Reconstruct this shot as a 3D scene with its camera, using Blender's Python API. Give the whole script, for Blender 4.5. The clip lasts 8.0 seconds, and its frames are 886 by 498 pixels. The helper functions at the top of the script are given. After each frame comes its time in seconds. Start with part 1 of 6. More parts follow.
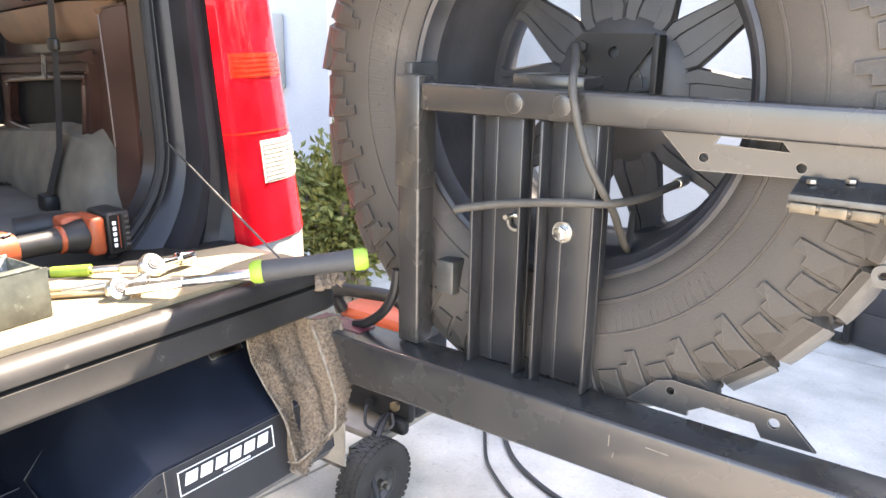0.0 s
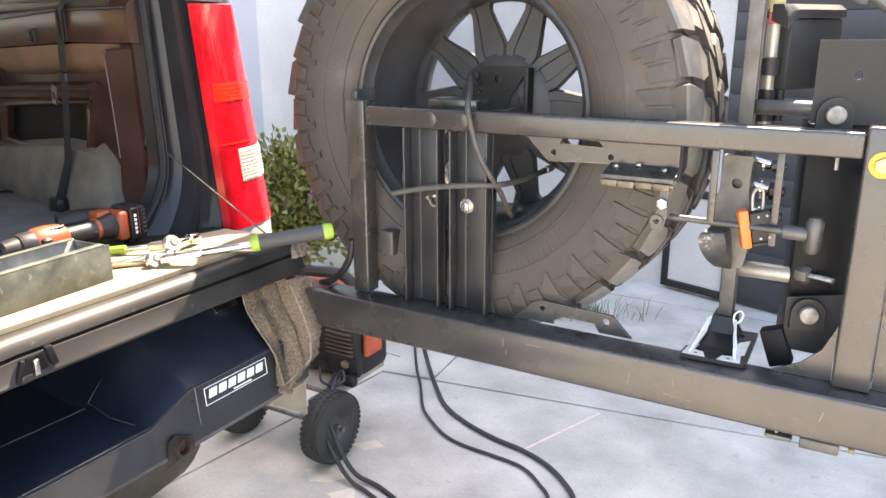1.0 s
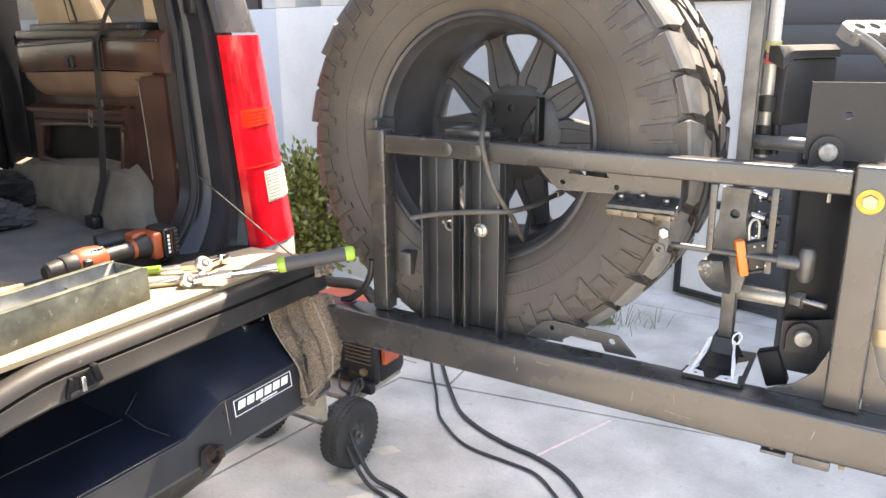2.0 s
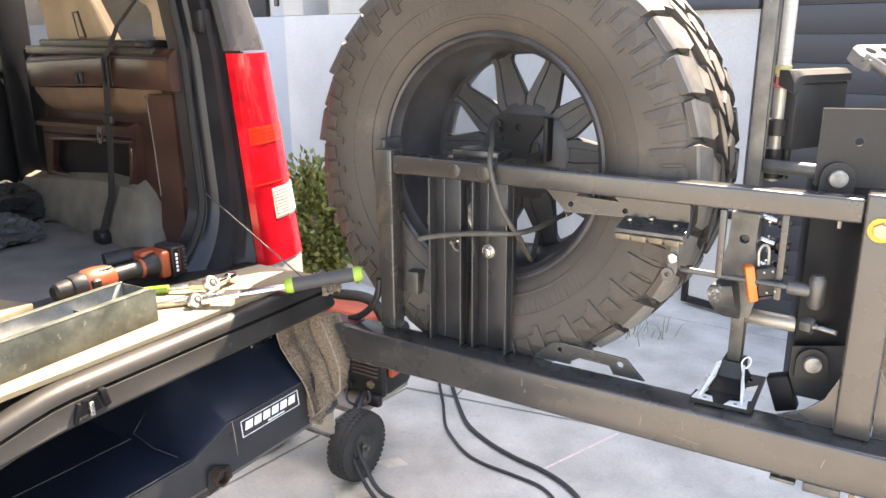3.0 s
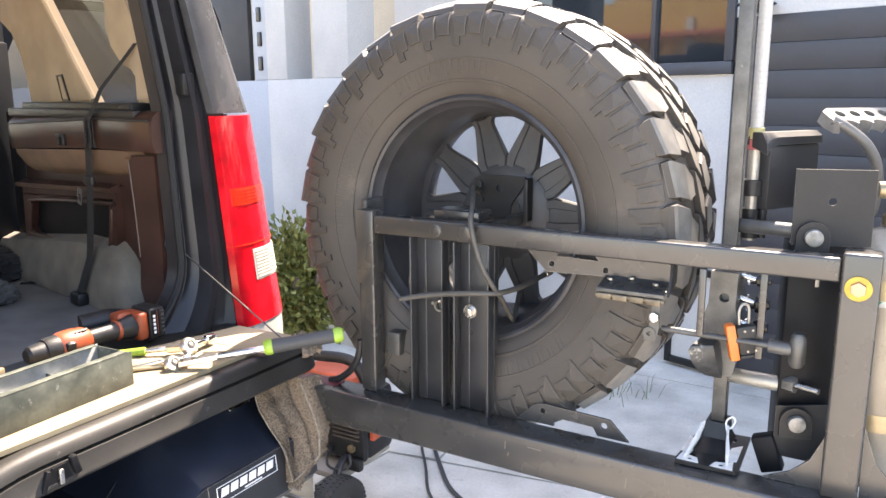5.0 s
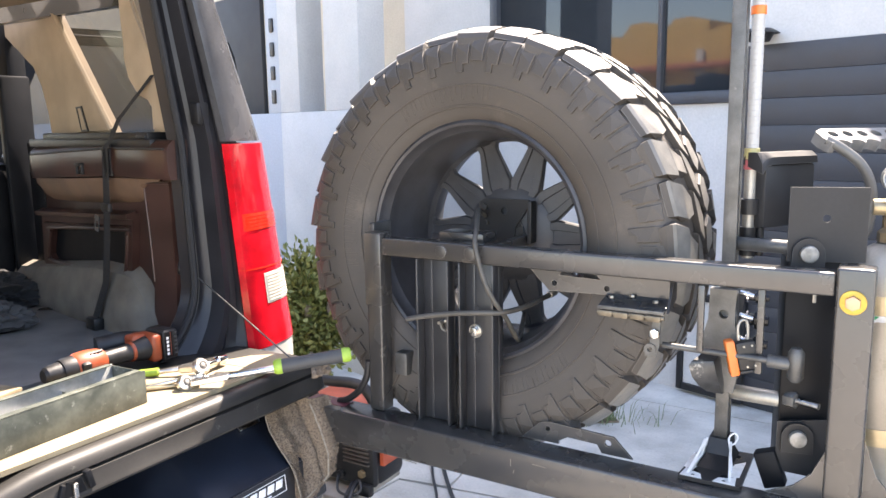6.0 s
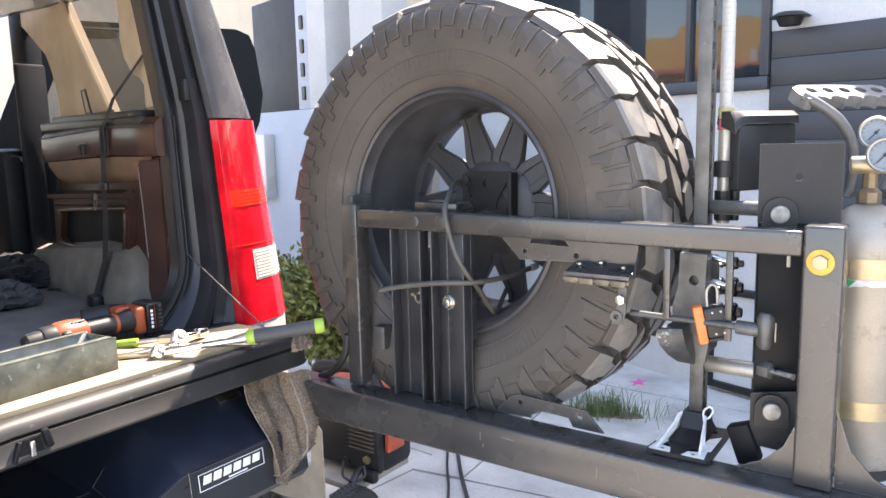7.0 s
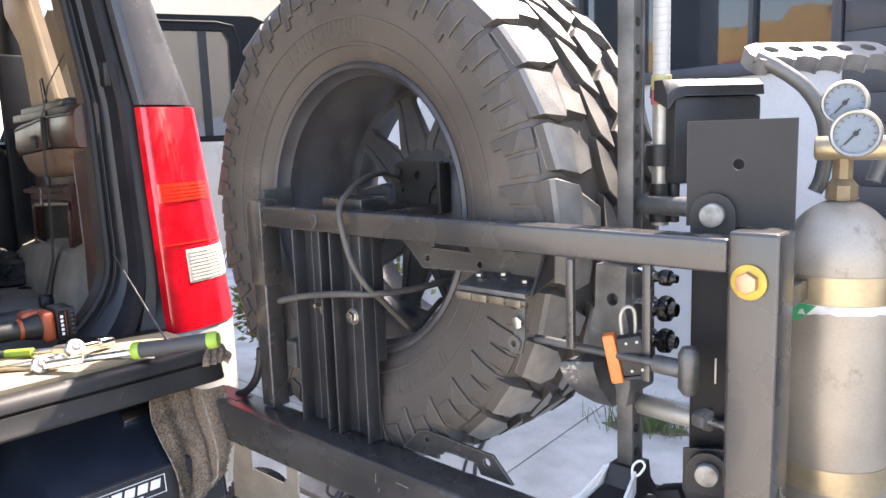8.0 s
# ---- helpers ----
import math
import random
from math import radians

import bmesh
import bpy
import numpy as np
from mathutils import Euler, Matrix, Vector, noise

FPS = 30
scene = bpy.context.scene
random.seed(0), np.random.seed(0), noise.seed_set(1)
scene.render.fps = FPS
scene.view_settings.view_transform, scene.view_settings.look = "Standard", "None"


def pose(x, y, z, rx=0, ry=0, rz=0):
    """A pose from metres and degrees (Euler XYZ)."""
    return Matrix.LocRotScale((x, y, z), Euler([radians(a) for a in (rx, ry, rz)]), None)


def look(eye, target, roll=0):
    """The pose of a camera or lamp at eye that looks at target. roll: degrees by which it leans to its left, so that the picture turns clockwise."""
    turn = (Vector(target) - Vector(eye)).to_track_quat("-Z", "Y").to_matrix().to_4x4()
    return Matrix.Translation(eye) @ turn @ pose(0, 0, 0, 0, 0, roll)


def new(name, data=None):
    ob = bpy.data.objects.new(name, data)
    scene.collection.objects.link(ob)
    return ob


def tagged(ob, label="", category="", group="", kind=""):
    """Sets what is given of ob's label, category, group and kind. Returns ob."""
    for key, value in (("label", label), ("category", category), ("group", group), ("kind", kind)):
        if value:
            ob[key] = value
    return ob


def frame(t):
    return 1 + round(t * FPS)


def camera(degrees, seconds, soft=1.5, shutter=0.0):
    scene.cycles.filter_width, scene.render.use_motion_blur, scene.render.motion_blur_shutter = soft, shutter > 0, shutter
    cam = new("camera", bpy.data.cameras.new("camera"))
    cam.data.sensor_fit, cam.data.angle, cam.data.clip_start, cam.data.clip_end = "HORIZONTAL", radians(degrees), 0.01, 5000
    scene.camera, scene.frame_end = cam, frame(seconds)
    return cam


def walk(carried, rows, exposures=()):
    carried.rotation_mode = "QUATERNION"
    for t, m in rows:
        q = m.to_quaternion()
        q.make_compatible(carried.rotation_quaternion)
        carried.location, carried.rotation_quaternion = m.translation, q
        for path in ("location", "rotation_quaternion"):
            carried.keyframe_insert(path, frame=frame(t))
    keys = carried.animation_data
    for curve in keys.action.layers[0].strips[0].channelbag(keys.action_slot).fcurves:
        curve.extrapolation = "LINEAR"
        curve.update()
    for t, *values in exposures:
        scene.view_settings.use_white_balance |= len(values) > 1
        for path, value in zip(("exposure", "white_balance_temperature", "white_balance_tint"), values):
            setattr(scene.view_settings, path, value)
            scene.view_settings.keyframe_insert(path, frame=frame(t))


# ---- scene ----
cam = camera(60.4, 8.0)
PATH = [
    (0, (0.712, -0.91, 1.419), (-0.413, 0.652, 0.879), 0.9),
    (0.5, (0.894, -1.141, 1.457), (-0.1, 0.506, 0.907), 0.0),
    (1, (0.968, -1.32, 1.504), (0.003, 0.342, 0.951), -0.2),
    (1.5, (1.01, -1.387, 1.542), (0.028, 0.265, 0.986), -0.3),
    (3, (0.999, -1.373, 1.617), (-0.018, 0.259, 1.066), -0.4),
    (3.5, (0.998, -1.366, 1.604), (-0.013, 0.274, 1.067), -0.5),
    (4, (0.996, -1.357, 1.597), (-0.006, 0.299, 1.092), -0.6),
    (4.5, (0.995, -1.359, 1.617), (0.002, 0.316, 1.163), -0.5),
    (6, (1.037, -1.398, 1.599), (0.003, 0.286, 1.285), -0.8),
    (6.5, (1.077, -1.404, 1.528), (-0.003, 0.252, 1.228), -1.1),
    (7, (1.17, -1.29, 1.514), (0.022, 0.32, 1.218), -1.3),
    (7.5, (1.272, -1.085, 1.514), (0.028, 0.451, 1.211), -1.7),
    (8, (1.292, -0.852, 1.486), (-0.055, 0.594, 1.179), -2.0),
]
walk(cam, [(t, look(eye, target, roll)) for t, eye, target, roll in PATH], [(0, 3.6, 7850, 17), (0.5, 3.33, 8050, 17), (1.0, 3.13, 8200, 17), (1.5, 3.09, 8300, 17), (4.0, 3.08, 8050, 17), (6.0, 2.93, 7350, 17), (8, 2.9, 7200, 19)])

# ---- world and sun ----
SUN = Vector((0.06, 0.68, 1.0)).normalized()
world = bpy.data.worlds.new("sky")
scene.world = world
world.use_nodes = True
wn = world.node_tree
sky = wn.nodes.new("ShaderNodeTexSky")
sky.sky_type, sky.sun_disc = "NISHITA", False
sky.sun_elevation = math.asin(SUN.z)
sky.sun_rotation = math.atan2(SUN.x, SUN.y)
wn.links.new(sky.outputs[0], wn.nodes["Background"].inputs[0])
wn.nodes["Background"].inputs[1].default_value = 0.14
lamp = bpy.data.lights.new("sun", "SUN")
lamp.energy, lamp.angle, lamp.color = 4.15, radians(0.6), (1.0, 0.95, 0.87)
sun = new("sun", lamp)
sun.matrix_world = look(SUN * 30, (0, 0, 0))


# ---- materials ----
def mat(name, col, rough=0.5, metal=0.0, var=0.25, scale=6.0, col2=None, bump=0.15, bscale=150.0, rvar=0.12, piece=0.0, coat=0.0, trans=0.0, alpha=1.0, scuff=None, spec=0.5):
    """Two scales of mottling between two colours, rough relief, uneven gloss; piece: shade that differs from piece to piece."""
    m = bpy.data.materials.new(name)
    m.use_nodes = True
    nt = m.node_tree
    bs = nt.nodes["Principled BSDF"]
    tc = nt.nodes.new("ShaderNodeTexCoord")

    def noise_node(s, detail):
        n = nt.nodes.new("ShaderNodeTexNoise")
        n.inputs["Scale"].default_value, n.inputs["Detail"].default_value = s, detail
        nt.links.new(tc.outputs["Object"], n.inputs["Vector"])
        return n
    big, fine = noise_node(scale, 6.0), noise_node(bscale, 3.0)
    c2 = col2 or tuple(min(1.0, c * (1 + var)) for c in col)
    c1 = col if col2 else tuple(c * (1 - var) for c in col)
    ramp = nt.nodes.new("ShaderNodeValToRGB")
    ramp.color_ramp.elements[0].position, ramp.color_ramp.elements[1].position = 0.32, 0.68
    ramp.color_ramp.elements[0].color, ramp.color_ramp.elements[1].color = (*c1, 1), (*c2, 1)
    nt.links.new(big.outputs["Fac"], ramp.inputs["Fac"])
    mul = nt.nodes.new("ShaderNodeMixRGB")
    mul.blend_type = "MULTIPLY"
    mul.inputs[0].default_value = 0.25
    nt.links.new(ramp.outputs[0], mul.inputs[1])
    nt.links.new(fine.outputs["Fac"], mul.inputs[2])
    last = mul.outputs[0]
    if scuff:
        sc = noise_node(scuff[1], 9.0)
        sc.inputs["Roughness"].default_value = 0.72
        edge = nt.nodes.new("ShaderNodeMapRange")
        edge.inputs[1].default_value, edge.inputs[2].default_value = scuff[2], scuff[2] + 0.10
        edge.inputs[4].default_value = scuff[3]
        nt.links.new(sc.outputs["Fac"], edge.inputs[0])
        over = nt.nodes.new("ShaderNodeMixRGB")
        over.inputs[2].default_value = (*scuff[0], 1)
        nt.links.new(edge.outputs[0], over.inputs[0])
        nt.links.new(last, over.inputs[1])
        last = over.outputs[0]
    if piece:
        info = nt.nodes.new("ShaderNodeObjectInfo")
        hsv = nt.nodes.new("ShaderNodeHueSaturation")
        mr = nt.nodes.new("ShaderNodeMapRange")
        mr.inputs[3].default_value, mr.inputs[4].default_value = 1 - piece, 1 + piece
        nt.links.new(info.outputs["Random"], mr.inputs[0])
        nt.links.new(mr.outputs[0], hsv.inputs["Value"])
        nt.links.new(last, hsv.inputs["Color"])
        last = hsv.outputs[0]
    nt.links.new(last, bs.inputs["Base Color"])
    rr = nt.nodes.new("ShaderNodeMapRange")
    rr.inputs[3].default_value, rr.inputs[4].default_value = max(0.02, rough - rvar), min(1.0, rough + rvar)
    nt.links.new(big.outputs["Fac"], rr.inputs[0])
    nt.links.new(rr.outputs[0], bs.inputs["Roughness"])
    bs.inputs["Metallic"].default_value = metal
    bs.inputs["Specular IOR Level"].default_value = spec
    bs.inputs["Coat Weight"].default_value = coat
    bs.inputs["Transmission Weight"].default_value = trans
    bs.inputs["Alpha"].default_value = alpha
    if bump:
        b = nt.nodes.new("ShaderNodeBump")
        b.inputs["Strength"].default_value, b.inputs["Distance"].default_value = bump, 0.002
        nt.links.new(fine.outputs["Fac"], b.inputs["Height"])
        nt.links.new(b.outputs[0], bs.inputs["Normal"])
    return m


def glass(name, col, rough=0.02, alpha=0.5, spec=0.5):
    """A tinted pane: part clear, part glossy tint."""
    m = bpy.data.materials.new(name)
    m.use_nodes = True
    nt = m.node_tree
    bs = nt.nodes["Principled BSDF"]
    bs.inputs["Base Color"].default_value = (*col, 1)
    bs.inputs["Roughness"].default_value = rough
    bs.inputs["Specular IOR Level"].default_value = spec
    tr = nt.nodes.new("ShaderNodeBsdfTransparent")
    mix = nt.nodes.new("ShaderNodeMixShader")
    mix.inputs[0].default_value = alpha
    nt.links.new(tr.outputs[0], mix.inputs[1])
    nt.links.new(bs.outputs[0], mix.inputs[2])
    nt.links.new(mix.outputs[0], nt.nodes["Material Output"].inputs[0])
    return m


PAINT = mat("black_powder_coat", (0.028, 0.027, 0.027), 0.27, var=0.2, bump=0.10, bscale=900, scale=9, col2=(0.050, 0.046, 0.042), rvar=0.10, spec=0.6, coat=0.15, scuff=((0.17, 0.15, 0.125), 22.0, 0.66, 0.6))


def worn_lit_edges(m, col, radius=0.0022, amount=0.75):
    """Lightens the edges of a material's meshes: paint rubbed thin, and edge highlights put into the colour."""
    nt = m.node_tree
    bs = nt.nodes["Principled BSDF"]
    bev = nt.nodes.new("ShaderNodeBevel")
    bev.samples = 4
    bev.inputs["Radius"].default_value = radius
    geo = nt.nodes.new("ShaderNodeNewGeometry")
    dot = nt.nodes.new("ShaderNodeVectorMath")
    dot.operation = "DOT_PRODUCT"
    nt.links.new(bev.outputs[0], dot.inputs[0])
    nt.links.new(geo.outputs["True Normal"], dot.inputs[1])
    rim_mask = nt.nodes.new("ShaderNodeMapRange")
    rim_mask.inputs[1].default_value, rim_mask.inputs[2].default_value = 0.985, 0.80
    rim_mask.inputs[4].default_value = amount
    nt.links.new(dot.outputs["Value"], rim_mask.inputs[0])
    mix = nt.nodes.new("ShaderNodeMixRGB")
    old = bs.inputs["Base Color"].links[0].from_socket
    nt.links.new(rim_mask.outputs[0], mix.inputs[0])
    nt.links.new(old, mix.inputs[1])
    mix.inputs[2].default_value = (*col, 1)
    nt.links.new(mix.outputs[0], bs.inputs["Base Color"])


worn_lit_edges(PAINT, (0.30, 0.28, 0.25), 0.0022, 0.7)
SATINBLACK = mat("satin_black_channel_paint", (0.024, 0.0245, 0.027), 0.32, var=0.25, scale=9, bump=0.10, bscale=700, spec=0.5, scuff=((0.10, 0.095, 0.085), 22.0, 0.68, 0.5))
worn_lit_edges(SATINBLACK, (0.26, 0.25, 0.235), 0.0018, 0.75)
RAW = mat("bare_worn_steel", (0.30, 0.28, 0.25), 0.35, 0.9, var=0.3, scale=20)
ZINC = mat("zinc_plated_steel", (0.62, 0.60, 0.56), 0.28, 1.0, var=0.15, scale=40, bump=0.05)
SATIN = mat("satin_chrome", (0.78, 0.77, 0.75), 0.30, 1.0, var=0.08, scale=60, bump=0.04)
CHROME = mat("chrome", (0.80, 0.80, 0.80), 0.12, 1.0, var=0.04, bump=0.02)
GREYCAST = mat("grey_cast_iron", (0.095, 0.094, 0.09), 0.42, 0.4, var=0.35, scale=25, bump=0.3, bscale=400, scuff=((0.26, 0.25, 0.23), 40.0, 0.62, 0.6))
GOLD = mat("yellow_zinc_washer", (0.48, 0.33, 0.06), 0.45, 0.5, var=0.2, scale=60)
RUBBER = mat("tyre_rubber", (0.046, 0.0405, 0.036), 0.60, var=0.25, scale=4, col2=(0.078, 0.067, 0.057), bump=0.3, bscale=420, rvar=0.12, piece=0.08, spec=0.4, scuff=((0.135, 0.113, 0.092), 9.0, 0.58, 0.35))
# worn lug tops, paler to carry the sun's sheen in their colour
SUNLIT_TREAD = mat("sunlit_worn_tread", (0.120, 0.110, 0.095), 0.50, var=0.3, scale=30, col2=(0.200, 0.185, 0.160), bump=0.25, bscale=420, rvar=0.08, piece=0.12, spec=1.0)
# highlights along the lug edges, mixed into the rubber's colour
worn_lit_edges(RUBBER, (0.15, 0.125, 0.10), 0.0028, 0.55)
RIM = mat("satin_black_alloy", (0.044, 0.044, 0.048), 0.45, 0.1, var=0.3, scale=14, spec=0.5, scuff=((0.11, 0.107, 0.102), 16.0, 0.64, 0.4))
CARBLACK = mat("black_car_paint", (0.012, 0.012, 0.015), 0.30, var=0.2, scale=5, bump=0.03, coat=0.6)
BUMPERBLUE = mat("satin_black_bumper_paint", (0.010, 0.014, 0.024), 0.36, var=0.3, scale=8, bump=0.12, bscale=700, spec=0.4, scuff=((0.13, 0.13, 0.14), 48.0, 0.70, 0.6))
CREAM = mat("pewter_body_paint", (0.50, 0.48, 0.44), 0.3, var=0.08, scale=4, bump=0.03, coat=0.4)
GATE = mat("satin_black_gate_paint", (0.0213, 0.0197, 0.0180), 0.52, var=0.3, scale=6, bump=0.05, spec=0.35, scuff=((0.13, 0.122, 0.11), 34.0, 0.61, 0.55))
ARCH = mat("beige_grey_carpet", (0.150, 0.130, 0.106), 0.95, var=0.25, scale=12, bump=0.6, bscale=500)
JAMB = mat("black_jamb_paint", (0.017, 0.017, 0.020), 0.34, var=0.25, scale=9, bump=0.04, spec=0.3)
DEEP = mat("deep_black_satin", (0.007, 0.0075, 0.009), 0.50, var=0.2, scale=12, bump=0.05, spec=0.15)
BOLTGREY = mat("dull_bolt_zinc", (0.25, 0.24, 0.22), 0.5, 0.4, var=0.35, scale=90, scuff=((0.10, 0.095, 0.085), 60.0, 0.60, 0.6))
STEELGREY = mat("dull_grey_steel", (0.36, 0.345, 0.31), 0.42, 0.55, var=0.15, scale=25)
FLATBLACK = mat("flat_black_plate_paint", (0.018, 0.018, 0.019), 0.5, var=0.25, scale=9, bump=0.10, spec=0.3, scuff=((0.12, 0.11, 0.10), 26.0, 0.66, 0.5))
worn_lit_edges(FLATBLACK, (0.13, 0.12, 0.11), 0.0016, 0.6)
SEAL = mat("door_seal_rubber", (0.013, 0.0135, 0.0155), 0.55, var=0.2, scale=30, spec=0.25)
BROWN = mat("maroon_brown_plastic", (0.046, 0.0205, 0.016), 0.36, var=0.4, scale=8, bump=0.10, bscale=500, spec=0.42)
BEIGE = mat("beige_fabric_trim", (0.36, 0.28, 0.195), 0.8, var=0.15, scale=9, bump=0.3, bscale=500)
CARPET = mat("grey_cargo_carpet", (0.125, 0.120, 0.112), 0.95, var=0.3, scale=9, col2=(0.185, 0.177, 0.166), bump=0.6, bscale=500, scuff=((0.09, 0.085, 0.08), 12.0, 0.60, 0.6))
BLACKPL = mat("black_plastic", (0.014, 0.014, 0.015), 0.45, var=0.25, scale=30, bump=0.2, bscale=600, spec=0.35)
STRAP = mat("black_webbing", (0.012, 0.012, 0.013), 0.8, var=0.2, scale=60, bump=0.5, bscale=900)
PLY = mat("pale_plywood", (0.205, 0.157, 0.095), 0.75, var=0.1, scale=6, col2=(0.36, 0.295, 0.185), bump=0.2, bscale=250, scuff=((0.16, 0.115, 0.07), 14.0, 0.60, 0.6))
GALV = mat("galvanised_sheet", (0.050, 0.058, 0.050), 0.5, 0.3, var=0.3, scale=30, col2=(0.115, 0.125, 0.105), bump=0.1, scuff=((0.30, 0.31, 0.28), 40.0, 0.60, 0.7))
DRILLORANGE = mat("worn_orange_plastic", (0.25, 0.044, 0.013), 0.45, var=0.2, scale=20, bump=0.1, scuff=((0.12, 0.035, 0.015), 25.0, 0.62, 0.6))
ORANGE = mat("orange_plastic", (0.72, 0.17, 0.030), 0.42, var=0.12, scale=20, bump=0.1)
LIME = mat("lime_green_rubber", (0.2520, 0.3850, 0.0420), 0.5, var=0.1, scale=30)
GRIP = mat("dark_grey_grip", (0.045, 0.045, 0.045), 0.6, var=0.15, scale=40, bump=0.3, bscale=800)
RED = mat("red_lamp_lens", (0.58, 0.006, 0.014), 0.16, var=0.3, scale=16, bump=0.10, bscale=240, coat=0.7, scuff=((0.30, 0.003, 0.008), 11.0, 0.56, 0.7))
AMBER = mat("amber_lamp_lens", (0.72, 0.030, 0.012), 0.16, var=0.2, scale=20, coat=0.7)
WHITELENS = mat("clear_lamp_lens", (0.54, 0.50, 0.43), 0.2, var=0.1, scale=14, coat=0.6)
RAG = mat("brown_terry_cloth", (0.105, 0.076, 0.054), 1.0, var=0.4, scale=220, col2=(0.27, 0.205, 0.145), bump=1.0, bscale=700, scuff=((0.060, 0.046, 0.034), 12.0, 0.56, 0.5))
TANSTEEL = mat("dusty_unpainted_steel", (0.37, 0.33, 0.28), 0.6, 0.1, var=0.15, scale=14)
WHITE = mat("white_print", (0.82, 0.82, 0.82), 0.5, var=0.03)
TANK = mat("weathered_aluminium_tank", (0.25, 0.216, 0.172), 0.44, 0.35, col2=(0.36, 0.318, 0.258), var=0.12, scale=8, bump=0.05, bscale=300, scuff=((0.12, 0.098, 0.07), 13.0, 0.58, 0.7))
BAND = mat("tan_lacquered_band", (0.40, 0.32, 0.20), 0.35, 0.6, var=0.12, scale=20)
BRASS = mat("dull_brass", (0.20, 0.15, 0.09), 0.55, 0.5, var=0.25, scale=40)
GREEN = mat("green_label", (0.02, 0.30, 0.12), 0.5, var=0.1)
HOSE = mat("brown_rubber_hose", (0.066, 0.060, 0.051), 0.6, var=0.2, scale=50)
CABLE = mat("black_cable", (0.022, 0.022, 0.024), 0.55, var=0.2, scale=30)
CONCRETE = mat("driveway_concrete", (0.40, 0.374, 0.326), 0.88, var=0.16, scale=3.4, col2=(0.65, 0.608, 0.535), bump=0.9, bscale=75, scuff=((0.30, 0.278, 0.245), 18.0, 0.58, 0.55))
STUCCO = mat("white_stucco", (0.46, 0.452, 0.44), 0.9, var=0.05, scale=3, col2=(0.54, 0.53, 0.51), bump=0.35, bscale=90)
# white stucco with the blue of shade put into its colour
SHADEDWHITE = mat("shade_blue_stucco", (0.415, 0.435, 0.465), 0.9, var=0.05, scale=3, bump=0.35, bscale=90)
TANWALL = mat("tan_stucco", (0.50, 0.43, 0.33), 0.9, var=0.07, scale=3, bump=0.35, bscale=90)
CLAD = mat("charcoal_cladding", (0.034, 0.035, 0.040), 0.5, var=0.12, scale=7, bump=0.12, piece=0.06)
DARKFRAME = mat("dark_window_frame", (0.035, 0.04, 0.05), 0.45, var=0.15)
WINGLASS = mat("window_glass", (0.02, 0.025, 0.03), 0.03, var=0.05, bump=0.0, rvar=0.01)
LEAF = mat("shrub_leaf", (0.085, 0.125, 0.026), 0.55, var=0.45, scale=30, col2=(0.29, 0.28, 0.085), bump=0.0)
GRASS = mat("grass_blade", (0.06, 0.12, 0.03), 0.6, var=0.4, scale=20, col2=(0.18, 0.20, 0.09), bump=0.0)
BARK = mat("bark", (0.30, 0.25, 0.20), 0.9, var=0.3, scale=30, bump=0.6)
YELLOWHOUSE = mat("ochre_stucco", (0.60, 0.40, 0.14), 0.9, var=0.06, scale=3)
TILE = mat("terracotta_tile", (0.42, 0.16, 0.09), 0.8, var=0.2, scale=6)
DUSTYDARK = mat("dark_underbody", (0.02, 0.02, 0.02), 0.8, var=0.3)


# ---- mesh helpers ----
BASE = {}


def thing(name, loc, label, category, group="", kind="", rz=0.0):
    ob = new(name)
    ob.matrix_basis = pose(*loc, 0, 0, rz)
    ob.empty_display_size = 0.05
    BASE[ob.name] = (Vector(loc), rz)
    return tagged(ob, label, category, group, kind)


def part(name, bm, material, parent, label="", local=False, flat=False):
    """Links a bmesh, drawn in world metres (or, local, in the thing's own), as one mesh under a thing or a part."""
    root = parent
    while root.parent:
        root = root.parent
    if not local:
        at, rz = BASE[root.name]
        bmesh.ops.transform(bm, matrix=pose(*at, 0, 0, rz).inverted(), verts=bm.verts)
    bmesh.ops.recalc_face_normals(bm, faces=bm.faces)
    me = bpy.data.meshes.new(name)
    bm.to_mesh(me)
    bm.free()
    me.materials.append(material)
    if not flat:
        me.shade_smooth()
        me.set_sharp_from_angle(angle=radians(35))
    ob = new(name, me)
    ob.parent = parent
    if label:
        ob["label"] = label
    return ob


def solid(name, bm, material, label, category, group="", kind=""):
    """A thing that is one mesh, in world metres."""
    bmesh.ops.recalc_face_normals(bm, faces=bm.faces)
    me = bpy.data.meshes.new(name)
    bm.to_mesh(me)
    bm.free()
    me.materials.append(material)
    me.shade_smooth()
    me.set_sharp_from_angle(angle=radians(35))
    return tagged(new(name, me), label, category, group, kind)


def join(bm, tmp, m=None):
    if m is not None:
        bmesh.ops.transform(tmp, matrix=m, verts=tmp.verts)
    me = bpy.data.meshes.new("tmp")
    tmp.to_mesh(me)
    tmp.free()
    bm.from_mesh(me)
    bpy.data.meshes.remove(me)
    return bm


def box(lo, hi, bev=0.002, bm=None, m=None, seg=2):
    """A box between two corners with rounded edges."""
    bm = bm or bmesh.new()
    t = bmesh.new()
    bmesh.ops.create_cube(t, size=1)
    for v in t.verts:
        v.co = Vector([(lo[i] + hi[i]) / 2 + v.co[i] * (hi[i] - lo[i]) for i in range(3)])
    if bev:
        bmesh.ops.bevel(t, geom=t.edges[:], offset=bev, segments=seg, profile=0.5, affect="EDGES")
    return join(bm, t, m)


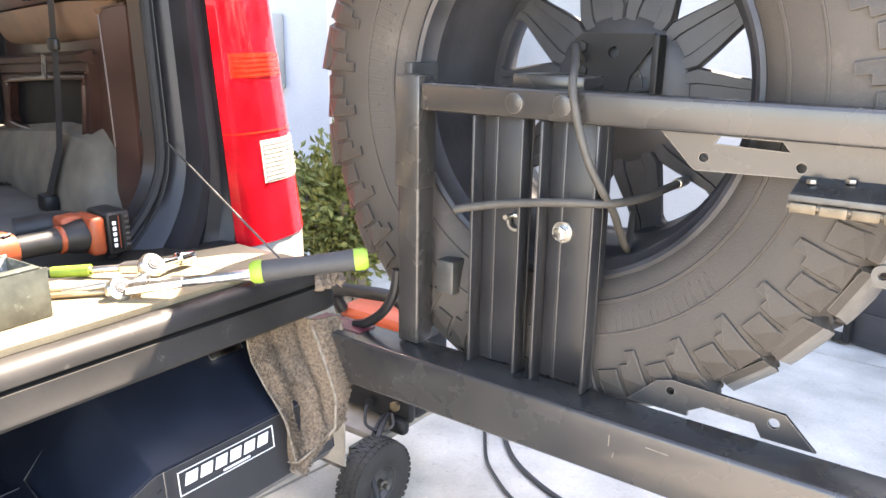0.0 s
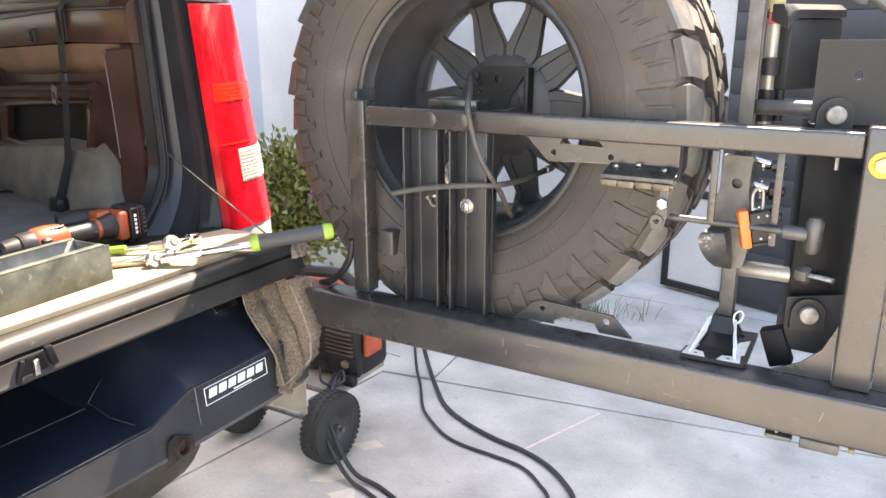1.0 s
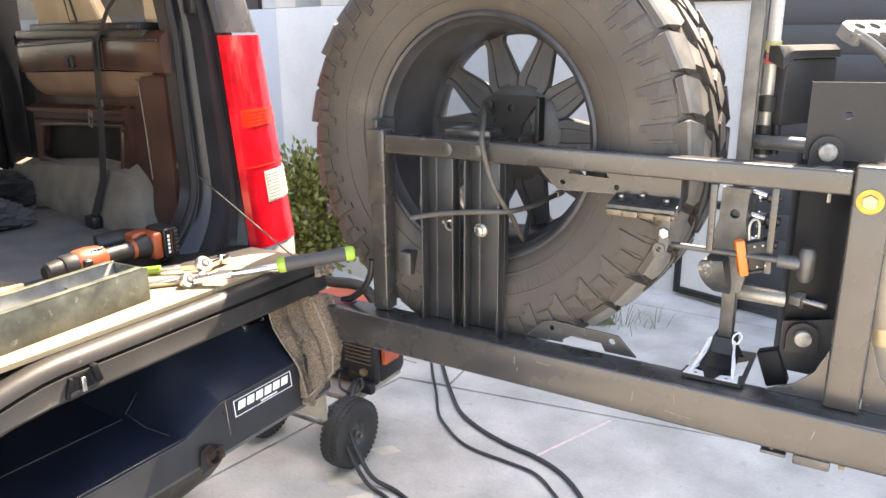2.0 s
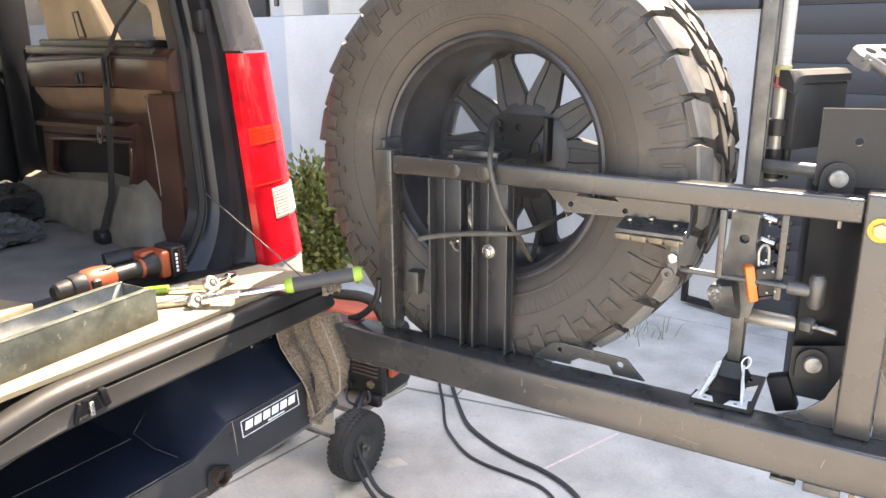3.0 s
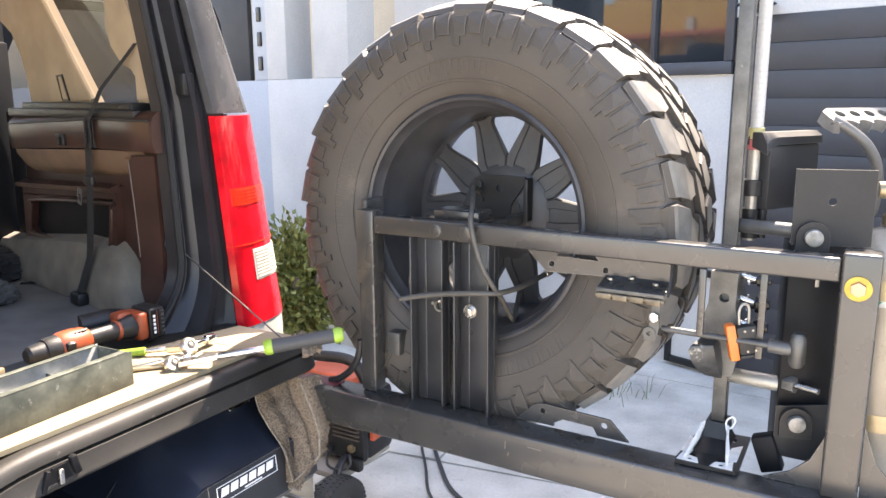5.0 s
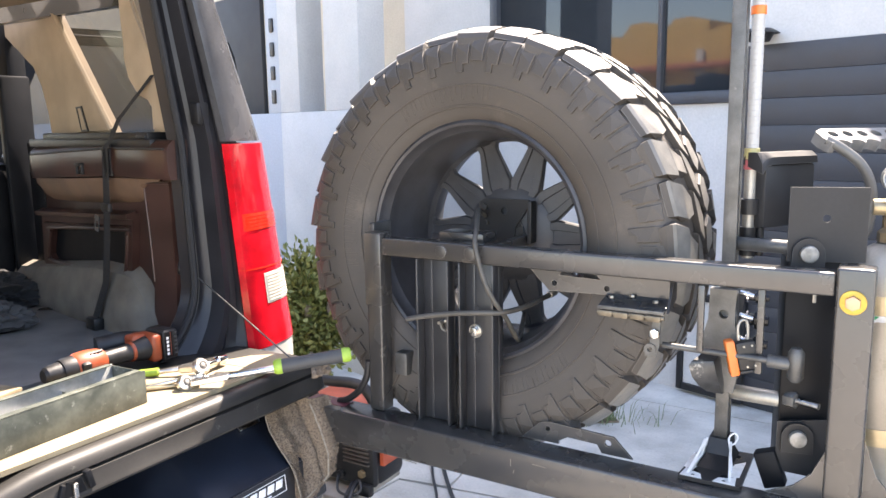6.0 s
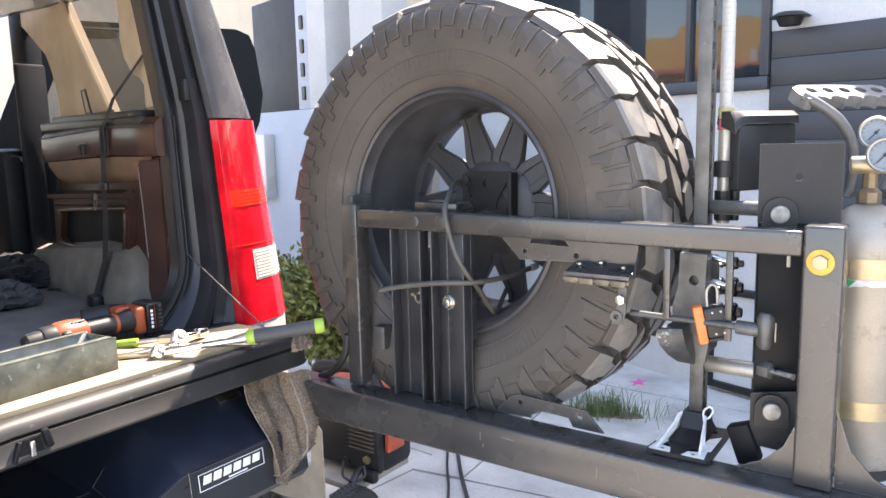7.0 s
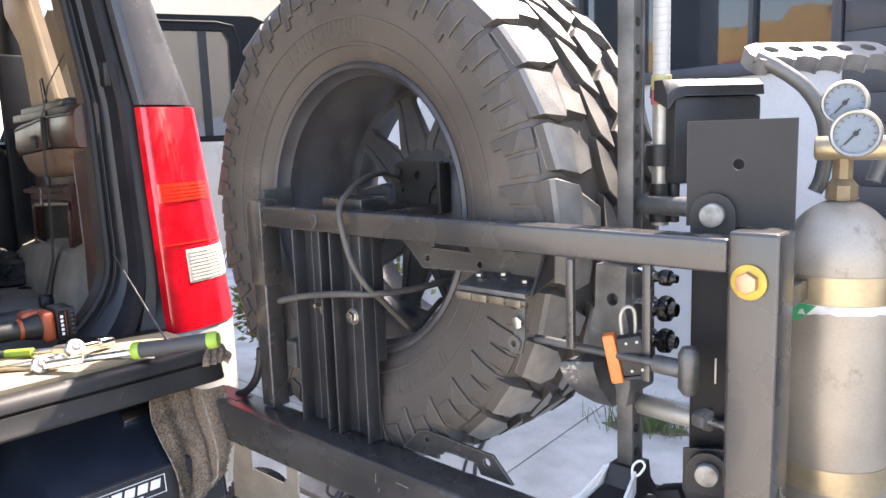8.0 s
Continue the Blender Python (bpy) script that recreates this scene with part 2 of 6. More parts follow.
def rod(p0, p1, r0, r1=None, seg=20, bm=None, bev=0.0, m=None):
    """A round bar from p0 to p1."""
    bm = bm or bmesh.new()
    p0, p1 = Vector(p0), Vector(p1)
    t = bmesh.new()
    bmesh.ops.create_cone(t, cap_ends=True, segments=seg, radius1=r0, radius2=r0 if r1 is None else r1, depth=(p1 - p0).length)
    if bev:
        rim = [e for e in t.edges if abs(e.verts[0].co.z - e.verts[1].co.z) < 1e-6]
        bmesh.ops.bevel(t, geom=rim, offset=bev, segments=2, profile=0.5, affect="EDGES")
    turn = (p1 - p0).to_track_quat("Z", "Y").to_matrix().to_4x4()
    bmesh.ops.transform(t, matrix=Matrix.Translation((p0 + p1) / 2) @ turn, verts=t.verts)
    return join(bm, t, m)


def spline(pts, steps=8):
    pts = [Vector(p) for p in pts]
    out = []
    for i in range(len(pts) - 1):
        a, b, c, d = pts[max(i - 1, 0)], pts[i], pts[i + 1], pts[min(i + 2, len(pts) - 1)]
        for k in range(steps):
            s = k / steps
            out.append(0.5 * ((2 * b) + (c - a) * s + (2 * a - 5 * b + 4 * c - d) * s * s + (3 * b - a - 3 * c + d) * s ** 3))
    return out + [pts[-1]]


def tube(pts, r, seg=10, bm=None, steps=8, flat=1.0, smooth=True):
    """A hose or bent bar along a smooth path. flat: thickness across the path's side against its width."""
    bm = bm or bmesh.new()
    path = spline(pts, steps) if smooth else [Vector(p) for p in pts]
    rings, side = [], None
    for i, p in enumerate(path):
        d = (path[min(i + 1, len(path) - 1)] - path[max(i - 1, 0)]).normalized()
        ref = side if side is not None else (Vector((0, 0, 1)) if abs(d.z) < 0.9 else Vector((0, 1, 0)))
        nrm = (ref - d * ref.dot(d)).normalized()
        side = nrm
        bi = d.cross(nrm)
        rings.append([bm.verts.new(p + nrm * r * math.cos(a) + bi * r * flat * math.sin(a)) for a in [2 * math.pi * k / seg for k in range(seg)]])
    for a, b in zip(rings, rings[1:]):
        for k in range(seg):
            bm.faces.new((a[k], a[(k + 1) % seg], b[(k + 1) % seg], b[k]))
    bm.faces.new(rings[0])
    bm.faces.new(rings[-1])
    return bm


def revolve(profile, seg=48, bm=None, m=None, closed=False):
    """Turns (radius, along) pairs round the local y axis."""
    t = bmesh.new()
    rings = []
    for k in range(seg):
        a = 2 * math.pi * k / seg
        rings.append([t.verts.new((r * math.cos(a), y, r * math.sin(a))) for r, y in profile])
    n = len(profile)
    for k in range(seg):
        A, B = rings[k], rings[(k + 1) % seg]
        for i in range(n if closed else n - 1):
            j = (i + 1) % n
            t.faces.new((A[i], B[i], B[j], A[j]))
    bmesh.ops.remove_doubles(t, verts=t.verts, dist=1e-6)
    return join(bm or bmesh.new(), t, m)


UPZ = Matrix.Rotation(radians(90), 4, "X")


def circle(cx, cy, r, n=16):
    return [(cx + r * math.cos(2 * math.pi * k / n), cy + r * math.sin(2 * math.pi * k / n)) for k in range(n)]


def plate(outer, holes, thick, m, bm=None, bev=0.0):
    """A flat plate with real holes, drawn in its own (u, v), from 0 to thick, laid by the matrix m."""
    t = bmesh.new()
    for loop in [outer, *holes]:
        vs = [t.verts.new((u, v, 0)) for u, v in loop]
        for a, b in zip(vs, vs[1:] + vs[:1]):
            t.edges.new((a, b))
    bmesh.ops.triangle_fill(t, use_beauty=True, use_dissolve=True, edges=t.edges[:])
    got = bmesh.ops.extrude_face_region(t, geom=t.faces[:])
    bmesh.ops.translate(t, vec=(0, 0, thick), verts=[g for g in got["geom"] if isinstance(g, bmesh.types.BMVert)])
    return join(bm or bmesh.new(), t, m)


def facing(y, back=True):
    """Plate matrix: u along x, v along z, thickness to +y from y."""
    return Matrix(((1, 0, 0, 0), (0, 0, 1, y), (0, 1, 0, 0), (0, 0, 0, 1)))


def along_y(x):
    """Plate matrix: u along y, v along z, thickness to +x from x."""
    return Matrix(((0, 0, 1, x), (1, 0, 0, 0), (0, 1, 0, 0), (0, 0, 0, 1)))


def level(z):
    """Plate matrix: u along x, v along y, thickness up from z."""
    return Matrix(((1, 0, 0, 0), (0, 1, 0, 0), (0, 0, 1, z), (0, 0, 0, 1)))


def loft(sections, bm=None, closed=False, caps=False):
    """Joins rows of points, each of the same count, with quads."""
    bm = bm or bmesh.new()
    rows = [[bm.verts.new(p) for p in s] for s in sections]
    n = len(rows[0])
    for a, b in zip(rows, rows[1:]):
        for i in range(n if closed else n - 1):
            j = (i + 1) % n
            bm.faces.new((a[i], a[j], b[j], b[i]))
    if caps:
        bm.faces.new(rows[0])
        bm.faces.new(list(reversed(rows[-1])))
    return bm


def nut(c, r, h, axis="y", bm=None):
    bm = bm or bmesh.new()
    d = {"y": (0, -h, 0), "x": (h, 0, 0), "z": (0, 0, h)}[axis]
    return rod(c, Vector(c) + Vector(d), r, r * 0.97, 6, bm, bev=r * 0.08)

# ---- ground and house ----
HOUSE = pose(0, 0, 0, 0, 0, -17)


def hbox(lo, hi, bev=0.004, bm=None):
    return box(lo, hi, bev, bm, HOUSE)


solid("ground", box((-60, -60, -0.6), (60, 60, -0.016), 0), CONCRETE, "pale grey concrete ground running to the street", "ground", kind="structure")
pavement = thing("pavement", (0, 1, 0), "light grey broom-finished concrete driveway slabs with dark joints", "driveway", kind="structure")
SLABS = [
    [(-1.025, -9), (-1.025, 0.05), (-0.874, 1.300), (0.4, 1.493), (7, 2.493), (9, -9)],
    [(-9, -9), (-1.035, -9), (-1.037, 0.05), (-0.886, 1.306), (-0.9, 1.48), (-9, 2.0)],
    [(-0.888, 1.316), (-0.644, 1.360), (-0.80, 2.9), (-1.1, 4.6), (-9, 5.5), (-9, 2.02), (-0.9, 1.49)],
    [(-0.634, 1.352), (0.4, 1.505), (7, 2.505), (7, 2.70), (-0.784, 2.861)],
    [(-0.788, 2.875), (7, 2.714), (7, 3.6), (-1.08, 4.6), (-0.79, 2.9)],
]
for outline in SLABS:
    part("slab", plate(outline, [], 0.03, level(-0.03)), CONCRETE, pavement)

WN, WU = 3.0, -0.70
wall = thing("wall_north", (0.9, 2.9, 0), "white stucco house wall with a large dark-framed window", "wall", kind="structure")
part("wall_below_window", hbox((-2.60, WN, 0), (WU, WN + 0.2, 1.715), 0), STUCCO, wall)
part("wall_beside_window", hbox((-3.60, WN, 0), (-2.60, WN + 0.2, 5.25), 0), STUCCO, wall)
part("wall_above_window", hbox((-2.60, WN, 3.0), (WU, WN + 0.2, 5.25), 0), STUCCO, wall)
part("wall_above_cladding", hbox((WU, WN, 2.012), (6.5, WN + 0.2, 5.25), 0), STUCCO, wall)
part("recessed_tan_wall", hbox((-45, WN + 0.03, 0), (-3.605, WN + 0.2, 9.0), 0), TANWALL, wall, "tan stucco wall in the shade of the porch")
solid("entry_door", hbox((-7.1, WN - 0.02, 0.9), (-5.96, WN + 0.028, 3.04)), mat("near_black_door_paint", (0.014, 0.014, 0.016), 0.7, var=0.15), "dark painted entry door in the porch", "door", kind="structure")

clad = thing("wall_cladding", (1, 2.8, 0), "charcoal horizontal board cladding beside the garage", "wall cladding", kind="structure")
part("backing", hbox((WU + 0.005, WN + 0.02, 0.0), (6.5, WN + 0.2, 2.010), 0), DARKFRAME, clad)
ztop = 2.010
while ztop > 0.1:
    part("board", hbox((WU + 0.01, WN - 0.012, ztop - 0.1388), (6.5, WN + 0.019, ztop), 0.0015), CLAD, clad)
    ztop -= 0.1405

win = thing("window_1", (-0.6, 3.3, 1.7), "wide window with a dark blue-grey frame reflecting the street", "window", kind="structure")
fr = bmesh.new()
hbox((-2.60, WN - 0.03, 1.717), (WU, WN + 0.08, 1.785), 0.006, fr)
hbox((-2.60, WN - 0.025, 2.94), (WU, WN + 0.08, 2.998), 0.006, fr)
hbox((-2.60, WN - 0.025, 1.787), (-2.53, WN + 0.08, 2.938), 0.006, fr)
hbox((WU - 0.05, WN - 0.025, 1.787), (WU, WN + 0.08, 2.938), 0.006, fr)
part("window_frame", fr, DARKFRAME, win)
part("mullion", hbox((-1.22, WN - 0.01, 1.787), (-1.19, WN + 0.06, 2.938)), DARKFRAME, win)
part("pane", hbox((-2.53, WN + 0.02, 1.787), (-1.222, WN + 0.028, 2.938), 0), WINGLASS, win)
part("pane", hbox((-1.188, WN + 0.02, 1.787), (WU - 0.051, WN + 0.028, 2.938), 0), WINGLASS, win)

porch = thing("porch_wall", (-3, 2.4, 0), "white stucco porch wall with a square column, its shaded stretch tinted blue", "wall", kind="structure")
PN = 1.75
# left stretch of wall and column is coloured as shaded, right stretch plain white
part("low_wall", hbox((-24, PN, 0), (-3.463, PN + 0.2, 1.720), 0.006), SHADEDWHITE, porch)
part("low_wall", hbox((-3.462, PN - 0.006, 0), (-2.5, PN + 0.2, 1.720), 0.006), STUCCO, porch, "white stretch of the wall without the shade tint")
part("column", hbox((-3.645, PN + 0.002, 1.721), (-3.463, PN + 0.198, 3.6), 0.006), SHADEDWHITE, porch)
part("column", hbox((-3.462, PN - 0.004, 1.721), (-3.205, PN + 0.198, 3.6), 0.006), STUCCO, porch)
part("pier", hbox((-2.880, PN - 0.004, 1.721), (-2.5, PN + 0.198, 3.6), 0.006), STUCCO, porch)
part("post", hbox((-3.825, PN + 0.13, 1.721), (-3.780, PN + 0.17, 1.965), 0.004), CREAM, porch, "short pale post on the low wall")
num = bmesh.new()
for k in range(4):
    z0 = 2.33 - 0.165 * k
    hbox((-3.572, PN - 0.010, z0 - 0.048), (-3.522, PN + 0.001, z0 + 0.048), 0.010, num)
part("number_bars", num, BLACKPL, porch, "four dark plates in a column")
solid("wall_box", hbox((-4.35, PN - 0.09, 1.05), (-4.08, PN - 0.001, 1.55), 0.01), CREAM, "pale grey metal utility box on the porch wall", "utility box")

lampb = bmesh.new()
rod(HOUSE @ Vector((-0.56, WN - 0.08, 2.02)), HOUSE @ Vector((-0.56, WN - 0.08, 2.06)), 0.05, 0.07, 16, lampb)
rod(HOUSE @ Vector((-0.56, WN - 0.08, 2.06)), HOUSE @ Vector((-0.56, WN - 0.08, 2.085)), 0.10, 0.06, 16, lampb)
hbox((-0.58, WN - 0.08, 2.03), (-0.54, WN - 0.001, 2.05), 0.004, lampb)
solid("wall_lamp", lampb, BLACKPL, "small black outdoor lamp above the cladding", "wall lamp")

vent = thing("low_panel", (0.2, 2.9, 0.02), "black-framed pale panel at the foot of the wall", "panel")
vf = bmesh.new()
hbox((-1.00, WN - 0.045, 0.02), (-0.965, WN - 0.002, 0.62), 0.004, vf)
hbox((-0.62, WN - 0.045, 0.02), (-0.585, WN - 0.002, 0.62), 0.004, vf)
hbox((-0.964, WN - 0.045, 0.02), (-0.621, WN - 0.002, 0.06), 0.004, vf)
hbox((-0.964, WN - 0.045, 0.58), (-0.621, WN - 0.002, 0.62), 0.004, vf)
part("frame", vf, BLACKPL, vent)
part("infill", hbox((-0.963, WN - 0.025, 0.061), (-0.622, WN - 0.003, 0.579), 0), STUCCO, vent)

# across the street, seen only in the window's reflection
far = thing("ochre_house", (-13, -22, 0), "ochre stucco house with a red tiled parapet across the street", "house")
part("wall", hbox((-26, -23, 0), (-6, -20, 5.0), 0), YELLOWHOUSE, far)
roof = bmesh.new()
for k in range(10):
    x = -26 + 2 * k
    h = (0.10, 0.45, 0.22, 0.22, 0.60, 0.60, 0.15, 0.30, 0.10, 0.05)[k]
    plate([(x, 5.0), (x + 2, 5.0), (x + 2, 5.05 + h * 0.7), (x + 1.2, 5.08 + h), (x + 0.5, 5.05 + h), (x, 5.05)], [], 3.0, HOUSE @ facing(-23.0), roof)
part("roof", roof, YELLOWHOUSE, far)
part("eave", hbox((-20, -20.0, 3.7), (-9, -19.2, 3.9), 0.02), TILE, far)
part("downpipe", hbox((-14.4, -19.99, 0), (-14.1, -19.8, 4.4), 0.02), STUCCO, far)
for k in range(4):
    part("window", hbox((-24 + 4.4 * k, -19.99, 1.2), (-22.4 + 4.4 * k, -19.9, 2.8), 0.02), DARKFRAME, far)

# ---- truck ----
truck = thing("sport_utility_truck", (-2.5, -0.775, 0.0), "black and pewter sport utility truck, tailgate down, hatch raised", "truck")
YC = -0.775


def out_y(z):
    """The outer face of the right rear quarter at a height."""
    return 0.236 - 0.036 * max(0.0, min(1.0, (z - 1.02) / 0.55)) - 0.29 * max(0.0, z - 1.57)


def pair(name, bm, material, parent, label=""):
    """The right-hand part and its mirror image on the left side of the body."""
    t = bm.copy()
    bmesh.ops.transform(t, matrix=Matrix.Translation((0, 2 * YC, 0)) @ Matrix.Diagonal((1, -1, 1, 1)), verts=t.verts)
    bmesh.ops.reverse_faces(t, faces=t.faces)
    return part(name, bm, material, parent, label), part(name, t, material, parent, label)


# quarter panel, lower pewter and upper black
def side_skin(z0, z1, x0, x1, steps=8):
    rows = []
    for k in range(steps + 1):
        z = z0 + (z1 - z0) * k / steps
        y = out_y(z) if z > 0.9 else 0.236 - 0.05 * ((0.9 - z) / 0.4) ** 2
        rows.append([(x0, y - 0.025, z), (x0 - 0.004, y - 0.008, z), (x0 - 0.02, y, z), (x1, y, z), (x1, y - 0.02, z), (x0 - 0.01, y - 0.03, z)])
    return loft(rows, closed=True, caps=True)


pair("lower_quarter_panel", side_skin(0.55, 1.015, -0.505, -1.45), CREAM, truck, "pewter lower body panel")
pair("quarter_panel", side_skin(1.016, 1.585, -0.632, -1.45), CARBLACK, truck)
pair("side_rail", side_skin(1.96, 2.03, -0.85, -4.6), CARBLACK, truck)
part("roof", box((-4.6, YC - 0.80, 2.012), (-0.80, YC + 0.80, 2.06), 0.02), CARBLACK, truck)
part("front_body", box((-5.4, YC - 0.97, 0.55), (-4.0, YC + 0.97, 1.35), 0.08), CARBLACK, truck)
pair("rocker", box((-3.95, 0.02, 0.50), (-1.46, 0.18, 0.62), 0.02), CREAM, truck)
part("windscreen", loft([[(-4.02, YC - 0.8, 1.36), (-4.02, YC + 0.8, 1.36)], [(-3.5, YC - 0.7, 2.03), (-3.5, YC + 0.7, 2.03)]]), glass("windscreen_glass", (0.02, 0.03, 0.03), alpha=0.25), truck)


# D-pillar jamb with its folded steel and rubber seals
def lamp_x(z):
    """The rear face of the lamp and pillar, which lean forwards with height."""
    return -0.478 + 0.105 * (1.566 - max(1.0, min(1.566, z))) - 0.12 * max(0.0, z - 1.566)


def jamb_row(z):
    lean = -0.125 * max(0.0, z - 1.57)
    inn = -0.17 * (max(0.0, 1.22 - z) / 0.22) ** 2.2
    prof = [(-0.500, 0.050, 0), (-0.502, 0.022, 0.1), (-0.522, 0.016, 0.2), (-0.526, -0.004, 0.3), (-0.508, -0.012, 0.4), (-0.506, -0.028, 0.5), (-0.545, -0.034, 0.6), (-0.552, -0.044, 0.7), (-0.568, -0.050, 0.8), (-0.572, -0.062, 0.9), (-0.560, -0.068, 1), (-0.562, -0.080, 1), (-0.595, -0.084, 1), (-0.62, -0.060, 1)]
    return [(x + (lamp_x(z) + 0.478) * (1 - 0.6 * f), y + lean + inn * f, z) for x, y, f in prof]


pair("rear_jamb", loft([jamb_row(0.985 + 0.035 * k) for k in range(31)]), JAMB, truck)


def seal_path(dx, dy, f):
    out = []
    for k in range(31):
        z = 0.99 + 0.035 * k
        out.append((-0.558 + dx + (lamp_x(z) + 0.478) * (1 - 0.6 * f), dy - 0.125 * max(0.0, z - 1.57) - 0.17 * f * (max(0.0, 1.22 - z) / 0.22) ** 2.2, z))
    return out


pair("door_seal", tube(seal_path(0.004, -0.074, 1.0), 0.010, 8, smooth=False), SEAL, truck)
pair("inner_seal", tube(seal_path(0.030, -0.020, 0.45), 0.007, 8, smooth=False), SEAL, truck)
pair("jamb_seam", tube(seal_path(-0.014, -0.054, 0.8), 0.004, 8, smooth=False), SEAL, truck)
# pillar skin above the lamp
prow = []
for k in range(13):
    z = 1.572 + 0.04 * k
    xl, yi, yo = lamp_x(z) - 0.008, 0.011 - 0.129 * (z - 1.57), out_y(z) + 0.004
    cross = [(xl + dx, yi + s * (yo - yi), z) for s, dx in ((0.0, -0.020), (0.03, -0.002), (0.14, 0.004), (0.40, 0.003), (0.62, -0.008), (0.82, -0.036), (0.93, -0.070), (1.0, -0.122))]
    prow.append(cross + [(-0.84, yo + 0.004, z), (-0.84, yo - 0.04, z), (xl - 0.05, yi + 0.03, z)])
pair("rear_pillar", loft(prow, closed=True, caps=True), mat("smoked_pillar_gloss", (0.055, 0.055, 0.058), 0.26, var=0.25, scale=10, bump=0.02, spec=0.4), truck, "smoked grey pillar cover")


# tail lamp in bands
def lens_band(z0, z1, f0=0.0, f1=1.0, n=6, puff=0.0):
    """A stretch of the lens between two heights and, from 0 inside to 1 at the outer edge, between two shares of its width."""
    shape = [(0.0, -0.018), (0.03, 0.0), (0.12, 0.006), (0.35, 0.005), (0.58, -0.006), (0.74, -0.022), (0.86, -0.046), (0.94, -0.074), (1.0, -0.118)]

    def depth(s):
        for (a, xa), (b, xb) in zip(shape, shape[1:]):
            if s <= b + 1e-9:
                return xa + (xb - xa) * (s - a) / (b - a)
        return shape[-1][1]
    cuts = sorted({f0, f1, *[s for s, _ in shape if f0 < s < f1]})
    sec = []
    for k in range(n + 1):
        z = z0 + (z1 - z0) * k / n
        yi, yo = 0.006, out_y(z) + 0.005
        pts = [(lamp_x(z) + depth(s) + puff, yi + s * (yo - yi) + puff * s, z) for s in cuts]
        sec.append(pts + [(-0.632 if f1 > 0.99 else -0.60, pts[-1][1] - (0.004 if f1 > 0.99 else 0.03), z), (-0.632 if f1 > 0.99 else -0.60, pts[-1][1] - 0.04, z), (lamp_x(z) - 0.035, pts[0][1] + 0.01, z)])
    return loft(sec, closed=True, caps=True)


tail = new("tail_lamp")
tail.parent = truck
tail["label"] = "tall red tail lamp with an amber patch and a clear reversing lens"
part("red_lens", lens_band(1.020, 1.566, n=18), RED, tail)
part("amber_lens", lens_band(1.336, 1.382, 0.08, 0.80, puff=0.0012), AMBER, tail)
for k in range(5):
    part("amber_rib", lens_band(1.339 + 0.0088 * k, 1.3425 + 0.0088 * k, 0.10, 0.78, n=1, puff=0.0022), AMBER, tail)
part("lens_seam", lens_band(1.2325, 1.2355, 0.0, 1.0, n=1, puff=0.0016), AMBER, tail)
part("reverse_lens", lens_band(1.136, 1.218, 0.30, 0.97, puff=0.0014), WHITELENS, tail)
for k in range(9):
    part("lens_rib", lens_band(1.141 + 0.0085 * k, 1.1445 + 0.0085 * k, 0.33, 0.95, n=1, puff=0.0026), WHITELENS, tail)
part("corner_panel", lens_band(0.80, 1.0185, n=5, puff=-0.002), CREAM, truck, "pewter body corner below the lamp")
part("lamp_housing", box((-0.60, 0.05, 1.02), (-0.515, 0.11, 1.565), 0.005), BLACKPL, tail)

# cargo floor and interior trim: the side trim runs outwards from the rear jamb to the doors
QT = Matrix.Translation((-0.6, -0.05, 0)) @ Matrix.Rotation(radians(-10.3), 4, "Z")


def trim(name, bm, material, label=""):
    """A part of the side trim, drawn with x forwards along it as minus metres from the jamb, y across and z up, and its mirror image."""
    bmesh.ops.transform(bm, matrix=QT, verts=bm.verts)
    return pair(name, bm, material, truck, label)


def trim_one(name, bm, material, label=""):
    bmesh.ops.transform(bm, matrix=QT, verts=bm.verts)
    return part(name, bm, material, truck, label)


part("cargo_floor", box((-4.0, -1.66, 0.96), (-0.60, 0.11, 1.024), 0.01), CARPET, truck, "grey carpeted cargo floor")
part("underbody", box((-4.4, -1.55, 0.55), (-0.62, 0.0, 0.955), 0.02), DUSTYDARK, truck)
trim("trim_end", box((-1.02, 0.0, 1.026), (-0.905, 0.06, 1.57), 0.006), DEEP)
trim("quarter_trim", box((-0.903, 0.0, 1.026), (-0.012, 0.06, 1.57), 0.01), BROWN, "maroon-brown plastic side trim")


def ledge_row(u, e=0.0):
    """The ledge's section: a lid that overhangs a tapering body; e draws it in at its ends."""
    dz = -0.022 * max(0.0, u - 0.3) / 0.5
    return [(-u, 0.01, 1.580 + dz), (-u, -0.036 + e, 1.578 + dz), (-u, -0.050 + e, 1.566 + dz), (-u, -0.055 + e, 1.552 + dz), (-u, -0.056 + e, 1.500 + dz), (-u, -0.050 + e, 1.478 + dz), (-u, 0.01, 1.472 + dz)]


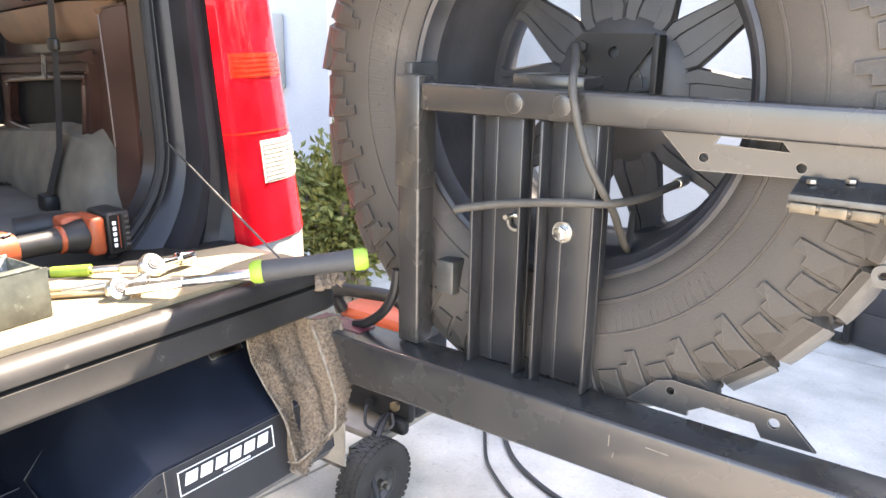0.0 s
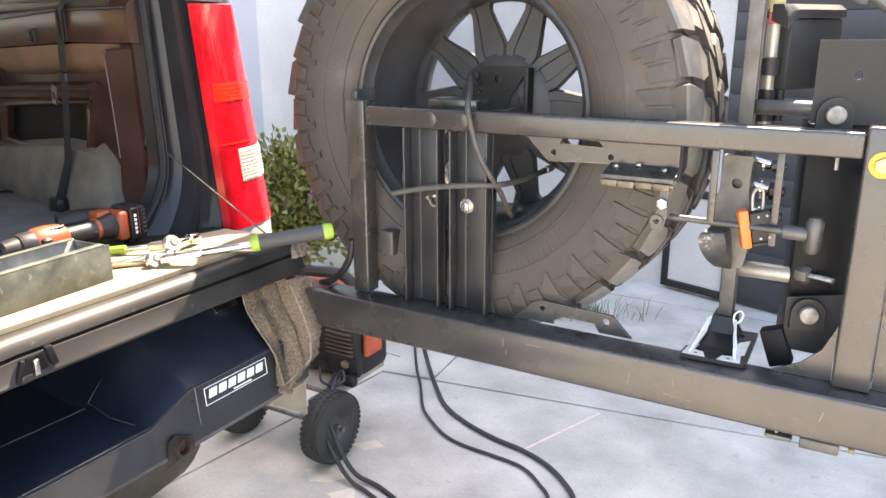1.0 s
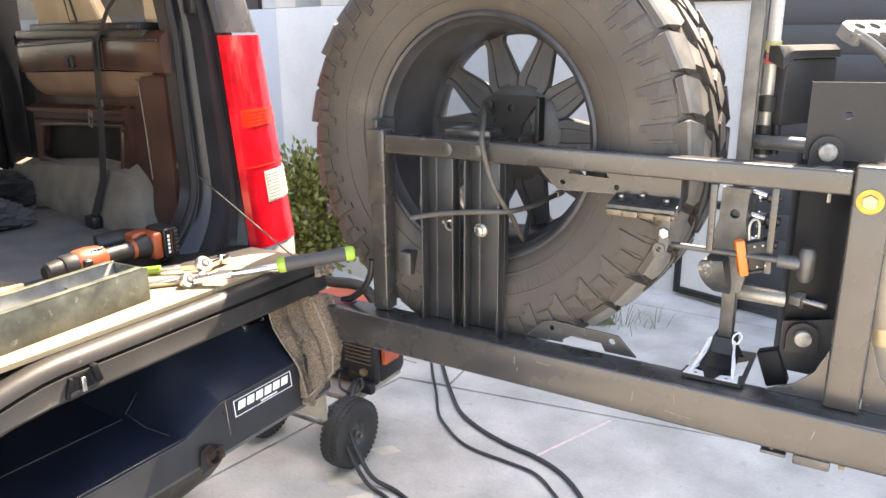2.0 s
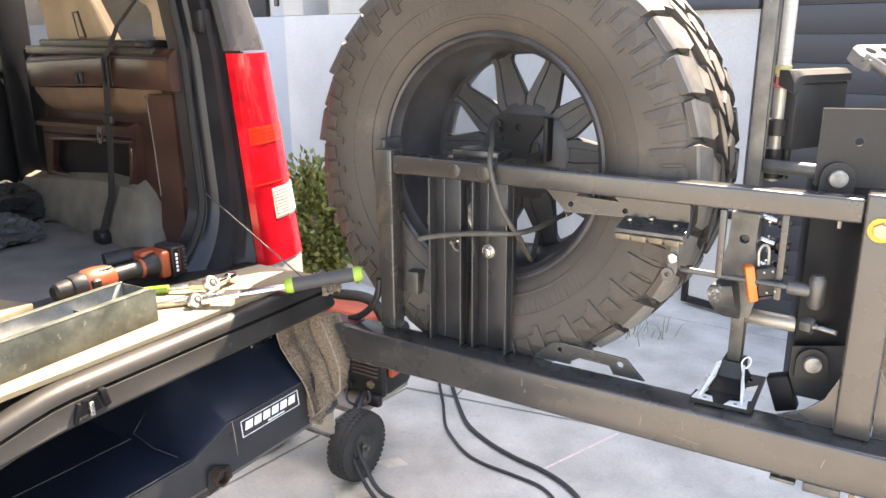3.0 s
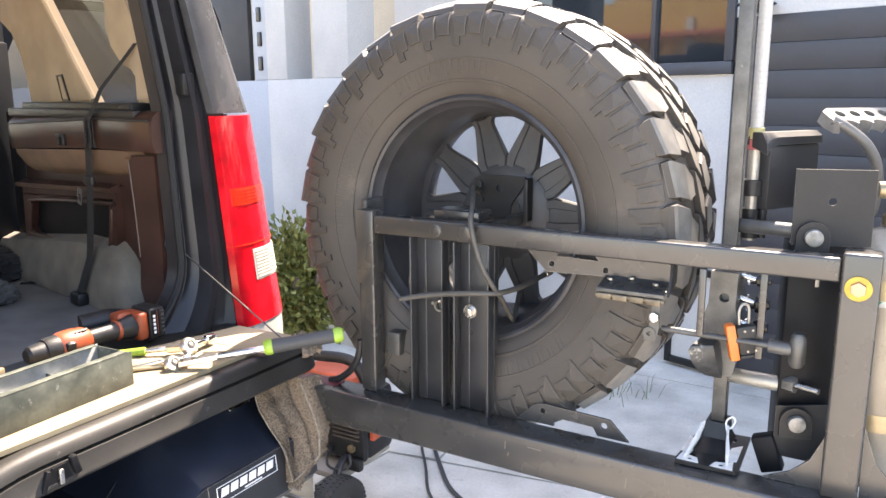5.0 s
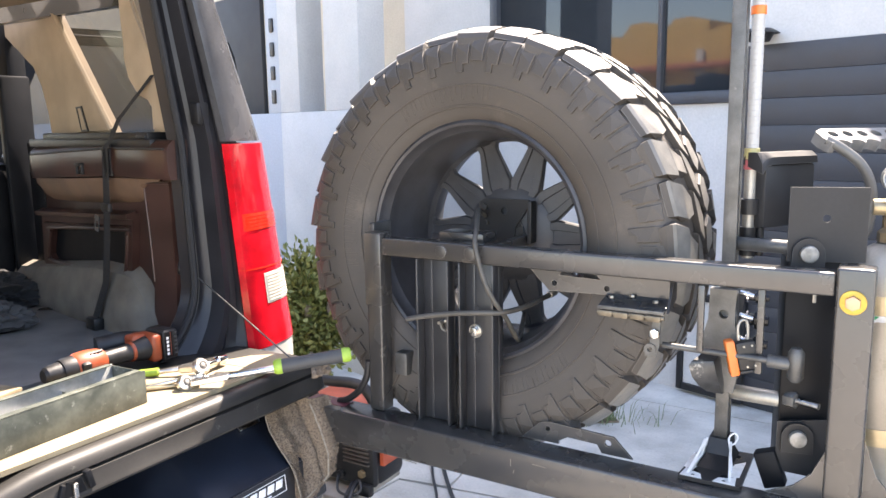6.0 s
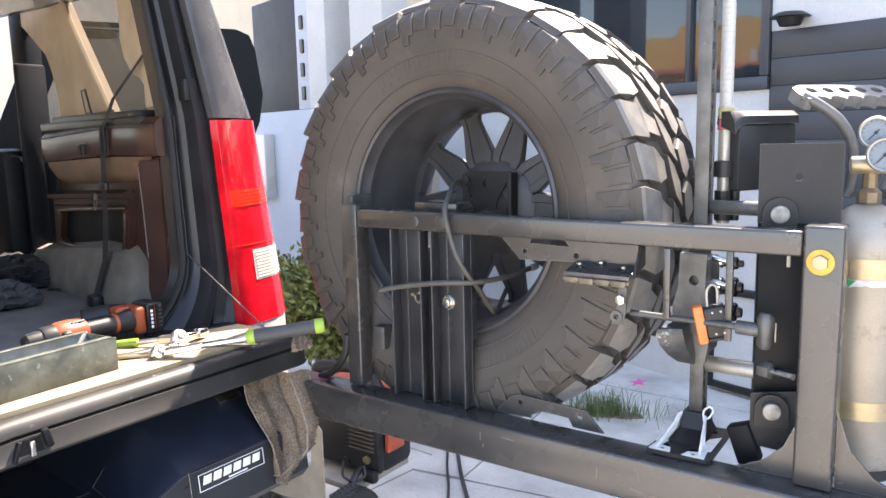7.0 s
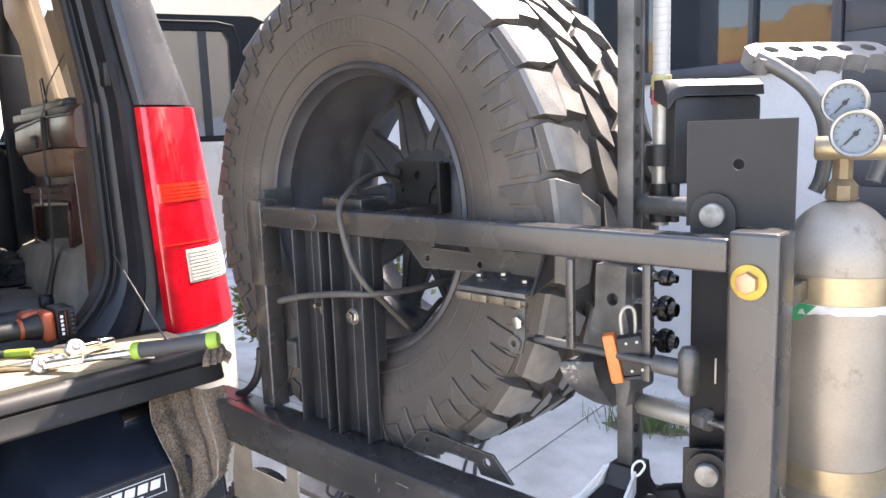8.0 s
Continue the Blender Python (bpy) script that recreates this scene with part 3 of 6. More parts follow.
trim("armrest_ledge", loft([ledge_row(u, e) for u, e in ((-0.035, 0.006), (-0.025, 0.0), (0.1, 0.0), (0.27, 0.0), (0.28, 0.0), (0.5, 0.0), (0.7, 0.0), (0.84, 0.002), (0.89, 0.012), (0.915, 0.035))], caps=True), BROWN)
trim("ledge_seam", tube([(0.03, -0.0565, 1.556), (-0.30, -0.0565, 1.556), (-0.80, -0.056, 1.534), (-0.88, -0.046, 1.530)], 0.003, 6, smooth=False), BLACKPL)
trim("ledge_gap", box((-0.272, -0.0575, 1.478), (-0.266, -0.050, 1.574), 0.001), BLACKPL)
belly = loft([[(-u, 0.004, 1.472 + dz), (-u, -0.049 + e, 1.474 + dz), (-u, -0.047 + e, 1.458 + dz), (-u, -0.036 + e, 1.425 + e + dz), (-u, -0.014 + 0.5 * e, 1.402 + e + dz), (-u, 0.004, 1.396 + e + dz)] for u, e, dz in ((0.915, 0.040, -0.022), (0.88, 0.018, -0.022), (0.80, 0.004, -0.020), (0.62, 0.0, -0.014), (0.42, 0.0, -0.006), (0.25, 0.004, 0.0), (0.15, 0.014, 0.0), (0.09, 0.040, 0.0))], caps=True)
trim("ledge_underside", belly, mat("brown_beige_fabric", (0.165, 0.100, 0.064), 0.55, var=0.3, scale=12, bump=0.3, bscale=500), "brown-beige underside of the ledge")
trim("sill_cover", box((-0.77, -0.040, 1.5745), (-0.08, 0.03, 1.600), 0.006), BLACKPL)
trim("sill_strip", box((-0.855, -0.052, 1.556), (-0.045, -0.012, 1.581), 0.005), BLACKPL)
trim("sill_clip", box((-0.135, -0.046, 1.582), (-0.085, -0.010, 1.592), 0.003), BLACKPL)
grab = bmesh.new()
box((-0.485, -0.064, 1.478), (-0.475, -0.054, 1.506), 0.002, grab)
box((-0.453, -0.064, 1.478), (-0.443, -0.054, 1.506), 0.002, grab)
box((-0.485, -0.068, 1.503), (-0.443, -0.054, 1.512), 0.002, grab)
trim_one("ledge_latch", grab, BLACKPL)
OPENING = [(-0.815, 1.276), (-0.80, 1.290), (-0.29, 1.322), (-0.272, 1.308), (-0.292, 1.215), (-0.33, 1.192), (-0.56, 1.176), (-0.82, 1.176), (-0.845, 1.196)]
FRAME = [(-0.885, 1.335), (-0.232, 1.370), (-0.238, 1.32), (-0.262, 1.20), (-0.315, 1.166), (-0.56, 1.146), (-0.86, 1.138), (-0.900, 1.165)]
trim("pocket_frame", plate(FRAME, [OPENING], 0.024, facing(-0.022)), BROWN, "maroon frame of a side pocket")
trim("pocket_rim", tube([(x, -0.023, z) for x, z in OPENING + OPENING[:1]], 0.006, 8, steps=3), BROWN)
# black sheet across the opening: the recess's shade as colour
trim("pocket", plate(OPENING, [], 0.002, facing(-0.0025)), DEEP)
trim("pocket_brow", loft([[(-0.89, -0.012, 1.322), (-0.89, -0.040, 1.328), (-0.89, -0.042, 1.340), (-0.89, -0.012, 1.350)], [(-0.23, -0.012, 1.352), (-0.23, -0.040, 1.358), (-0.23, -0.042, 1.370), (-0.23, -0.012, 1.380)]], closed=True, caps=True), BROWN)
trim("brow_lower", loft([[(-0.87, -0.012, 1.298), (-0.87, -0.030, 1.302), (-0.87, -0.012, 1.312)], [(-0.25, -0.012, 1.328), (-0.25, -0.030, 1.332), (-0.25, -0.012, 1.342)]], closed=True, caps=True), BROWN)
hump = []
for k in range(25):
    f = k / 24
    u = 0.105 + 1.15 * f
    h = min(1.0, max(0.0, (u - 0.105) / 0.13)) ** 0.55 * (1 - 0.35 * max(0.0, min(1.0, (u - 0.45) / 0.6)))
    if f > 0.97:
        h *= 0.4
    hump.append([(-u, 0.004, 1.022), (-u, -0.072, 1.022), (-u, -0.068 - 0.004 * h, 1.024 + 0.06 * h), (-u, -0.058, 1.025 + 0.125 * h), (-u, -0.040, 1.025 + 0.168 * h), (-u, 0.004, 1.026 + 0.190 * h)])
trim("wheel_arch_cover", loft(hump, caps=True), ARCH, "beige-grey carpeted wheel arch cover")
trim("side_panel", plate([(-0.150, 1.462), (-0.012, 1.470), (-0.012, 1.028), (-0.150, 1.028), (-0.126, 1.19), (-0.134, 1.32)], [], 0.022, facing(-0.024)), BROWN)
trim("panel_edge", tube([(-0.012, -0.024, 1.466), (-0.148, -0.024, 1.460), (-0.134, -0.024, 1.32), (-0.126, -0.024, 1.19)], 0.003, 6, smooth=False), BROWN)
# pillars and roof lining
PILLAR_C = [(-1.30, 2.03), (-0.71, 2.0), (-0.684, 1.971), (-0.557, 1.828), (-0.352, 1.60), (-0.786, 1.586), (-0.80, 1.66), (-0.835, 1.745), (-0.885, 1.81), (-1.235, 1.995)]
PILLAR_D = [(-0.262, 2.02), (-0.205, 2.0), (-0.158, 1.904), (-0.087, 1.80), (-0.014, 1.60), (-0.118, 1.598), (-0.118, 1.662), (-0.140, 1.684), (-0.190, 1.700), (-0.235, 1.744), (-0.255, 1.80), (-0.250, 1.84), (-0.258, 1.917)]
for name, outline in (("middle_pillar_trim", PILLAR_C), ("rear_pillar_trim", PILLAR_D)):
    pt = plate(outline, [], 0.03, facing(-0.005))
    bmesh.ops.bevel(pt, geom=[e for e in pt.edges if len(e.link_faces) == 2 and e.calc_face_angle(0) > 1.0 and abs(e.verts[0].co.y + 0.005) < 1e-4 and abs(e.verts[1].co.y + 0.005) < 1e-4], offset=0.008, segments=2, affect="EDGES")
    trim(name, pt, BEIGE, "beige padded pillar lining")
trim("belt_slot", plate([(-0.574, 1.678), (-0.535, 1.680), (-0.500, 1.604), (-0.545, 1.602)], [[(-0.566, 1.673), (-0.540, 1.674), (-0.509, 1.609), (-0.546, 1.608)]], 0.004, facing(-0.010)), BLACKPL)
trim("slot_plate", plate([(-0.566, 1.673), (-0.540, 1.674), (-0.509, 1.609), (-0.546, 1.608)], [], 0.002, facing(-0.0075)), BEIGE)
trim("window_edge", tube([(-0.70, -0.006, 1.99), (-0.555, -0.006, 1.828), (-0.350, -0.006, 1.605)], 0.010, 8), BEIGE, "pale folded edge of the pillar lining")
part("headliner", box((-4.0, -1.62, 2.005), (-0.74, 0.06, 2.03), 0.005), BEIGE, truck)
trim("quarter_glass", loft([[(-0.02, 0.075, 1.58), (-0.90, 0.075, 1.58)], [(-0.20, 0.035, 2.0), (-0.90, 0.035, 2.0)]]), glass("privacy_glass", (0.05, 0.052, 0.042), 0.05, 0.72, 0.2))
pair("door_pillar", box((-1.775, 0.135, 0.98), (-1.685, 0.21, 2.02), 0.015), DEEP, truck)
pair("door_sill_trim", box((-2.0, 0.03, 1.07), (-1.69, 0.13, 1.50), 0.03), DEEP, truck)
part("seat_cushion", box((-2.55, -0.30, 1.0245), (-1.93, 0.240, 1.044), 0.010), BEIGE, truck, "beige folded seat cushion in the sun")
pair("pillar_seal", box((-1.68, 0.09, 0.98), (-1.655, 0.20, 1.80), 0.010), DEEP, truck)
pair("centre_pillar", box((-2.82, 0.02, 0.62), (-2.68, 0.18, 2.0), 0.02), CARBLACK, truck)
pair("front_pillar", box((-3.75, 0.0, 0.62), (-3.6, 0.16, 2.0), 0.02), CARBLACK, truck)
part("seat_row", box((-2.25, -1.40, 1.03), (-2.02, -0.06, 1.60), 0.06, seg=4), GRIP, truck, "dark grey bench seat back")
# hatch glass raised on its hinges
part("hatch_glass", loft([[(-0.88, -1.42, 2.04), (-0.88, -0.13, 2.04)], [(-0.88, -1.42, 2.055), (-0.88, -0.13, 2.055)], [(0.10, -1.38, 2.445), (0.10, -0.17, 2.445)], [(0.10, -1.38, 2.43), (0.10, -0.17, 2.43)], [(-0.88, -1.42, 2.04), (-0.88, -0.13, 2.04)]]), mat("dark_privacy_glass", (0.01, 0.011, 0.012), 0.05, var=0.05, bump=0), truck)
BELT = ((0.085, 0.000, 1.76, 0.012), (0.122, -0.020, 1.716, 0.012), (0.202, -0.055, 1.634, 0.013), (0.247, -0.062, 1.577, 0.016), (0.276, -0.066, 1.554, 0.019), (0.283, -0.066, 1.471, 0.020), (0.292, -0.066, 1.394, 0.020), (0.319, -0.062, 1.281, 0.020), (0.337, -0.066, 1.166, 0.021), (0.365, -0.085, 1.08, 0.021), (0.385, -0.090, 1.045, 0.020))
trim_one("belt_strap", loft([[(-u - w, y, z), (-u + w, y, z)] for u, y, z, w in BELT]), STRAP, "black seat belt webbing")
trim_one("belt_anchor", box((-0.412, -0.105, 1.0245), (-0.352, -0.072, 1.062), 0.008), BLACKPL)
trim_one("belt_clip", box((-0.318, -0.074, 1.376), (-0.268, -0.060, 1.402), 0.006), BLACKPL)
trim_one("belt_guide", box((-0.292, -0.066, 1.480), (-0.268, -0.057, 1.558), 0.004), BLACKPL)
bk = plate([(-0.012, -0.024), (0.012, -0.024), (0.014, 0.024), (-0.014, 0.024)], [[(-0.007, -0.014), (0.007, -0.014), (0.008, 0.008), (-0.008, 0.008)]], 0.003, Matrix.Translation((-0.338, -0.078, 1.343)) @ Matrix.Rotation(radians(14), 4, "Y") @ facing(0))
trim_one("belt_buckle", bk, CHROME)
part("gate_stay", rod((-0.592, -0.050, 1.238), (-0.13, -0.138, 1.066), 0.0018, seg=10), GREYCAST, truck, "tailgate support cable")
part("stay_mount", rod((-0.604, -0.072, 1.242), (-0.582, -0.043, 1.238), 0.018, seg=16, bev=0.004), BLACKPL, truck)
part("hatch_striker", box((-0.545, -0.050, 1.615), (-0.515, -0.012, 1.672), 0.006), BLACKPL, truck)

# tailgate, lying open
gate = new("tailgate")
gate.parent = truck
gate["label"] = "black tailgate folded down flat"


def gate_row(y):
    f = max(0.0, min(1.0, (-0.70 - y) / 0.22))
    dip = 0.032 * f * f * (3 - 2 * f)
    e = 0.010 * max(0.0, (y + 0.03) / 0.03) ** 2
    p = [(-0.655, 1.030), (-0.217, 1.030), (-0.213, 1.036), (-0.201, 1.0385), (-0.188, 1.036), (-0.180, 1.029), (-0.1755, 1.019), (-0.174, 1.0125), (-0.184, 1.0095), (-0.184, 1.0070), (-0.1725, 1.0045), (-0.167, 0.976), (-0.1650, 0.9730), (-0.1640, 0.9690), (-0.1665, 0.9640), (-0.215, 0.955), (-0.30, 0.940), (-0.655, 0.93)]
    return [(x - e * (x > -0.25), y, z - (dip if x > -0.25 else 0) * (1.0 if z > 0.97 else 0.5)) for x, z in p]


ys = [-0.002, -0.012, -0.03, -0.10, -0.3, -0.5, -0.66, -0.70, -0.74, -0.78, -0.82, -0.86, -0.90, -0.94, -1.0, -1.25, -1.52, -1.548]
part("gate_shell", loft([gate_row(y) for y in ys], closed=True, caps=True), GATE, gate)
# flat black plate: the latch recess's shade put into colour
part("latch_pocket", plate([(-0.704, 0.962), (-0.650, 0.966), (-0.662, 1.004), (-0.688, 1.003)], [], 0.003, along_y(-0.1695)), DEEP, gate)
part("latch_guide", box((-0.005, -0.004, -0.020), (0.005, 0.004, 0.018), 0.002, m=Matrix.Translation((-0.165, -0.702, 0.986)) @ Matrix.Rotation(radians(-18), 4, "X")), DEEP, gate)
part("latch_guide", box((-0.007, -0.006, -0.018), (0.007, 0.006, 0.018), 0.003, m=Matrix.Translation((-0.165, -0.648, 0.996)) @ Matrix.Rotation(radians(14), 4, "X")), DEEP, gate)
part("latch", box((-0.1645, -0.681, 0.972), (-0.158, -0.672, 0.999), 0.002), ZINC, gate, "worn steel latch striker")

# bumper
bump = new("rear_bumper")
bump.parent = truck
bump["label"] = "black angular steel off-road bumper"


WING = [(-0.60, 0.915), (-0.33, 0.915), (-0.315, 0.908), (-0.200, 0.830), (-0.172, 0.815), (-0.160, 0.702), (-0.174, 0.685), (-0.60, 0.62)]
DECK = [(-0.60, 0.775), (-0.42, 0.760), (-0.37, 0.758), (-0.205, 0.774), (-0.180, 0.769), (-0.168, 0.698), (-0.182, 0.683), (-0.60, 0.62)]


def bump_row(y, f):
    """f: 0 for the wing's sloping face, 1 for the low step in the middle."""
    return [(a[0] * (1 - f) + c[0] * f, y, a[1] * (1 - f) + c[1] * f) for a, c in zip(WING, DECK)]


rowsb = [bump_row(y, f) for y, f in ((-0.025, 0), (-0.033, 0), (-0.10, 0), (-0.372, 0), (-0.380, 0.05), (-0.464, 0.95), (-0.474, 1), (-0.75, 1), (-1.075, 1), (-1.175, 0), (-1.57, 0))]
part("bumper_shell", loft(rowsb, closed=True, caps=True), BUMPERBLUE, bump)
skin = [[(r[4][0] + 0.0030, y, r[4][2] - 0.004), (r[5][0] + 0.0030, y, r[5][2]), (r[6][0] + 0.0022, y, r[6][2] - 0.002), (r[6][0] - 0.004, y, r[6][2] + 0.004), (r[5][0] - 0.003, y, r[5][2] + 0.002), (r[4][0] - 0.003, y, r[4][2] - 0.007)] for r in rowsb[1:] for y in (r[0][1],)]
part("outer_plate", loft(skin, closed=True, caps=True), SATINBLACK, bump, "dusty black lower plate welded over the bumper face")
part("edge_seam", tube([(-0.178, -0.474, 0.771), (-0.178, -0.75, 0.771), (-0.178, -1.07, 0.771)], 0.0018, 6, smooth=False), BUMPERBLUE, bump)
part("deck_seam", tube([(-0.338, -0.384, 0.893), (-0.375, -0.462, 0.770), (-0.290, -0.476, 0.7665), (-0.205, -0.482, 0.7745)], 0.0012, 6, smooth=False), SATINBLACK, bump)
part("deck_seam", tube([(-0.375, -0.462, 0.7605), (-0.382, -0.75, 0.7600), (-0.388, -1.07, 0.7600)], 0.0012, 6, smooth=False), SATINBLACK, bump)
part("wing_seam", tube([(-0.1695, -0.362, 0.812), (-0.1650, -0.362, 0.775), (-0.1610, -0.362, 0.730)], 0.0014, 6, smooth=False), PAINT, bump)
brk = plate([(-0.455, 0.684), (-0.388, 0.694), (-0.390, 0.722), (-0.432, 0.742), (-0.446, 0.735)], [circle(-0.420, 0.712, 0.0155, 16)], 0.005, along_y(-0.1590))
part("port_bracket", brk, mat("rust_stained_black_paint", (0.020, 0.018, 0.017), 0.5, 0.2, var=0.4, scale=30, scuff=((0.10, 0.055, 0.03), 40.0, 0.56, 0.7)), bump, "rust-stained bracket round the port")
tow = revolve([(0.015, -0.01), (0.015, 0.016), (0.0195, 0.016), (0.0195, -0.01), (0.015, -0.01)], 20, m=Matrix.Translation((-0.160, -0.420, 0.712)) @ Matrix.Rotation(radians(-90), 4, "Z"))
part("light_port", tow, mat("rusty_pipe", (0.045, 0.024, 0.016), 0.7, 0.3, var=0.5, scale=60), bump, "rusty round port")
BM_ = Matrix.Translation((-0.1650, -0.252, 0.782)) @ Matrix.Rotation(radians(-6.0), 4, "Y")
part("plate_lamp", box((-0.013, -0.034, -0.005), (0.013, 0.034, 0.006), 0.004, m=Matrix.Translation((-0.292, -0.152, 0.897)) @ Matrix.Rotation(radians(38), 4, "Y")), CHROME, bump, "small chrome lamp on the bumper's top")
badge = bmesh.new()
for y0, y1, z0, z1 in ((-0.090, 0.090, -0.019, -0.0178), (-0.090, 0.090, 0.0178, 0.019), (-0.090, -0.0888, -0.0178, 0.0178), (0.0888, 0.090, -0.0178, 0.0178)):
    box((0.0, y0, z0), (0.0016, y1, z1), 0, badge, BM_)
SLANT = Matrix(((1, 0, 0, 0), (0, 1, 0.25, 0), (0, 0, 1, 0), (0, 0, 0, 1)))
for k in range(6):
    y = -0.079 + 0.0272 * k
    box((0.0, y, -0.0060), (0.0016, y + 0.0210, 0.0125), 0.0006, badge, BM_ @ SLANT)
box((0.0, -0.012, -0.0145), (0.0016, 0.040, -0.0115), 0, badge, BM_)
part("badge", badge, WHITE, bump, "white outlined maker's badge of plain bars")

# right rear passenger door, swung open
door = new("passenger_door")
door.parent = truck
door["label"] = "black passenger door swung open with its window frame"
DM = Matrix.Translation((-2.35, 0.22, 0)) @ Matrix.Rotation(radians(68), 4, "Z")
WINDOW = [(0.20, 1.50), (1.045, 1.50), (1.055, 1.94), (1.03, 1.987), (0.42, 1.987)]
part("upper_shell", plate([(0.03, 1.472), (1.205, 1.472), (1.265, 1.60), (1.29, 1.74), (1.262, 1.96), (1.235, 2.03), (1.17, 2.056), (0.30, 2.056), (0.05, 1.48)], [WINDOW], 0.05, DM @ facing(0)), DEEP, door)
part("lower_shell", plate([(0, 0.62), (0.88, 0.64), (0.92, 0.86), (1.02, 1.06), (1.108, 1.163), (1.123, 1.21), (1.200, 1.471), (0.03, 1.471), (0, 1.42)], [], 0.05, DM @ facing(0.001)), CREAM, door, "pewter lower door skin")
part("arch_trim", tube([DM @ Vector((u, -0.006, z)) for u, z in ((0.90, 0.70), (0.935, 0.86), (1.03, 1.06), (1.115, 1.165))], 0.012, 8), CHROME, door)
part("door_trim", plate([(0.08, 0.70), (0.86, 0.72), (0.98, 1.05), (1.12, 1.45), (0.08, 1.46)], [], 0.04, DM @ facing(0.053)), BLACKPL, door, "black inner door panel")
part("window_seal", tube([DM @ Vector(p) for p in ((1.10, -0.004, 1.5), (1.105, -0.004, 1.93), (1.08, -0.004, 2.01), (1.0, -0.004, 2.024), (0.4, -0.004, 2.024))], 0.006, 6, smooth=False), SEAL, door)
part("window_divider", plate([(0.915, 1.50), (0.955, 1.50), (0.955, 1.986), (0.915, 1.986)], [], 0.02, DM @ facing(0.012)), BLACKPL, door)
part("window_pane", plate(WINDOW, [], 0.005, DM @ facing(0.034)), glass("dark_door_glass", (0.02, 0.022, 0.024), 0.2, 0.5, 0.08), door)
part("door_edge", plate([(1.206, 1.474), (1.266, 1.60), (1.291, 1.74), (1.263, 1.96), (1.236, 2.03), (1.225, 2.02), (1.245, 1.95), (1.275, 1.74), (1.252, 1.605), (1.195, 1.474)], [], 0.045, DM @ facing(0.051)), CARBLACK, door)
for px, py in ((-1.15, 0.03), (-4.5, 0.03)):
    w = new("road_wheel")
    w.parent = truck
    pair("tyre", revolve([(0.24, -0.13), (0.40, -0.14), (0.44, -0.10), (0.45, 0), (0.44, 0.10), (0.40, 0.14), (0.24, 0.13)], 40, m=Matrix.Translation((px, py, 0.45))), RUBBER, w)
    pair("rim", revolve([(0.02, 0.10), (0.15, 0.12), (0.24, 0.13), (0.23, -0.12)], 32, m=Matrix.Translation((px, py, 0.45))), RIM, w)

# ---- swing-out carrier ----
carrier = thing("swing_out_carrier", (0.45, 0.0, 0.84), "black steel swing-out spare wheel carrier standing open from the bumper", "wheel carrier")
part("lower_beam", box((-0.215, -0.045, 0.849), (1.14, 0.031, 0.932), 0.006, seg=3), PAINT, carrier, "long black rectangular beam with scuffed paint")
part("beam_end", box((-0.235, -0.038, 0.856), (-0.2155, 0.024, 0.925), 0.003), PAINT, carrier)
part("upper_bar", box((0.010, 0.0, 1.311), (0.944, 0.040, 1.352), 0.005, seg=3), PAINT, carrier)
part("left_post", box((-0.034, 0.001, 0.933), (0.007, 0.042, 1.31), 0.004, seg=3), PAINT, carrier)
part("post_sleeve", box((-0.037, -0.002, 1.19), (0.0095, 0.044, 1.362), 0.003), PAINT, carrier)
part("right_post", box((0.945, -0.004, 0.933), (1.003, 0.050, 1.362), 0.005, seg=3), PAINT, carrier)


def channel(x0, x1):
    part("channel_web", box((x0, 0.030, 0.933), (x1, 0.034, 1.310), 0.001), SATINBLACK, carrier)
    part("channel_flange", box((x0, 0.001, 0.933), (x0 + 0.0045, 0.0298, 1.310), 0.0015), SATINBLACK, carrier)
    part("channel_flange", box((x1 - 0.0045, 0.001, 0.933), (x1, 0.0298, 1.310), 0.0015), SATINBLACK, carrier)
    part("bend_strip", box((x0 + 0.022, 0.0285, 0.933), (x0 + 0.027, 0.0299, 1.310), 0.0006), SATINBLACK, carrier)


channel(0.104, 0.188)
channel(0.214, 0.300)
part("flange_strip", box((0.292, 0.0345, 1.076), (0.296, 0.058, 1.310), 0.001), SATINBLACK, carrier)
part("upper_bracket", plate([(0.362, 1.3105), (0.412, 1.261), (0.62, 1.267), (0.66, 1.267), (0.66, 1.3105)], [circle(0.423, 1.278, 0.006), circle(0.536, 1.277, 0.006), [(0.434, 1.296), (0.522, 1.294), (0.512, 1.305), (0.440, 1.306)]], 0.005, facing(0.042)), PAINT, carrier)
part("lower_bracket", plate([(0.355, 0.933), (0.395, 0.972), (0.415, 0.978), (0.56, 0.972), (0.60, 0.933), (0.535, 0.933), (0.525, 0.950), (0.46, 0.952), (0.44, 0.940), (0.44, 0.933)], [circle(0.415, 0.962, 0.006), circle(0.548, 0.957, 0.007)], 0.006, facing(0.032)), PAINT, carrier)
SHM = Matrix.Translation((0, -0.012, 1.2505)) @ Matrix.Rotation(radians(14), 4, "X")
part("plate_shelf", box((0.537, 0.0, 0.0), (0.665, 0.066, 0.005), 0.001, m=SHM), PAINT, carrier)
part("shelf_flange", plate([(-0.010, 1.252), (0.046, 1.270), (0.046, 1.3105), (0.026, 1.3105)], [], 0.004, along_y(0.669)), FLATBLACK, carrier)
hin = bmesh.new()
for k in range(4):
    box((0.539 + 0.031 * k, -0.018 - 0.002 * (k % 2), 1.236), (0.5675 + 0.031 * k, -0.006, 1.2475), 0.002, hin)
rod((0.537, -0.013, 1.243), (0.667, -0.013, 1.243), 0.004, seg=10, bm=hin)
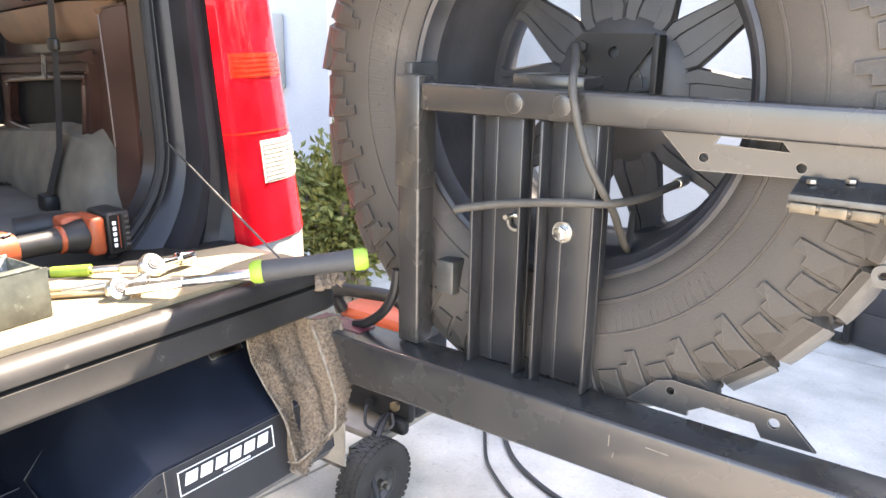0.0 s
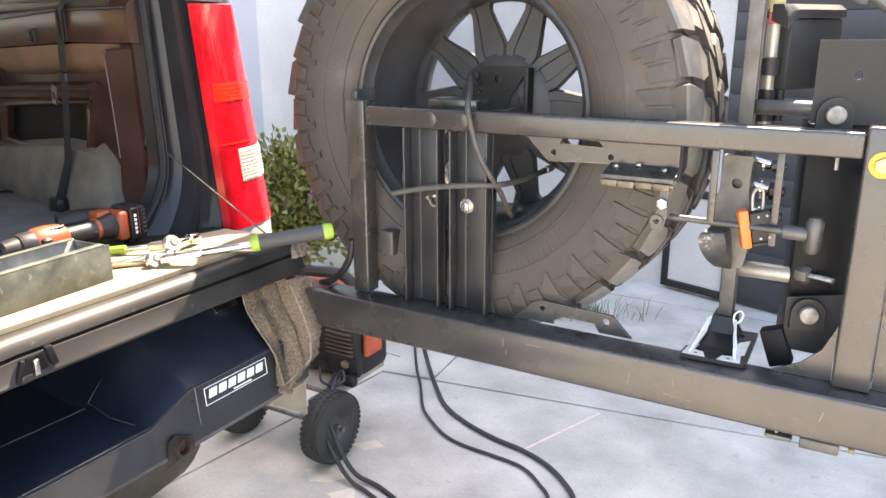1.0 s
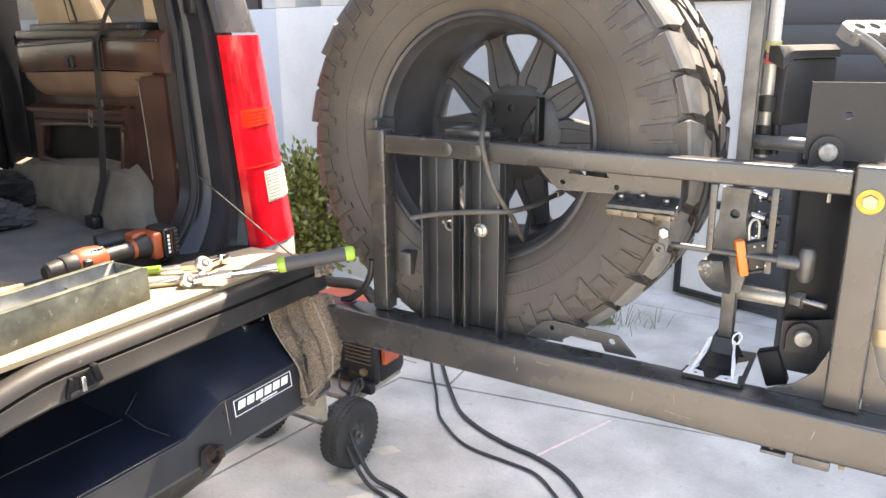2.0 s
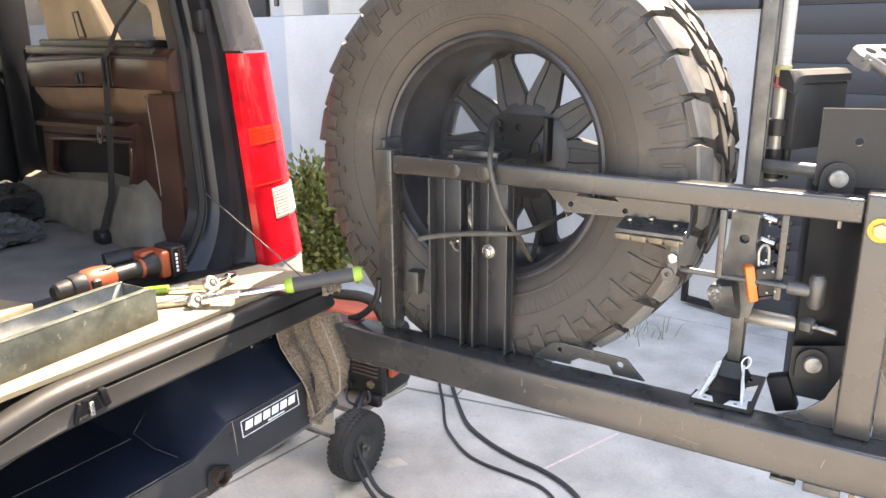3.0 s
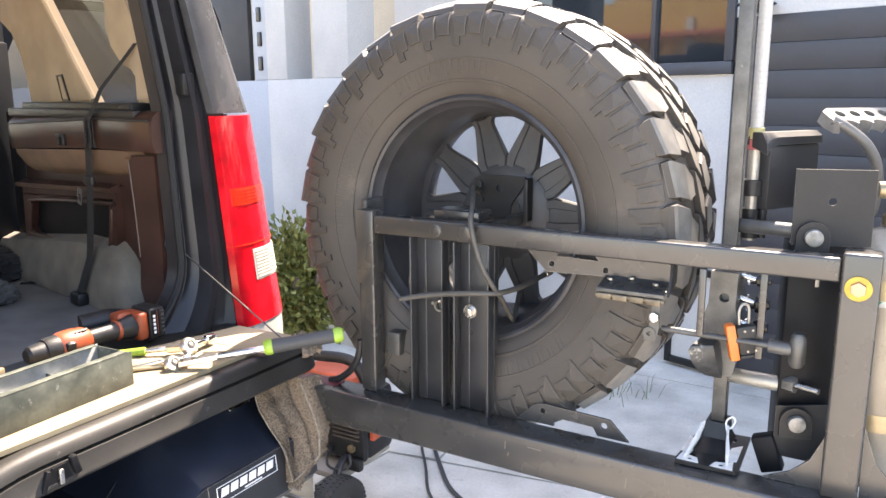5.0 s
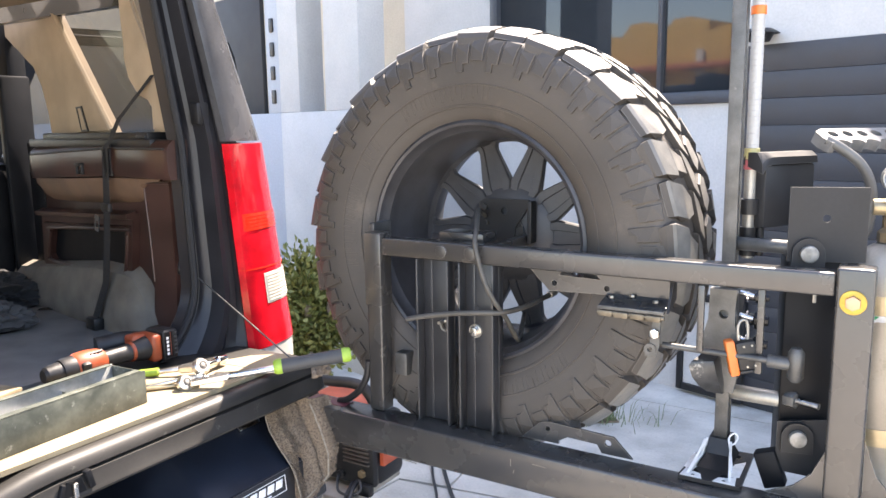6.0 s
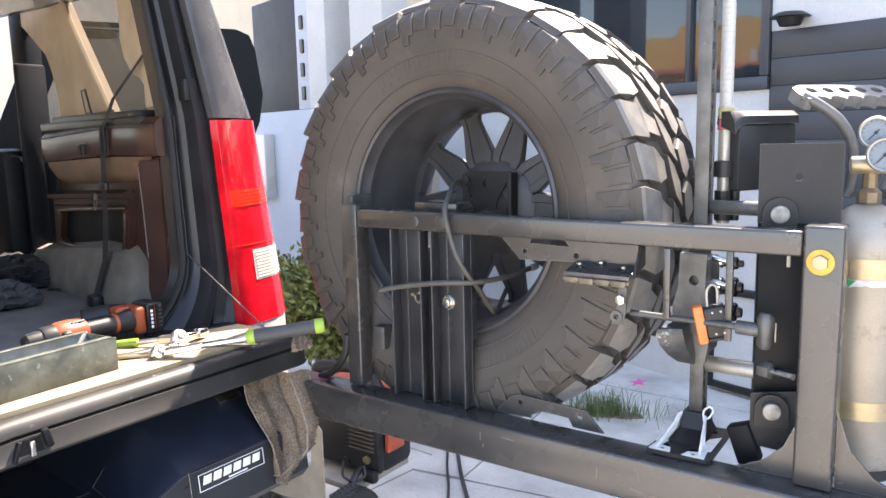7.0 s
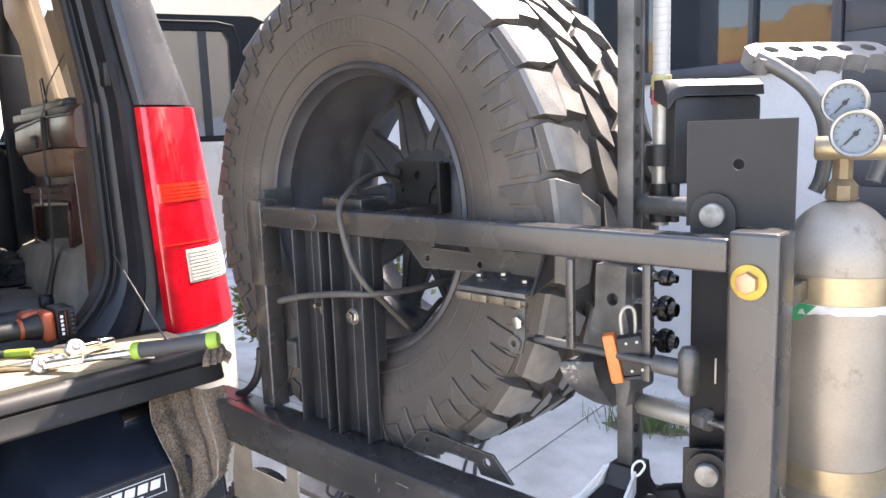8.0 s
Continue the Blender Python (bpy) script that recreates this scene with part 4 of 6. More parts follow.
part("hinge", hin, mat("dull_brassy_steel", (0.17, 0.14, 0.10), 0.5, 0.6, var=0.35, scale=60), carrier, "worn brass-coloured hinge")
for nx, ny in ((0.552, 0.022), (0.590, 0.034), (0.640, 0.020)):
    part("hinge_nut", nut((nx, ny, 1.2555 + 0.25 * (ny + 0.012)), 0.006, 0.005, "z"), RAW, carrier)
part("shelf_lip", box((0.537, -0.0145, 1.2490), (0.665, -0.0122, 1.2560), 0.0005), GREYCAST, carrier)
lk = plate([(0.629, 1.165), (0.651, 1.165), (0.657, 1.190), (0.658, 1.236), (0.643, 1.236), (0.640, 1.200)], [circle(0.641, 1.178, 0.005)], 0.004, facing(-0.006))
part("hinge_link", lk, GREYCAST, carrier)
part("link_pin", nut((0.648, -0.006, 1.212), 0.010, 0.008), ZINC, carrier)
part("link_ring", revolve([(0.005, 0), (0.0115, 0), (0.0115, 0.007), (0.005, 0.007), (0.005, 0)], 20, m=Matrix.Translation((0.640, -0.010, 1.180))), GREYCAST, carrier)
part("latch_block", box((0.022, 0.03, 1.02), (0.055, 0.065, 1.075), 0.003), GREYCAST, carrier)
for bx, bz in ((0.203, 1.3315), (0.276, 1.3325)):
    part("plug", rod((bx - 0.03, 0.0, bz), (bx - 0.03, -0.0030, bz), 0.0150, 0.0140, 28, bev=0.0008), PAINT, carrier)
ring = revolve([(0.009, -0.004), (0.013, -0.004), (0.013, 0.004), (0.009, 0.004), (0.009, -0.004)], 24, m=Matrix.Translation((0.170, 0.022, 1.160)))
part("clip_pin", rod((0.165, 0.03, 1.17), (0.165, 0.0, 1.17), 0.004, bm=ring), ZINC, carrier)
part("bolt", nut((0.243, 0.026, 1.156), 0.0105, 0.010), ZINC, carrier)
part("washer", rod((0.243, 0.0296, 1.156), (0.243, 0.026, 1.156), 0.0155, seg=24), ZINC, carrier)
# dark discs on the solid web give the holes' shade as colour
for hz in (1.207, 1.108):
    part("bolt_hole", rod((0.244, 0.0296, hz), (0.244, 0.0290, hz), 0.007, seg=16), DUSTYDARK, carrier)
part("pivot_washer", rod((0.972, -0.0045, 1.306), (0.972, -0.009, 1.306), 0.0205, seg=32, bev=0.001), GOLD, carrier, "yellow zinc washer")
part("pivot_bolt", nut((0.972, -0.009, 1.306), 0.013, 0.009), mat("coppery_bolt", (0.50, 0.30, 0.20), 0.4, 0.8, var=0.2), carrier)
gus = plate([(0.85, 0.933), (0.944, 0.933), (0.944, 1.03), (0.925, 0.985), (0.895, 0.955)], [], 0.006, facing(0.02))
part("gusset", gus, PAINT, carrier)
part("outer_gusset", plate([(1.004, 0.933), (1.12, 0.933), (1.06, 0.96), (1.025, 1.0), (1.004, 1.06)], [], 0.006, facing(0.02)), PAINT, carrier)
# jack mounting plates
MP = Matrix.Translation((0.858, 0.076, 0)) @ Matrix.Rotation(radians(15), 4, "Z")
part("upper_mount_plate", plate([(0, 1.354), (0.128, 1.354), (0.128, 1.487), (0, 1.487)], [circle(0.062, 1.432, 0.007)], 0.005, MP @ facing(0)), FLATBLACK, carrier, "square black steel mounting plate")
part("mount_channel", box((0.004, 0.020, 0.95), (0.122, 0.10, 1.352), 0.003, m=MP), DEEP, carrier)
for x0, x1, z0, z1 in ((0.096, 0.0985, 1.09, 1.19), (0.050, 0.056, 1.275, 1.300), (0.036, 0.0385, 1.14, 1.175)):
    part("slot", box((x0, 0.0188, z0), (x1, 0.0197, z1), 0.0004, m=MP), STEELGREY, carrier)
for bz in (1.370, 1.026):
    tab = plate([(0.007, bz - 0.030), (0.061, bz - 0.030), *[(0.034 + 0.027 * math.cos(a), bz + 0.027 * math.sin(a)) for a in [math.pi * k / 10 for k in range(11)]]], [], 0.010, MP @ facing(-0.011))
    part("mount_tab", tab, FLATBLACK, carrier)
    part("mount_bolt", rod(MP @ Vector((0.034, -0.0115, bz)), MP @ Vector((0.034, -0.024, bz)), 0.0155, 0.0150, 24, bev=0.002), BOLTGREY, carrier, "zinc dome bolt")
part("lower_mount_plate", plate([(0, 0.955), (0.08, 0.945), (0.095, 0.985), (0.095, 1.062), (0, 1.05)], [], 0.005, MP @ facing(0.001)), FLATBLACK, carrier)
part("mount_flap", box((-0.020, -0.014, -0.040), (0.020, 0.016, 0.030), 0.004, m=Matrix.Translation((0.848, 0.080, 0.960)) @ Matrix.Rotation(radians(-20), 4, "Y")), DEEP, carrier)
part("spacer_tube", rod((0.752, 0.135, 1.372), (0.872, 0.092, 1.376), 0.0130, seg=24, bev=0.001), GREYCAST, carrier, "grey steel spacer tube")
part("spacer_tube", rod((0.750, 0.140, 1.073), (0.862, 0.116, 1.080), 0.0150, seg=24, bev=0.001), STEELGREY, carrier, "worn steel spacer tube")
part("spacer_stud", rod((0.862, 0.108, 1.088), (0.925, 0.085, 1.088), 0.006, seg=12), ZINC, carrier)
part("spacer_nut", rod((0.866, 0.106, 1.088), (0.886, 0.099, 1.088), 0.016, seg=6, bev=0.001), GREYCAST, carrier)
HK = Matrix.Translation((0.782, 0.148, 0)) @ Matrix.Rotation(radians(60), 4, "Z")
cap = loft([[(u, -0.022, 1.522 - 0.018 * b), (u, -0.020, 1.536 - 0.012 * b), (u, -0.008, 1.545), (u, 0.012, 1.545), (u, 0.022, 1.536), (u, 0.024, 1.522)] for u, b in ((0.0, 1.0), (0.012, 0.2), (0.03, 0.0), (0.10, 0.0), (0.158, 0.0))], closed=True, caps=True)
bmesh.ops.transform(cap, matrix=HK, verts=cap.verts)
part("upper_hook", cap, FLATBLACK, carrier, "rounded steel hook over the bracket")
part("hook_block", box((0.014, -0.018, 1.40), (0.158, 0.022, 1.5215), 0.006, m=HK), FLATBLACK, carrier)
for x0, y0, z0, z1 in ((0.728, 0.0, 1.185, 1.310), (0.826, 0.030, 1.150, 1.310)):
    part("guide_bar", box((x0 - 0.006, y0, z0), (x0 + 0.006, y0 + 0.009, z1), 0.002), PAINT, carrier)
rodb = rod((0.655, 0.024, 1.183), (0.868, 0.024, 1.180), 0.006, seg=14)
part("latch_rod", rodb, GREYCAST, carrier)
part("rod_collar", rod((0.842, 0.024, 1.180), (0.880, 0.024, 1.179), 0.012, seg=18, bev=0.002), GREYCAST, carrier)
part("knob", revolve([(0.0, -0.032), (0.008, -0.030), (0.0135, -0.022), (0.0140, 0.022), (0.009, 0.031), (0.0, 0.033)], 20, m=Matrix.Translation((0.889, 0.024, 1.178)) @ UPZ), GREYCAST, carrier, "grey rubber T-handle")
part("under_latch", box((0.857, -0.03, 0.829), (0.900, -0.008, 0.836), 0.002), GREYCAST, carrier)
part("latch_tongue", box((0.912, -0.032, 0.824), (0.972, -0.004, 0.843), 0.003), GREYCAST, carrier)
part("latch_pin", rod((0.875, -0.02, 0.8365), (0.873, -0.02, 0.8485), 0.003, seg=10), RAW, carrier)
part("latch_bolt", nut((0.985, -0.018, 0.835), 0.007, 0.010, "x"), BRASS, carrier)
# reddish reflection on the beam's top, laid on as a coloured sheet
part("beam_paint_patch", box((-0.215, -0.02, 0.9322), (-0.10, 0.02, 0.9332), 0), mat("maroon_reflection", (0.16, 0.03, 0.04), 0.4, var=0.2), carrier, "maroon patch, a reflection put into the colour")

part("corner_strap", tube([(-0.134, 0.007, 0.9335), (-0.105, 0.007, 0.944), (-0.070, 0.008, 0.972), (-0.048, 0.009, 1.010), (-0.042, 0.010, 1.05)], 0.0085, 10), BLACKPL, carrier, "black curved strap at the foot of the post")
SCRATCH = mat("bare_scratch", (0.24, 0.21, 0.17), 0.5, 0.3, var=0.3, scale=80)
for x, z, w, h, turn in ((0.365, 0.905, 0.0012, 0.016, 0), (0.372, 0.886, 0.0012, 0.008, 10), (0.62, 0.888, 0.0012, 0.022, 4), (0.70, 0.900, 0.0010, 0.020, -8), (0.71, 0.872, 0.05, 0.0010, 6), (0.43, 0.912, 0.03, 0.0010, 2), (0.94, 0.895, 0.0010, 0.018, 15)):
    part("scratch", box((-w / 2, -0.0003, -h / 2), (w / 2, 0.0006, h / 2), 0, m=Matrix.Translation((x, -0.0452, z)) @ Matrix.Rotation(radians(turn), 4, "Y")), SCRATCH, carrier)

# wheel mount behind the bars
part("back_tab", box((-0.056, 0.0445, 1.338), (-0.040, 0.116, 1.378), 0.003), GREYCAST, carrier, "grey steel tab behind the post")
part("mount_plate", plate([(0.132, 1.325), (0.226, 1.325), (0.230, 1.360), (0.266, 1.412), (0.266, 1.427), (0.146, 1.427), (0.132, 1.417)], [circle(0.200, 1.398, 0.009)], 0.006, facing(0.252)), FLATBLACK, carrier, "black plate with two bolt holes behind the bars")
part("mount_arm", box((0.150, 0.042, 1.320), (0.170, 0.251, 1.344), 0.003), PAINT, carrier)
part("mount_arm", box((0.252, 0.042, 1.320), (0.272, 0.251, 1.344), 0.003), PAINT, carrier)
part("mount_flange", box((0.272, 0.228, 1.325), (0.283, 0.2595, 1.425), 0.002), FLATBLACK, carrier)
part("mount_bolt", nut((0.147, 0.2520, 1.405), 0.010, 0.007), FLATBLACK, carrier)
part("mount_bolt", nut((0.152, 0.2520, 1.368), 0.007, 0.006), FLATBLACK, carrier)
part("mount_hub", rod((0.205, 0.2585, 1.345), (0.205, 0.29, 1.345), 0.045, seg=24), PAINT, carrier)
part("mount_ledge", box((0.135, 0.055, 1.3455), (0.248, 0.12, 1.368), 0.003), PAINT, carrier)

# ---- spare wheel ----
WC, WY, WR = (0.203, 0.083, 1.343), -0.5, 0.274
spare = thing("spare_wheel", WC, "large mud-terrain spare tyre on a black spoked alloy rim", "spare wheel", rz=WY)
spare.rotation_euler.x = radians(-1.6)
YB = 0.292
RO, RT = 0.480, 0.461
sidew = [(0.262, 0.020), (0.276, 0.002), (0.290, -0.008), (0.325, -0.021), (0.365, -0.029), (0.405, -0.029), (0.432, -0.024), (0.444, -0.014), (0.452, 0.004), (RT, 0.03), (RT + 0.006, 0.06), (RT + 0.006, 0.146)]
prof = sidew + [(r, YB - y) for r, y in reversed(sidew[:-1])]
tyre = part("tyre", revolve(prof, 96), RUBBER, spare, local=True)
# sidewall ribs
rb = revolve([(0.300, -0.0105), (0.3015, -0.0150), (0.306, -0.0165), (0.3075, -0.0135)], 96)
revolve([(0.346, -0.0240), (0.347, -0.0275), (0.3495, -0.0280), (0.3505, -0.0255)], 96, bm=rb)
part("sidewall_rib", rb, RUBBER, tyre, local=True)


def polar(r, y, a):
    return (r * math.sin(a), y, r * math.cos(a))


NL = 34
STEP = 2 * math.pi / NL
LUG0 = radians(1.5)


def shoulder(side, long):
    """A shoulder block with a sharp outer edge; every other one reaches further over the sidewall."""
    w = STEP * (0.44 if long else 0.42)
    down = 0.434 if long else 0.447
    out = -0.026 if long else -0.016
    f = (lambda y: y) if side < 0 else (lambda y: YB - y)
    shape = [(down, out - 0.002, 0.85), (0.448, out - 0.001, 0.97), (RO - 0.021, out + 0.005, 1.0), (RO - 0.016, out + 0.012, 1.0), (RO - 0.004, 0.030, 0.94), (RO - 0.003, 0.034, 0.62 if long else 0.96), (RO, 0.078 if long else 0.062, 0.45)]
    root = [(down, -0.012, 0.9), (0.440, -0.010, 1.03), (0.447, 0.000, 1.06), (0.455, 0.010, 1.06), (0.463, 0.030, 1.02), (0.464, 0.034, 0.9), (0.465, 0.080 if long else 0.064, 0.6)]
    rows = []
    for (r, y, k), (r2, y2, k2) in zip(shape, root):
        s = 0.055 * max(0.0, y) / 0.075 * (1 if side < 0 else -1)
        back = 0.010 if y < 0.02 else 0.0
        rows.append([polar(r, f(y), -w * k + s), polar(r, f(y + back), w * k * 0.95 + s), polar(r2, f(y2 + back), w * k2 * 1.06 + s), polar(r2, f(y2), -w * k2 * 1.06 + s)])
    return loft(rows, closed=True, caps=True)


def centre(side):
    """A slanted middle block with a notched end."""
    y0 = 0.088 if side < 0 else YB - 0.088 - 0.050
    w = STEP * 0.42
    sk = 0.035 * (1 if side < 0 else -1)
    secs = []
    for r, k in ((0.461, 1.12), (RO - 0.003, 1.0), (RO, 0.93)):
        secs.append([polar(r, y0, -w * k - sk), polar(r, y0 + 0.004, w * 0.3 * k - sk), polar(r, y0 + 0.018, w * k - sk * 0.3), polar(r, y0 + 0.050, w * k + sk), polar(r, y0 + 0.044, -w * 0.4 * k + sk), polar(r, y0 + 0.026, -w * k + sk * 0.3)])
    return loft(secs, closed=True, caps=True)


def ring_of(make, n, offset, worn=True):
    """A ring of alike lugs; worn: the faces that meet the road get the scuffed, sun-lightened colour."""
    first = part("tread_lug", make, RUBBER, tyre, local=True, flat=True)
    if worn:
        first.data.materials.append(SUNLIT_TREAD)
        for face in first.data.polygons:
            out = Vector((face.center.x, 0, face.center.z)).normalized()
            if face.normal.dot(out) > 0.70:
                face.material_index = 1
    first.rotation_euler = (0, offset, 0)
    for k in range(1, n):
        o = first.copy()
        scene.collection.objects.link(o)
        o.rotation_euler = (0, offset + 2 * math.pi * k / n, 0)


for side in (-1, 1):
    ring_of(shoulder(side, True), NL // 2, LUG0 + (0.0 if side < 0 else STEP / 2))
    ring_of(shoulder(side, False), NL // 2, LUG0 + (STEP if side < 0 else STEP * 1.5))
    ring_of(centre(side), NL, LUG0 + (STEP / 2 if side < 0 else 0.0))


# low raised bars on the near sidewall
def side_y(r):
    """Depth of the near sidewall at a radius."""
    for (a, ya), (b, yb) in zip(sidew, sidew[1:]):
        if a <= r <= b:
            return ya + (yb - ya) * (r - a) / (b - a)
    return sidew[-1][1]


def sidewall_lug(kind):
    """A narrow bar running in from the shoulder over the sidewall, with a stepped inner end."""
    w = STEP * 0.20
    if kind:
        pts = [(0.374, -w), (0.374, w * 0.1), (0.392, w * 0.1), (0.392, w), (0.412, w), (0.428, w), (0.443, w), (0.443, -w), (0.428, -w), (0.412, -w), (0.392, -w)]
    else:
        pts = [(0.398, -w), (0.398, w), (0.412, w), (0.428, w), (0.443, w), (0.443, -w), (0.428, -w), (0.412, -w)]
    secs = []
    for e, g in ((0.004, 1.0), (-0.0038, 1.0), (-0.0052, 0.90)):
        secs.append([polar(r, side_y(r) + e, a * g) for r, a in pts])
    return loft(secs, closed=True, caps=True)


ring_of(sidewall_lug(True), NL, LUG0 - STEP * 0.24, False)
ring_of(sidewall_lug(False), NL, LUG0 + STEP * 0.24, False)
# raised lettering bands, unreadable
letters = bmesh.new()
for a0, n in ((-1.78, 8), (-1.02, 3), (-0.52, 9), (2.35, 10)):
    for k in range(n):
        a = a0 + 0.082 * k
        for da, r0, r1, t in ((-0.016, 0.316, 0.350, 0.0085), (0.018, 0.320 + 0.008 * (k % 2), 0.350, 0.0060)):
            loft([[polar(r, side_y(r) - e, a + da + (r - 0.333) * 0.3 + q) for r, q in ((r0, -t), (r0, t), (r1, t), (r1, -t))] for e in (-0.003, 0.0012)], letters, closed=True, caps=True)
tagged(part("raised_lettering", letters, RUBBER, tyre, local=True), kind="stuff")

rim = new("rim")
rim.parent = spare
rim["label"] = "satin black spoked alloy rim"
barrel = [(WR, 0.012), (WR, 0.002), (WR - 0.006, -0.002), (WR - 0.012, 0.002), (WR - 0.014, 0.016), (WR - 0.024, 0.028), (WR - 0.026, 0.060), (WR - 0.036, 0.075), (WR - 0.040, 0.22), (WR - 0.034, 0.245), (WR - 0.026, 0.275), (WR - 0.010, 0.290), (WR, 0.286), (WR - 0.016, 0.262), (WR - 0.024, 0.235), (WR - 0.030, 0.215), (WR - 0.026, 0.080), (WR - 0.016, 0.060), (WR - 0.014, 0.028)]
part("barrel", revolve(barrel, 96, closed=True), RIM, rim, local=True)
hubp = [(0.03, 0.180), (0.095, 0.180), (0.116, 0.191), (0.120, 0.212), (0.114, 0.235), (0.03, 0.245)]
part("hub", revolve(hubp, 60, closed=True), RIM, rim, local=True)
part("spoke_ring", revolve([(0.227, 0.198), (0.232, 0.192), (0.2370, 0.178), (0.2370, 0.216), (0.228, 0.212)], 96, closed=True), RIM, rim, local=True)
NSP = 10
secs = []
for r, w, y0, y1 in ((0.108, 0.0345, 0.170, 0.195), (0.126, 0.0405, 0.171, 0.193), (0.138, 0.0390, 0.172, 0.192), (0.165, 0.0345, 0.174, 0.190), (0.190, 0.0295, 0.175, 0.189), (0.212, 0.0255, 0.175, 0.189), (0.222, 0.0275, 0.175, 0.190), (0.232, 0.0370, 0.175, 0.190)):
    secs.append([(-w, y1, r), (-w, y0 + 0.004, r), (-w + 0.003, y0, r), (-w * 0.45, y0, r), (-w * 0.40, y0 + 0.004, r), (w * 0.40, y0 + 0.004, r), (w * 0.45, y0, r), (w - 0.003, y0, r), (w, y0 + 0.004, r), (w, y1, r)])
spk = part("spoke", loft([[(x, y + 0.018, z) for x, y, z in q] for q in secs], closed=True, caps=True), RIM, rim, local=True)
for k in range(NSP):
    o = spk if k == 0 else spk.copy()
    if k:
        scene.collection.objects.link(o)
    o.rotation_euler = (0, 2 * math.pi * (k + 0.5) / NSP, 0)

# hoses on the carrier
solid("hose_fitting", rod((0.3295, 0.230, 1.206), (0.334, 0.258, 1.208), 0.0085, 0.0075, 14, bev=0.001), ZINC, "bright crimped fitting on the end of a hose", "fitting")
solid("hose", tube([(0.100, -0.032, 1.178), (0.14, -0.024, 1.188), (0.20, -0.016, 1.199), (0.27, -0.010, 1.208), (0.315, 0.02, 1.208), (0.325, 0.11, 1.203), (0.327, 0.19, 1.204), (0.330, 0.235, 1.206)], 0.0060, 12), HOSE, "brown-grey rubber hose slung across the carrier", "hose")
solid("hose", tube([(0.152, 0.2430, 1.385), (0.160, 0.20, 1.404), (0.205, 0.11, 1.404), (0.246, 0.03, 1.384), (0.264, -0.010, 1.355), (0.279, -0.013, 1.302), (0.296, -0.010, 1.258), (0.310, 0.006, 1.222), (0.312, 0.040, 1.190), (0.308, 0.072, 1.160), (0.305, 0.110, 1.126), (0.299, 0.135, 1.121), (0.280, 0.185, 1.132), (0.256, 0.250, 1.147)], 0.0055, 12), HOSE, "grey rubber hose looped over the upper bar", "hose")

# ---- jack ----
JX, JY = 0.752, 0.122
jack = thing("farm_jack", (JX, JY, 0.9335), "tall grey steel lifting jack standing on the carrier beam", "jack")
jbar = bmesh.new()
box((-0.0125, -0.014, 0.03), (0.0125, -0.009, 1.235), 0.001, jbar)
box((-0.0125, 0.013, 0.03), (0.0125, 0.018, 1.235), 0.001, jbar)
holes = [circle(0.0020, 0.07 + 0.0365 * k, 0.0070, 12) for k in range(31)]
plate([(-0.0085, 0.03), (0.0125, 0.03), (0.0125, 1.235), (-0.0085, 1.235)], holes, 0.012, along_y(-0.002), jbar)
part("bar", jbar, GREYCAST, jack, "grey steel jack bar drilled with climbing holes", local=True)
bp = plate([(-0.052, -0.128), (0.055, -0.126), (0.060, -0.120), (0.056, 0.042), (-0.040, 0.036), (-0.054, -0.120)], [circle(-0.030, -0.095, 0.009), circle(0.026, -0.095, 0.009), circle(0.028, 0.010, 0.009)], 0.007, level(0.0005))
part("base_plate", bp, BLACKPL, jack, local=True)
pyr = loft([[(-0.032, -0.075, 0.008), (0.028, -0.075, 0.008), (0.030, 0.030, 0.008), (-0.030, 0.030, 0.008)], [(-0.022, -0.036, 0.024), (0.021, -0.036, 0.024), (0.022, 0.026, 0.024), (-0.022, 0.026, 0.024)], [(-0.020, -0.022, 0.052), (0.020, -0.022, 0.052), (0.020, 0.024, 0.052), (-0.020, 0.024, 0.052)]], closed=True, caps=True)
part("base_socket", pyr, BLACKPL, jack, local=True)
# bare worn metal, whitened to carry sunlight on the jack's foot
SUNLIT_WORN = mat("sunlit_worn_metal", (0.80, 0.79, 0.76), 0.45, 0.1, var=0.1, scale=40)
for sx in (-1, 1):
    web = loft([[(sx * 0.020, -0.022, 0.050), (sx * 0.024, -0.050, 0.026), (sx * 0.036, -0.112, 0.008)], [(sx * 0.024, -0.022, 0.050), (sx * 0.028, -0.050, 0.026), (sx * 0.041, -0.112, 0.008)], [(sx * 0.024, -0.022, 0.010), (sx * 0.028, -0.050, 0.009), (sx * 0.041, -0.110, 0.0078)], [(sx * 0.020, -0.022, 0.010), (sx * 0.024, -0.050, 0.009), (sx * 0.036, -0.110, 0.0078)]], closed=True)
    part("base_web", web, SUNLIT_WORN, jack, "cast web worn to bare metal, lightened as if sunlit", local=True)
    part("worn_patch", plate([(sx * 0.050, -0.124), (sx * 0.010, -0.124), (sx * 0.016, -0.104), (sx * 0.034, -0.098), (sx * 0.046, -0.088)], [circle(sx * 0.028, -0.113, 0.004, 10)], 0.0008, level(0.0078)), SUNLIT_WORN, jack, "bare metal worn through black paint, lightened as if sunlit", local=True)
    part("worn_patch", plate([(sx * 0.051, -0.085), (sx * 0.034, -0.092), (sx * 0.029, -0.060), (sx * 0.033, -0.030), (sx * 0.050, -0.010)], [], 0.0008, level(0.0078)), SUNLIT_WORN, jack, local=True)
part("tie_cord", tube([(0.019, -0.021, 0.042), (0.029, -0.024, 0.048), (0.033, -0.014, 0.058), (0.027, -0.016, 0.066), (0.018, -0.022, 0.056), (0.024, -0.034, 0.034), (0.032, -0.060, 0.020), (0.036, -0.080, 0.014)], 0.0019, 6), WHITE, jack, "white cord tied round the base", local=True)
